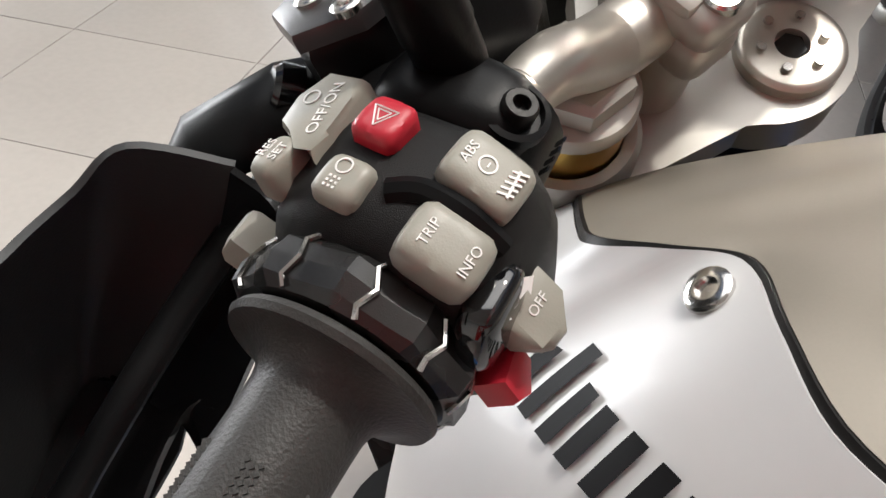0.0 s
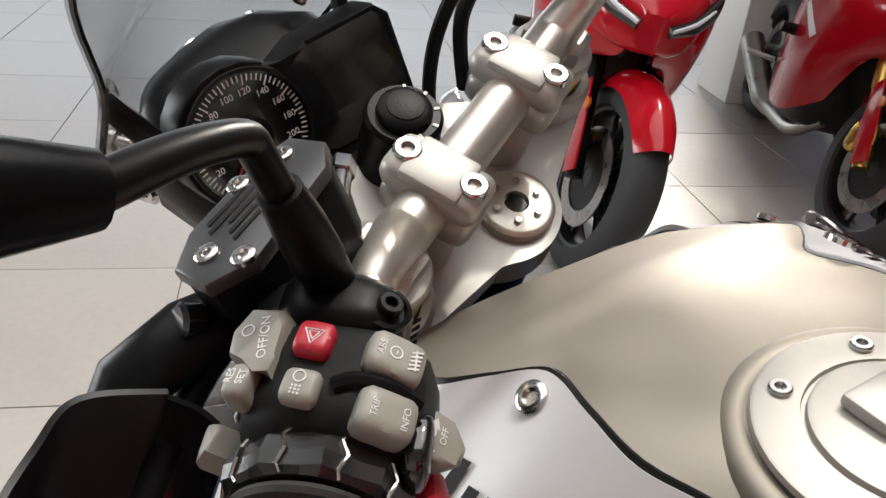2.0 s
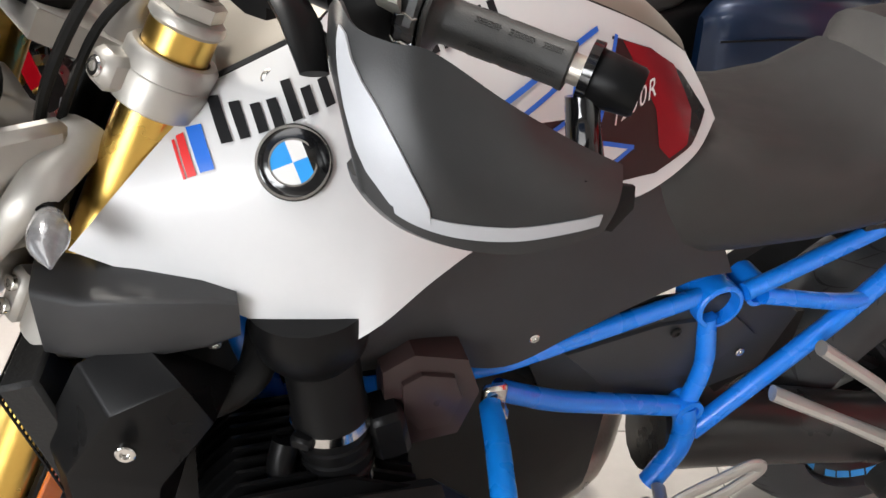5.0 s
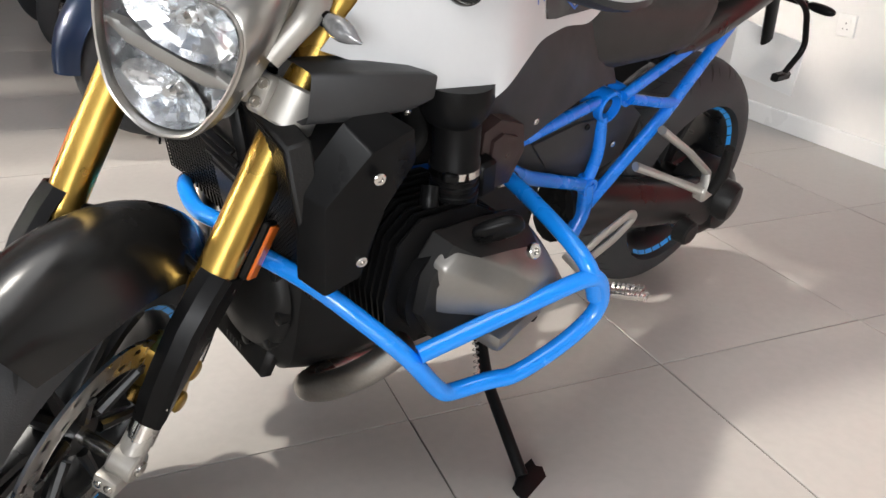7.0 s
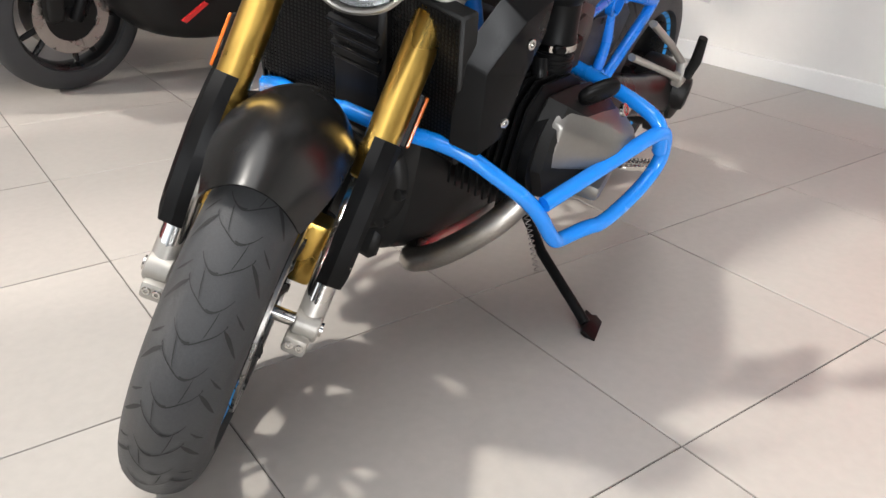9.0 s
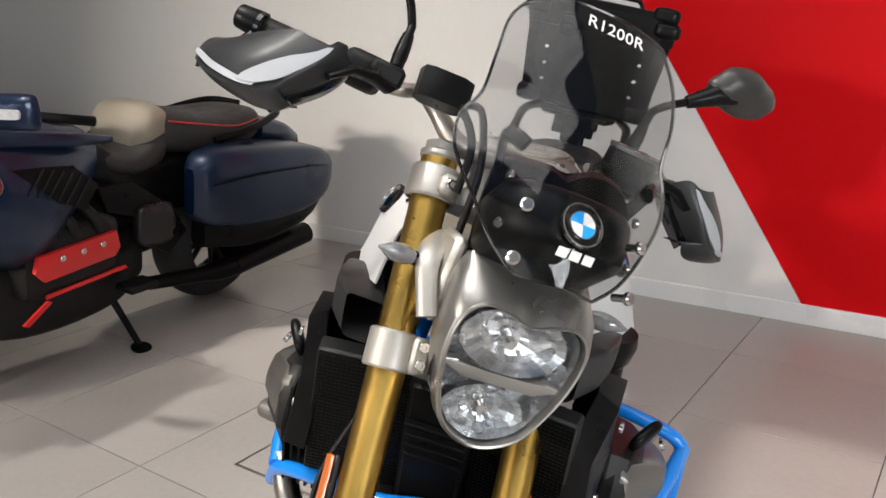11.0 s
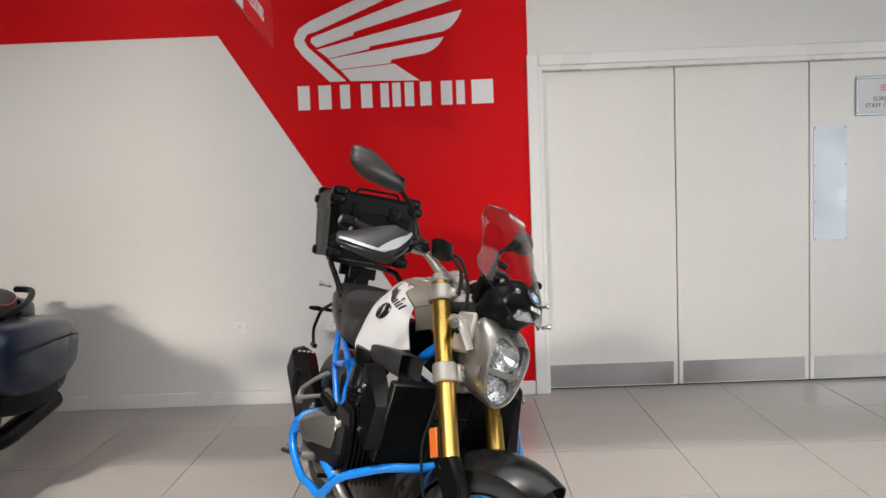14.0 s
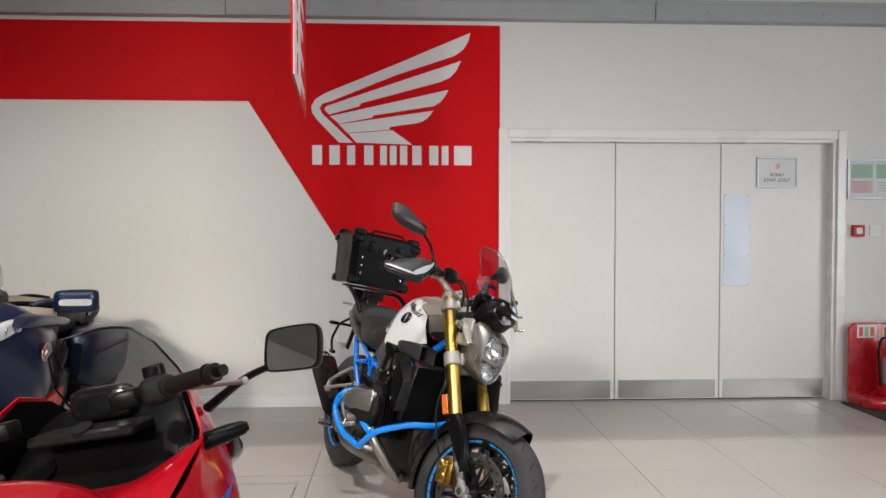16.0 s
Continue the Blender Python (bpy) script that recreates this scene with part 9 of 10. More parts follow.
def sport(m, paint, label, group, flash=True, rim=None, fork=None, steer_deg=12.0):
    """A faired sport motorcycle."""
    b = root("sport_motorcycle", m, label, "motorcycle", group)
    rim, fork = rim or M_RIM, fork or M_BLACK
    axis = Matrix.Translation((-0.30, 0, 0.75)) @ Matrix.Rotation(radians(-25), 4, "Y")
    steer = axis @ Matrix.Rotation(radians(steer_deg), 4, "Z") @ axis.inverted()
    simple_wheel(b, (0.07, 0, 0.30), steer, 0.30, 0.12, 0.218, rim, "cast front wheel")
    simple_wheel(b, (-1.41, 0, 0.315), I4, 0.315, 0.16, 0.218, rim, "cast rear wheel")
    bm = bmesh.new()
    hood(bm, (0.07, 0, 0.30), steer, 0.335, 40, 150, 0.075, 0.07)
    part("front_mudguard", bm, paint, b, "painted front mudguard")
    for s in (1, -1):
        bm = bmesh.new()
        tube(bm, [V(0.080, s * 0.095, 0.29), V(-0.06, s * 0.098, 0.52)], [0.028, 0.024], 14)
        tube(bm, [V(-0.06, s * 0.098, 0.52), V(-0.28, s * 0.10, 0.90)], [0.0285, 0.0285], 14)
        part("fork_leg", bm, fork, b, "telescopic fork leg", M=steer)
        bm = bmesh.new()
        plate(bm, [(0.12, 0.33), (0.04, 0.47), (-0.03, 0.56), (-0.06, 0.53), (-0.01, 0.40), (0.06, 0.29)], 0.118, s, 0.006)
        part("fork_guard", bm, paint, b, M=steer)
        bm = bmesh.new()
        soft_block(bm, (-0.035, s * 0.085, 0.36), (0.06, 0.055, 0.11), k=4)
        part("brake_caliper", bm, M_GOLD, b, "gold brake caliper", M=steer)
        bm = bmesh.new()
        lathe(bm, V(0.03, s * 0.125, 0.50), V(0, s, 0), [(0, 0.018), (0.008, 0.018)], 14)
        part("reflector", bm, M_AMBER, b, "round amber reflector", M=steer)
        # nose and side fairing
        bm = bmesh.new()
        rows = [[(0.12, 0.03, 0.80), (0.02, 0.11, 0.875), (-0.10, 0.150, 0.965), (-0.22, 0.182, 1.045), (-0.30, 0.236, 0.988), (-0.365, 0.278, 0.925), (-0.43, 0.272, 0.870), (-0.54, 0.250, 0.815)],
                [(0.11, 0.04, 0.74), (-0.02, 0.15, 0.755), (-0.14, 0.22, 0.79), (-0.27, 0.262, 0.815), (-0.42, 0.276, 0.79), (-0.60, 0.245, 0.745)],
                [(0.04, 0.05, 0.66), (-0.08, 0.17, 0.66), (-0.20, 0.235, 0.65), (-0.34, 0.255, 0.64), (-0.50, 0.255, 0.63), (-0.68, 0.23, 0.64)],
                [(-0.12, 0.12, 0.60), (-0.20, 0.19, 0.52), (-0.32, 0.230, 0.465), (-0.44, 0.245, 0.445), (-0.58, 0.235, 0.46), (-0.74, 0.21, 0.50)],
                [(-0.26, 0.14, 0.40), (-0.34, 0.18, 0.34), (-0.44, 0.20, 0.29), (-0.55, 0.205, 0.27), (-0.68, 0.195, 0.28), (-0.82, 0.17, 0.32)]]
        g = grid_between([[V(x, s * y, z) for x, y, z in r] for r in rows], 4, 16)
        sheet(bm, g if s < 0 else [r[::-1] for r in g], 0.005)
        lin = bmesh.new()
        gl_ = grid_between([[V(x - 0.004, s * (y - 0.014), z - 0.004) for x, y, z in r] for r in rows[:3]], 3, 12)
        sheet(lin, gl_ if s < 0 else [r[::-1] for r in gl_], 0.004)
        fr = part("side_fairing", bm, paint, b, "glossy side fairing with coloured flashes" if flash else "glossy side fairing")
        part("inner_liner", lin, M_BLACK, fr, "black plastic inner lining")
        tree = BVHTree.FromBMesh(sheet(bmesh.new(), g, 0.001))

        def flash_on(pts, mt, eps=0.003, nm="flash"):
            t = bmesh.new()
            t.faces.new([t.verts.new((x, 0, z)) for x, z in pts])
            bmesh.ops.triangulate(t, faces=t.faces[:])
            for _ in range(3):
                bmesh.ops.subdivide_edges(t, edges=[e for e in t.edges if e.calc_length() > 0.03], cuts=1)
                bmesh.ops.triangulate(t, faces=t.faces[:])
            for v in t.verts:
                h = tree.ray_cast(V(v.co.x, s * 0.8, v.co.z), V(0, -s, 0))
                v.co = (h[0] if h[0] is not None else V(v.co.x, s * 0.24, v.co.z)) + V(0, s * eps, 0)
            part(nm, t, mt, fr)

        if flash:
            flash_on([(-0.16, 0.84), (-0.34, 0.79), (-0.52, 0.735), (-0.54, 0.765), (-0.38, 0.835)], M_PRINT_W)
            flash_on([(-0.22, 0.80), (-0.38, 0.745), (-0.58, 0.69), (-0.60, 0.72), (-0.40, 0.79)], M_PRINT_BLUE, 0.0045)
            flash_on([(-0.36, 0.58), (-0.60, 0.70), (-0.70, 0.66), (-0.50, 0.50)], M_PRINT_K, 0.003)
            flash_on([(-0.30, 0.60), (-0.48, 0.69), (-0.52, 0.665), (-0.34, 0.575)], M_PRINT_W, 0.0045)
        # headlamp slit, intake
        bm = bmesh.new()
        tube(bm, spline([V(0.125, s * 0.04, 0.765), V(0.07, s * 0.11, 0.785), V(0.0, s * 0.165, 0.82), V(-0.06, s * 0.20, 0.86)], 4), [0.020, 0.026, 0.024, 0.008], 10, flat=0.8)
        hl = part("headlamp", bm, M_BLACKG, b, "slim dark headlamp")
        bm = bmesh.new()
        tube(bm, spline([V(0.142, s * 0.05, 0.772), V(0.085, s * 0.117, 0.797), V(0.015, s * 0.172, 0.832)], 4), [0.006, 0.007, 0.004], 8)
        part("light_strip", bm, M_LENSW, hl, "pale light strip")
        # clip-on bar, grip, lever, switch
        c0, c1 = V(-0.335, s * 0.130, 1.005), V(-0.510, s * 0.375, 1.023)
        dd = (c1 - c0).normalized()
        bm = bmesh.new()
        cyl(bm, c0, c1, 0.011, n=14)
        box(bm, c0, (0.06, 0.06, 0.035), bev=0.008, seg=2)
        br = part("handlebar", bm, M_BLACK, b, "black clip-on handlebar", M=steer)
        bm = bmesh.new()
        lathe(bm, c0 + dd * 0.135, dd, [(0, 0.022), (0.006, 0.022), (0.010, 0.0165), (0.115, 0.0162), (0.118, 0.020), (0.124, 0.020)], 22)
        part("grip", bm, M_RUBBER, br, "black rubber grip", M=steer)
        bm = bmesh.new()
        lathe(bm, c0 + dd * 0.262, dd, [(0, 0.0175), (0.018, 0.0175), (0.02, 0.014), (0.02, 0.007), (0.012, 0.006)], 22, cap=False)
        part("bar_end_weight", bm, M_ENGINE, br, M=steer)
        bm = bmesh.new()
        soft_block(bm, c0 + dd * 0.100, (0.055, 0.058, 0.055), k=4)
        part("switch_block", bm, M_TEXT_BLACK, br, M=steer)
        bm = bmesh.new()
        p = c0 + dd * 0.085 + V(0.040, 0, -0.008)
        tube(bm, spline([p, p + dd * 0.06 + V(0.045, 0, -0.010), p + dd * 0.13 + V(0.062, 0, -0.020), p + dd * 0.215 + V(0.082, 0, -0.032)], 5), [0.009, 0.007, 0.0055, 0.005], 10)
        lathe(bm, p + dd * 0.21 + V(0.081, 0, -0.0315), dd, [(0, 0.003), (0.004, 0.008), (0.011, 0.008), (0.015, 0.003)], 14)
        part("lever", bm, M_CASTW, br, "bright hand lever", M=steer)
        if s < 0:
            bm = bmesh.new()
            cyl(bm, p + V(0.02, 0.01, 0.02), p + V(0.02, 0.01, 0.055), 0.022, n=20, bev=0.003)
            part("fluid_reservoir", bm, M_BLACK, br, "small round fluid reservoir", M=steer)
        glass_mirror(b, I4, V(-0.19, s * 0.215, 0.955), V(-0.199, s * 0.366, 1.056), V(-0.228, s * 0.498, 1.054), 0.047, V(-1, -s * 0.10, 0.30), M_BLACK, "dark mirror housing", low=0.034)
        # stub on the fairing's rim, pegs and crash bobbin
        bm = bmesh.new()
        lathe(bm, V(-0.345, s * 0.222, 0.905), V(0.04, s * 0.130, 0.022), [(0, 0.017), (0.02, 0.019), (0.10, 0.017), (0.125, 0.014), (0.136, 0.008)], 10)
        part("fairing_stub", bm, M_BLACK, b, "black stub on the fairing rim")
        bm = bmesh.new()
        cyl(bm, V(-0.55, s * 0.20, 0.56), V(-0.55, s * 0.305, 0.56), 0.024, 0.020, 16, 0.004)
        part("crash_bobbin", bm, M_BLACK, b, "black crash bobbin")
        bm = bmesh.new()
        cyl(bm, V(-0.98, s * 0.15, 0.36), V(-1.0, s * 0.27, 0.365), 0.012, n=12)
        part("foot_peg", bm, M_STEEL, b)
        bm = bmesh.new()
        tube(bm, [V(-0.95, s * 0.12, 0.42), V(-1.15, s * 0.10, 0.36), V(-1.41, s * 0.10, 0.315)], [0.035, 0.028, 0.024], 10, flat=1.3)
        part("swing_arm", bm, M_ENGINE, b)
    # nose centre, inner cockpit, dash, screen
    bm = bmesh.new()
    loft(bm, [(0.125, 0.04, 0.70, 0.80), (0.06, 0.12, 0.68, 0.86), (-0.06, 0.18, 0.68, 0.91), (-0.16, 0.19, 0.68, 0.86), (-0.22, 0.17, 0.70, 0.80)], 0.6)
    part("nose_cone", bm, paint, b, "glossy nose")
    bm = bmesh.new()
    loft(bm, [(-0.12, 0.14, 0.90, 1.0), (-0.20, 0.19, 0.84, 0.985), (-0.30, 0.215, 0.80, 0.88), (-0.38, 0.20, 0.78, 0.84)], 0.5)
    part("inner_cockpit", bm, M_BLACK, b, "black plastic inner cockpit")
    # shroud between the tank and the fairing rims
    front_ = [(-0.364, 0.284, 0.927), (-0.372, 0.205, 0.890), (-0.376, 0.134, 0.862), (-0.38, 0.06, 0.857)]
    back_ = [(-0.545, 0.258, 0.822), (-0.57, 0.19, 0.844), (-0.60, 0.13, 0.868), (-0.62, 0.06, 0.892)]
    lines_ = [[V(x, y, z) for x, y, z in r] + [V(x, -y, z) for x, y, z in r[::-1]] for r in (front_, [tuple((p + q) / 2 for p, q in zip(u, v)) for u, v in zip(front_, back_)], back_)]
    bm = bmesh.new()
    sheet(bm, grid_between([r[::-1] for r in lines_], 4, 24), 0.004)
    part("tank_shroud", bm, paint, b, "glossy shroud in front of the tank")
    bm = bmesh.new()
    soft_block(bm, (-0.225, 0, 1.005), (0.045, 0.14, 0.07), k=5)
    ds = part("instrument_panel", bm, M_BLACKG, b, "small black display")
    bm = bmesh.new()
    box(bm, (-0.285, 0, 0.955), (0.09, 0.24, 0.022), bev=0.006)
    lathe(bm, V(-0.31, 0, 0.96), V(-0.4, 0, 1), [(0, 0.022), (0.014, 0.022)], 16)
    part("top_clamp", bm, M_ENGINE, b, "dark fork clamp")
    rws = []
    for x, z, w in ((0.075, 0.855, 0.08), (0.0, 0.935, 0.125), (-0.06, 1.01, 0.150), (-0.12, 1.085, 0.150), (-0.17, 1.14, 0.125), (-0.19, 1.160, 0.08)):
        rws.append([V(x - 2.2 * (f * w) ** 2, f * w, z - 1.6 * (f * w) ** 2) for f in (-1, -0.75, -0.4, 0, 0.4, 0.75, 1)])
    bm = bmesh.new()
    sheet(bm, rws, 0.003)
    sc = part("windscreen", bm, M_GLASS, b, "clear fly screen")
    sc.visible_shadow = False
    bm = bmesh.new()
    tube(bm, [r[0] for r in rws] + rws[-1][1:-1] + [r[-1] for r in rws[::-1]], 0.0028, 6)
    part("screen_edge", bm, M_BLACKG, sc)
    # tank, seat, tail, engine, exhaust, stand
    bm = bmesh.new()
    loft(bm, [(-0.43, 0.10, 0.78, 0.868), (-0.52, 0.16, 0.75, 0.918), (-0.66, 0.178, 0.72, 0.958), (-0.82, 0.15, 0.70, 0.925), (-0.93, 0.10, 0.70, 0.85)], 0.65)
    tk_ = part("fuel_tank", bm, paint, b, "glossy fuel tank")
    bm = bmesh.new()
    lathe(bm, V(-0.62, 0, 0.944), V(-0.1, 0, 1), [(0, 0.048), (0.007, 0.047), (0.008, 0.04)], 24)
    part("fuel_cap", bm, M_ENGINE, tk_)
    bm = bmesh.new()
    loft(bm, [(-0.86, 0.09, 0.76, 0.83), (-0.98, 0.13, 0.75, 0.82), (-1.12, 0.14, 0.76, 0.84), (-1.20, 0.12, 0.78, 0.88), (-1.40, 0.11, 0.84, 0.93), (-1.50, 0.08, 0.87, 0.94)], 0.6)
    part("seat", bm, M_SEAT, b, "black seat")
    bm = bmesh.new()
    loft(bm, [(-1.05, 0.12, 0.66, 0.77), (-1.25, 0.13, 0.70, 0.84), (-1.50, 0.10, 0.80, 0.90), (-1.68, 0.05, 0.87, 0.92)], 0.6)
    part("tail_fairing", bm, paint, b, "painted tail fairing")
    bm = bmesh.new()
    loft(bm, [(-0.32, 0.10, 0.38, 0.70), (-0.45, 0.18, 0.25, 0.74), (-0.75, 0.19, 0.20, 0.72), (-1.0, 0.14, 0.28, 0.66)], 0.5)
    part("engine_block", bm, M_ENGINE, b, "dark engine block")
    bm = bmesh.new()
    tube(bm, bent([V(-0.40, -0.05, 0.30), V(-0.60, -0.08, 0.17), V(-0.95, -0.12, 0.18), V(-1.30, -0.19, 0.36)], 0.1), [0.024, 0.028, 0.03, 0.055, 0.055], 16)
    part("exhaust", bm, M_EXH, b, "stainless exhaust and silencer")
    bm = bmesh.new()
    tube(bm, [V(-0.88, 0.12, 0.26), V(-0.95, 0.29, 0.055)], [0.013, 0.011], 10)
    box(bm, (-0.955, 0.30, 0.052), (0.07, 0.05, 0.012), (10, 0, 0), bev=0.004)
    part("side_stand", bm, M_BLACK, b, "black side stand, folded out")
    return b


tourer(Matrix.Translation((-2.80, -2.745, 0.0)) @ Matrix.Rotation(radians(-84), 4, "Z") @ Matrix.Rotation(radians(-7), 4, "X") @ Matrix.Scale(0.98, 4), M_NAVY, "navy touring motorcycle with black seat, on its side stand", M_PRINT_RED)


def stand_at(x, y, yaw, lean=-10.0, size=1.0):
    return Matrix.Translation((x, y, 0.0)) @ Matrix.Rotation(radians(yaw), 4, "Z") @ Matrix.Rotation(radians(lean), 4, "X") @ Matrix.Scale(size, 4)


ROW = "row of red motorcycles"
sport(stand_at(-1.142, -4.184, 78), M_REDBIKE, "red sport motorcycle with white and blue flashes", ROW)
gold_fork = sport(stand_at(-2.15, -4.27, 72), M_REDBIKE, "red sport motorcycle with a gold fork", ROW, fork=M_GOLD)
for x, y, yaw in ((-3.20, -4.20, 72), (-4.10, -4.15, 74)):
    copy_thing(gold_fork, stand_at(x, y, yaw))
M_SILVERWHEEL = material("silver_wheel", (0.42, 0.42, 0.43), 0.35, 0.7, var=0.08)
M_WHITEBIKE = material("pearl_grey_paint", (0.42, 0.44, 0.46), 0.28, 0.1, var=0.04, coat=0.6)
sport(stand_at(1.20, -4.66, 208), M_BLACKG, "black sport motorcycle with silver wheels", "row by the window", False, M_SILVERWHEEL)
sport(stand_at(-4.45, -2.75, -82), M_WHITEBIKE, "pearl grey faired motorcycle beside the navy tourer", "row along the wall", False)
sport(stand_at(-5.75, -2.95, -80), M_BLACKG, "black faired motorcycle at the end of the row", "row along the wall", False)

# ---- hanging sign, notices and fire point ----
bm = bmesh.new()
box(bm, (-2.72, -5.95, 1.8), (0.42, 0.34, 3.6), bev=0.004)
structure("pillar", bm, M_WALL, "square white painted pillar")

hs = root("hanging_sign", place((-1.202, -2.447, 2.05), (-0.075, 0.997, 0.0), (0, 0, 1)), "red and white direction sign hung from the ceiling", "sign")
bm = bmesh.new()
box(bm, (0.75, 0.47, -0.006), (1.5, 0.94, 0.010))
part("panel", bm, M_RED, hs, "red printed panel")
bm = bmesh.new()
box(bm, (0.315, 0.47, 0.002), (0.63, 0.938, 0.004))
part("arrow_strip", bm, M_VINYL, hs, "white strip with red arrows")
for q in range(6):
    bm = bmesh.new()
    z = 0.09 + 0.15 * q
    slab(bm, [(0.20, z), (0.28, z - 0.045), (0.36, z), (0.31, z), (0.31, z + 0.06), (0.25, z + 0.06), (0.25, z)], Matrix.Translation((0, 0, 0.0042)), 0.002)
    part("arrow", bm, M_RED, hs)
for q, w in enumerate(("ACCESSORIES", "CLOTHING")):
    bm = bmesh.new()
    text_mesh(bm, w, 0.085, Matrix.Translation((0.68, 0.09 + 0.15 * q, 0.0005)), depth=0.001, align="LEFT")
    part("writing", bm, M_VINYL, hs)
for q in (2, 3, 4, 5):
    bm = bmesh.new()
    box(bm, (0.84 + 0.06 * (q % 2), 0.09 + 0.15 * q, 0.0), (0.32 + 0.12 * (q % 2), 0.055, 0.003))
    part("word_bar", bm, M_VINYL, hs)
for s in (0.10, 1.40):
    bm = bmesh.new()
    cyl(bm, (s, 0.94, -0.006), (s, 1.55, -0.006), 0.003, n=6)
    part("hanger", bm, M_STEEL, hs, "thin steel hanger")

nb = root("notice_board", place((2.777, NORTH, 1.733), (1, 0, 0), (0, 0, 1)), "silver framed notice board with pale printed sheets", "notice board")
bm = bmesh.new()
for x, y, w, h in ((0.20, 0.145, 0.44, 0.02), (0.20, -0.145, 0.44, 0.02), (-0.01, 0, 0.02, 0.27), (0.41, 0, 0.02, 0.27)):
    box(bm, (x, y, 0.008), (w, h, 0.016), bev=0.003)
part("frame", bm, M_ALU, nb)
bm = bmesh.new()
box(bm, (0.2, 0, 0.003), (0.40, 0.27, 0.006))
bk_ = part("backing", bm, M_PAPER, nb)
for x, y, w, h, mt in ((0.10, 0.062, 0.17, 0.11, M_GREEN), (0.30, 0.062, 0.17, 0.11, M_GREEN), (0.10, -0.06, 0.17, 0.10, M_PINK), (0.30, -0.06, 0.17, 0.10, M_PAPER)):
    bm = bmesh.new()
    box(bm, (x, y, 0.0075), (w, h, 0.002))
    sh_ = part("sheet_of_paper", bm, mt, nb)
    for q in range(4):
        bm = bmesh.new()
        box(bm, (x - 0.01, y + 0.035 - 0.022 * q, 0.009), (w * (0.75 - 0.1 * (q % 2)), 0.006, 0.0008))
        part("text_bar", bm, M_GREY, sh_)
cp = root("call_point", place((2.841, NORTH, 1.331), (1, 0, 0), (0, 0, 1)), "red fire alarm call point on the wall", "call point")
bm = bmesh.new()
box(bm, (0, 0, 0.022), (0.092, 0.092, 0.044), bev=0.006, seg=2)
part("body", bm, M_EXTRED, cp)
bm = bmesh.new()
box(bm, (0, 0, 0.0455), (0.045, 0.045, 0.003))
part("press_plate", bm, M_PAPER, cp)
sw = root("wall_switch", place((2.987, NORTH, 1.331), (1, 0, 0), (0, 0, 1)), "white plastic wall switch beside the call point", "switch")
bm = bmesh.new()
box(bm, (0, 0, 0.006), (0.086, 0.086, 0.012), bev=0.003, seg=2)
part("plate", bm, M_PLASTIC_W, sw)
bm = bmesh.new()
box(bm, (0, 0, 0.014), (0.025, 0.035, 0.006), (8, 0, 0), bev=0.002)
part("rocker", bm, M_PLASTIC_W, sw)

fx, fy = 2.975, -0.22
es = root("extinguisher_stand", Matrix.Translation((fx, fy, 0)), "moulded red plastic extinguisher stand on the floor", "stand")
bm = bmesh.new()
loft(bm, [(-0.235, 0.10, 0.012, 0.07), (-0.21, 0.17, 0.006, 0.09), (0.0, 0.19, 0.0, 0.09), (0.30, 0.19, 0.0, 0.09), (0.42, 0.15, 0.0, 0.08)], 0.35)
part("base", bm, M_EXTRED, es, "wide red base")
bm = bmesh.new()
slab(bm, [(-0.235, 0.05), (0.42, 0.05), (0.42, 0.58), (0.38, 0.62), (-0.19, 0.62), (-0.235, 0.58)], place((0, 0.15, 0), (1, 0, 0), (0, 0, 1)), 0.03, 0.01)
bp = part("back_panel", bm, M_EXTRED, es, "tall red back panel")
for x, mt in ((-0.10, M_PAPER), (0.10, M_PAPER)):
    bm = bmesh.new()
    box(bm, (x, 0.117, 0.555), (0.16, 0.003, 0.10))
    sgn_ = part("sign_plate", bm, mt, bp, "small safety sign")
    for q in range(3):
        bm = bmesh.new()
        box(bm, (x - 0.05 + 0.045 * q, 0.1145, 0.555), (0.03, 0.002, 0.07))
        part("sign_mark", bm, (M_PRINT_RED, M_GREEN, M_AMBER)[q], sgn_)
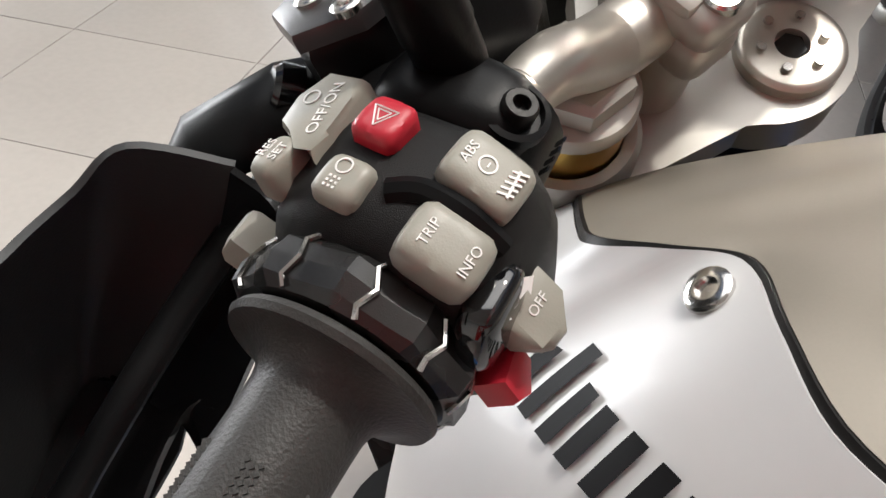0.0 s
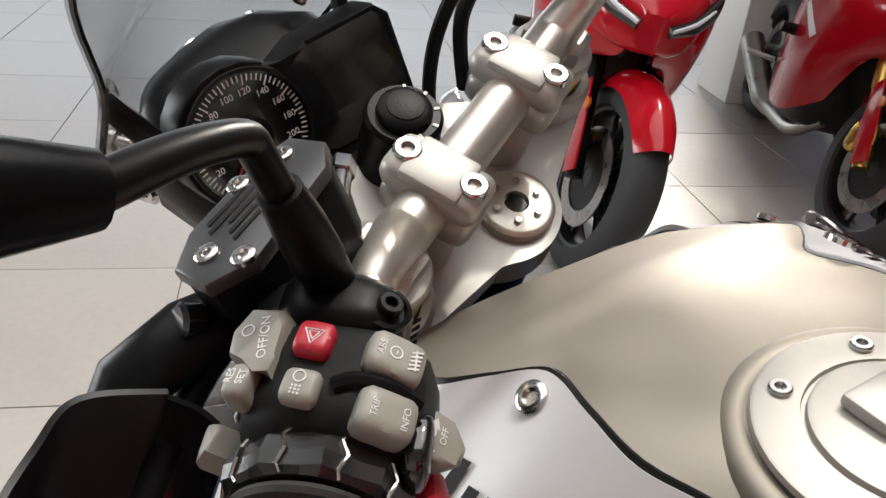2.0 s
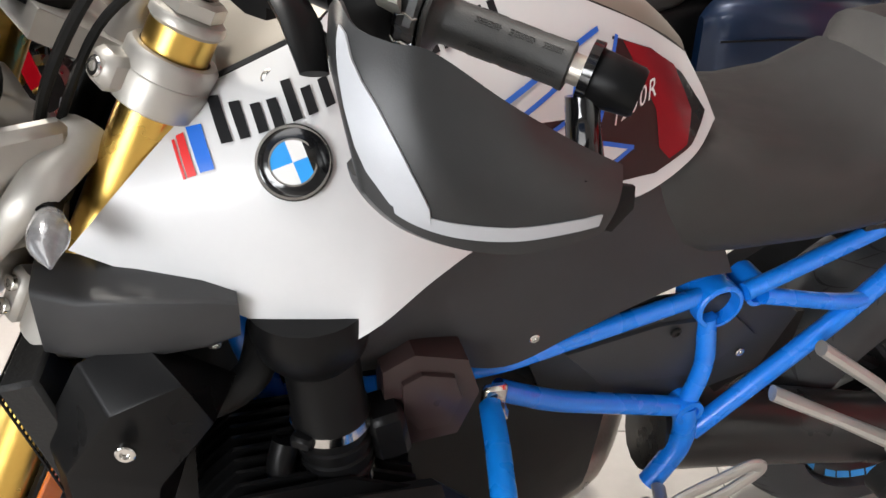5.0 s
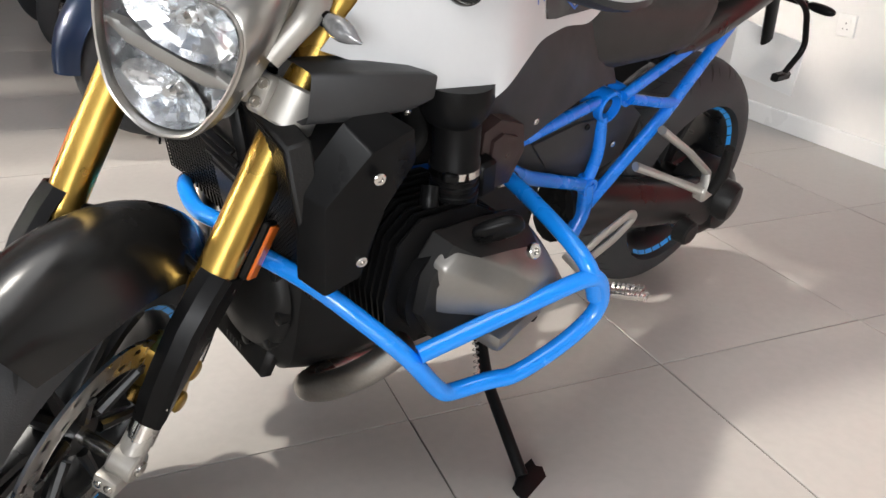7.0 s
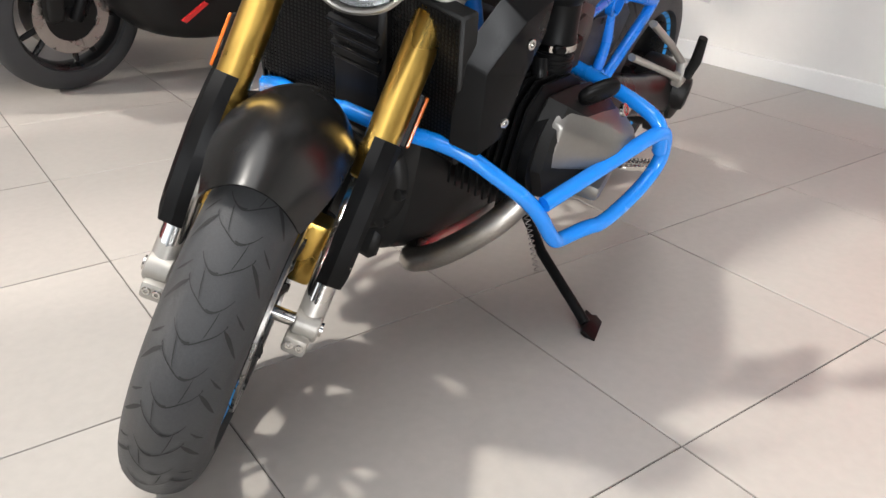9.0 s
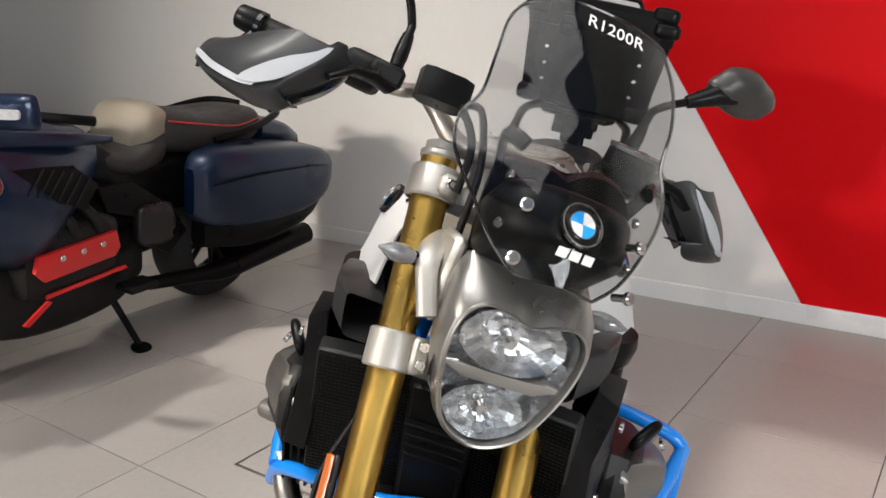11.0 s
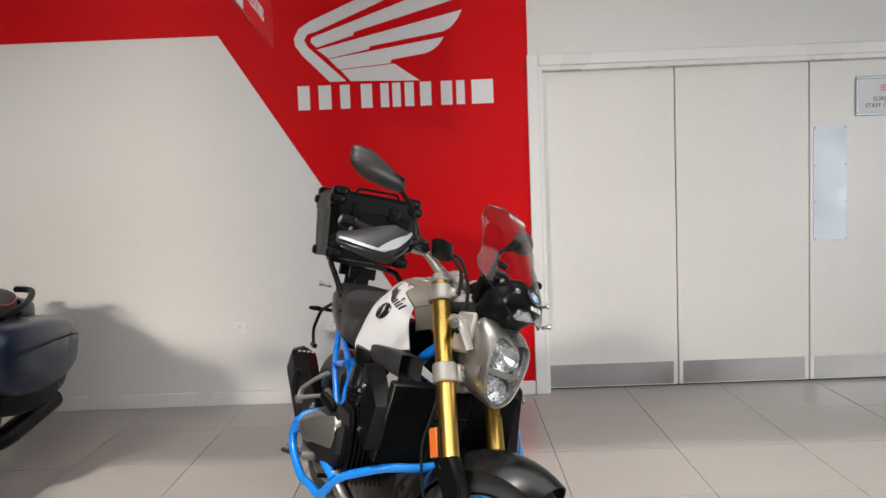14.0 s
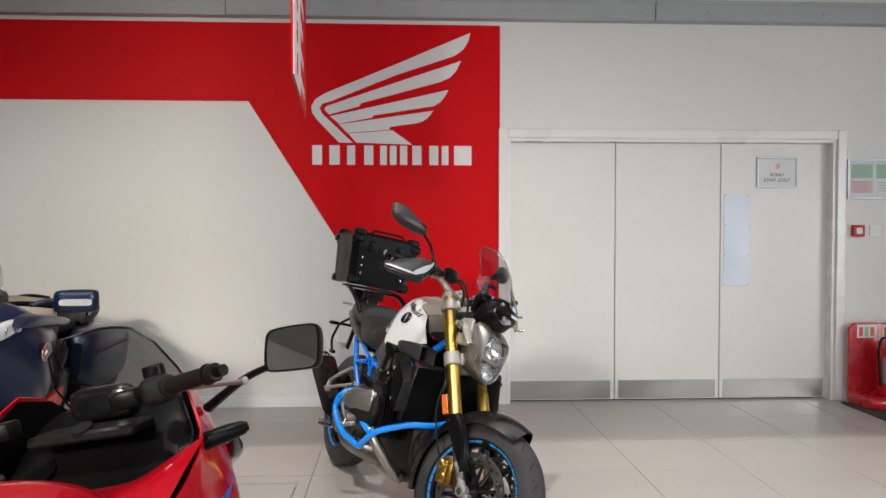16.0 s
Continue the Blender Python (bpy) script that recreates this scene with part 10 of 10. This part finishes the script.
for x in (-0.02, 0.24):
    ex = root("fire_extinguisher", Matrix.Translation((fx + x, fy - 0.04, 0.09)), "red foam fire extinguisher standing in its stand", "extinguisher", "extinguishers in the stand")
    bm = bmesh.new()
    lathe(bm, (0, 0, 0), (0, 0, 1), [(0, 0.075), (0.01, 0.082), (0.33, 0.082), (0.37, 0.072), (0.395, 0.045), (0.405, 0.026), (0.425, 0.026)], 32)
    part("cylinder", bm, M_EXTRED, ex)
    bm = bmesh.new()
    box(bm, (0.01, 0, 0.445), (0.03, 0.03, 0.04), bev=0.005)
    box(bm, (0.045, 0, 0.468), (0.12, 0.018, 0.012), (0, -12, 0), bev=0.004)
    box(bm, (0.05, 0, 0.438), (0.10, 0.018, 0.010), (0, 8, 0), bev=0.004)
    part("valve", bm, M_BLACK, ex, "black squeeze-grip valve")
    bm = bmesh.new()
    tube(bm, spline([V(-0.01, -0.01, 0.44), V(-0.08, -0.03, 0.43), V(-0.105, -0.04, 0.33), V(-0.095, -0.04, 0.18), V(-0.088, -0.04, 0.08)], 6), 0.010, 10)
    part("hose", bm, M_RUBBER, ex, "black rubber hose")
    bm = bmesh.new()
    loops = [[V(0.0828 * math.sin(a), -0.0828 * math.cos(a), z) for a in (radians(-60 + 120 * q / 10) for q in range(11))] for z in (0.10, 0.30)]
    rings(bm, loops, False)
    lb = part("paper_label", bm, M_CREAM, ex, "pale cream printed label")
    bm = bmesh.new()
    text_mesh(bm, "FOAM", 0.034, place((0, -0.0845, 0.265), (1, 0, 0), (0, 0, 1)), depth=0.0005)
    part("writing", bm, M_PRINT_K, lb)
    for q in range(4):
        bm = bmesh.new()
        box(bm, (0, -0.0838, 0.225 - 0.024 * q), (0.075 - 0.012 * (q % 2), 0.002, 0.008))
        part("text_bar", bm, M_PRINT_RED, lb)
mat_ = bmesh.new()
box(mat_, (3.475, -0.85, 0.004), (1.6, 1.5, 0.012), bev=0.004)
thing("door_mat", mat_, M_MAT, Matrix(), "dark grey ribbed entrance mat on the tiles", "mat")

# floor access cover with a thin steel rim
fc_ = root("floor_cover", Matrix.Translation((-1.425, -1.99, 0.001)), "square steel-edged access cover let into the floor", "floor cover")
bm = bmesh.new()
for x, y, w, h in ((0, 0.15, 0.31, 0.008), (0, -0.15, 0.31, 0.008), (0.15, 0, 0.008, 0.292), (-0.15, 0, 0.008, 0.292)):
    box(bm, (x, y, 0.0), (w, h, 0.004))
part("rim", bm, M_STEEL, fc_)
bm = bmesh.new()
box(bm, (0, 0, -0.0005), (0.292, 0.292, 0.004))
part("plate", bm, M_TILE, fc_)

# ---- floor tiles, last ----
cols = range(math.floor((WEST - TX) / TILE), math.ceil((EAST - TX) / TILE))
rows_ = range(math.floor((SOUTH - TY) / TILE), math.ceil((NORTH - TY) / TILE))
cells = [(i, j, TX + (i + 0.5) * TILE, TY + (j + 0.5) * TILE) for i in cols for j in rows_]
cells = [c for c in cells if WEST < c[2] - 0.2 and c[2] + 0.2 < EAST and SOUTH < c[3] - 0.2 and c[3] - 0.25 < NORTH]
near = [c for c in cells if -4.9 < c[2] < 4.2 and c[3] > -7.4][:300]
far = [c for c in cells if c not in near]
for i, j, x, y in near:
    t = new("tile", tile_mesh)
    t.matrix_world = Matrix.Translation((x, y, -0.004 + 0.0004 * math.sin(i * 7.1 + j * 3.3)))
    t.parent = floor
bm = bmesh.new()
verts, faces = [], []
for i, j, x, y in far:
    k, h = len(verts), (TILE - JOINT) / 2
    verts += [(x - h, y - h, -0.003), (x + h, y - h, -0.003), (x + h, y + h, -0.003), (x - h, y + h, -0.003), (x - h, y - h, 0), (x + h, y - h, 0), (x + h, y + h, 0), (x - h, y + h, 0)]
    faces += [(k + 4, k + 5, k + 6, k + 7), (k, k + 1, k + 5, k + 4), (k + 1, k + 2, k + 6, k + 5), (k + 2, k + 3, k + 7, k + 6), (k + 3, k, k + 4, k + 7)]
me = bpy.data.meshes.new("tiles")
me.from_pydata(verts, [], faces)
me.materials.append(M_TILE)
rest = new("tiles", me)
rest.parent = floor
tagged(rest, kind="stuff")
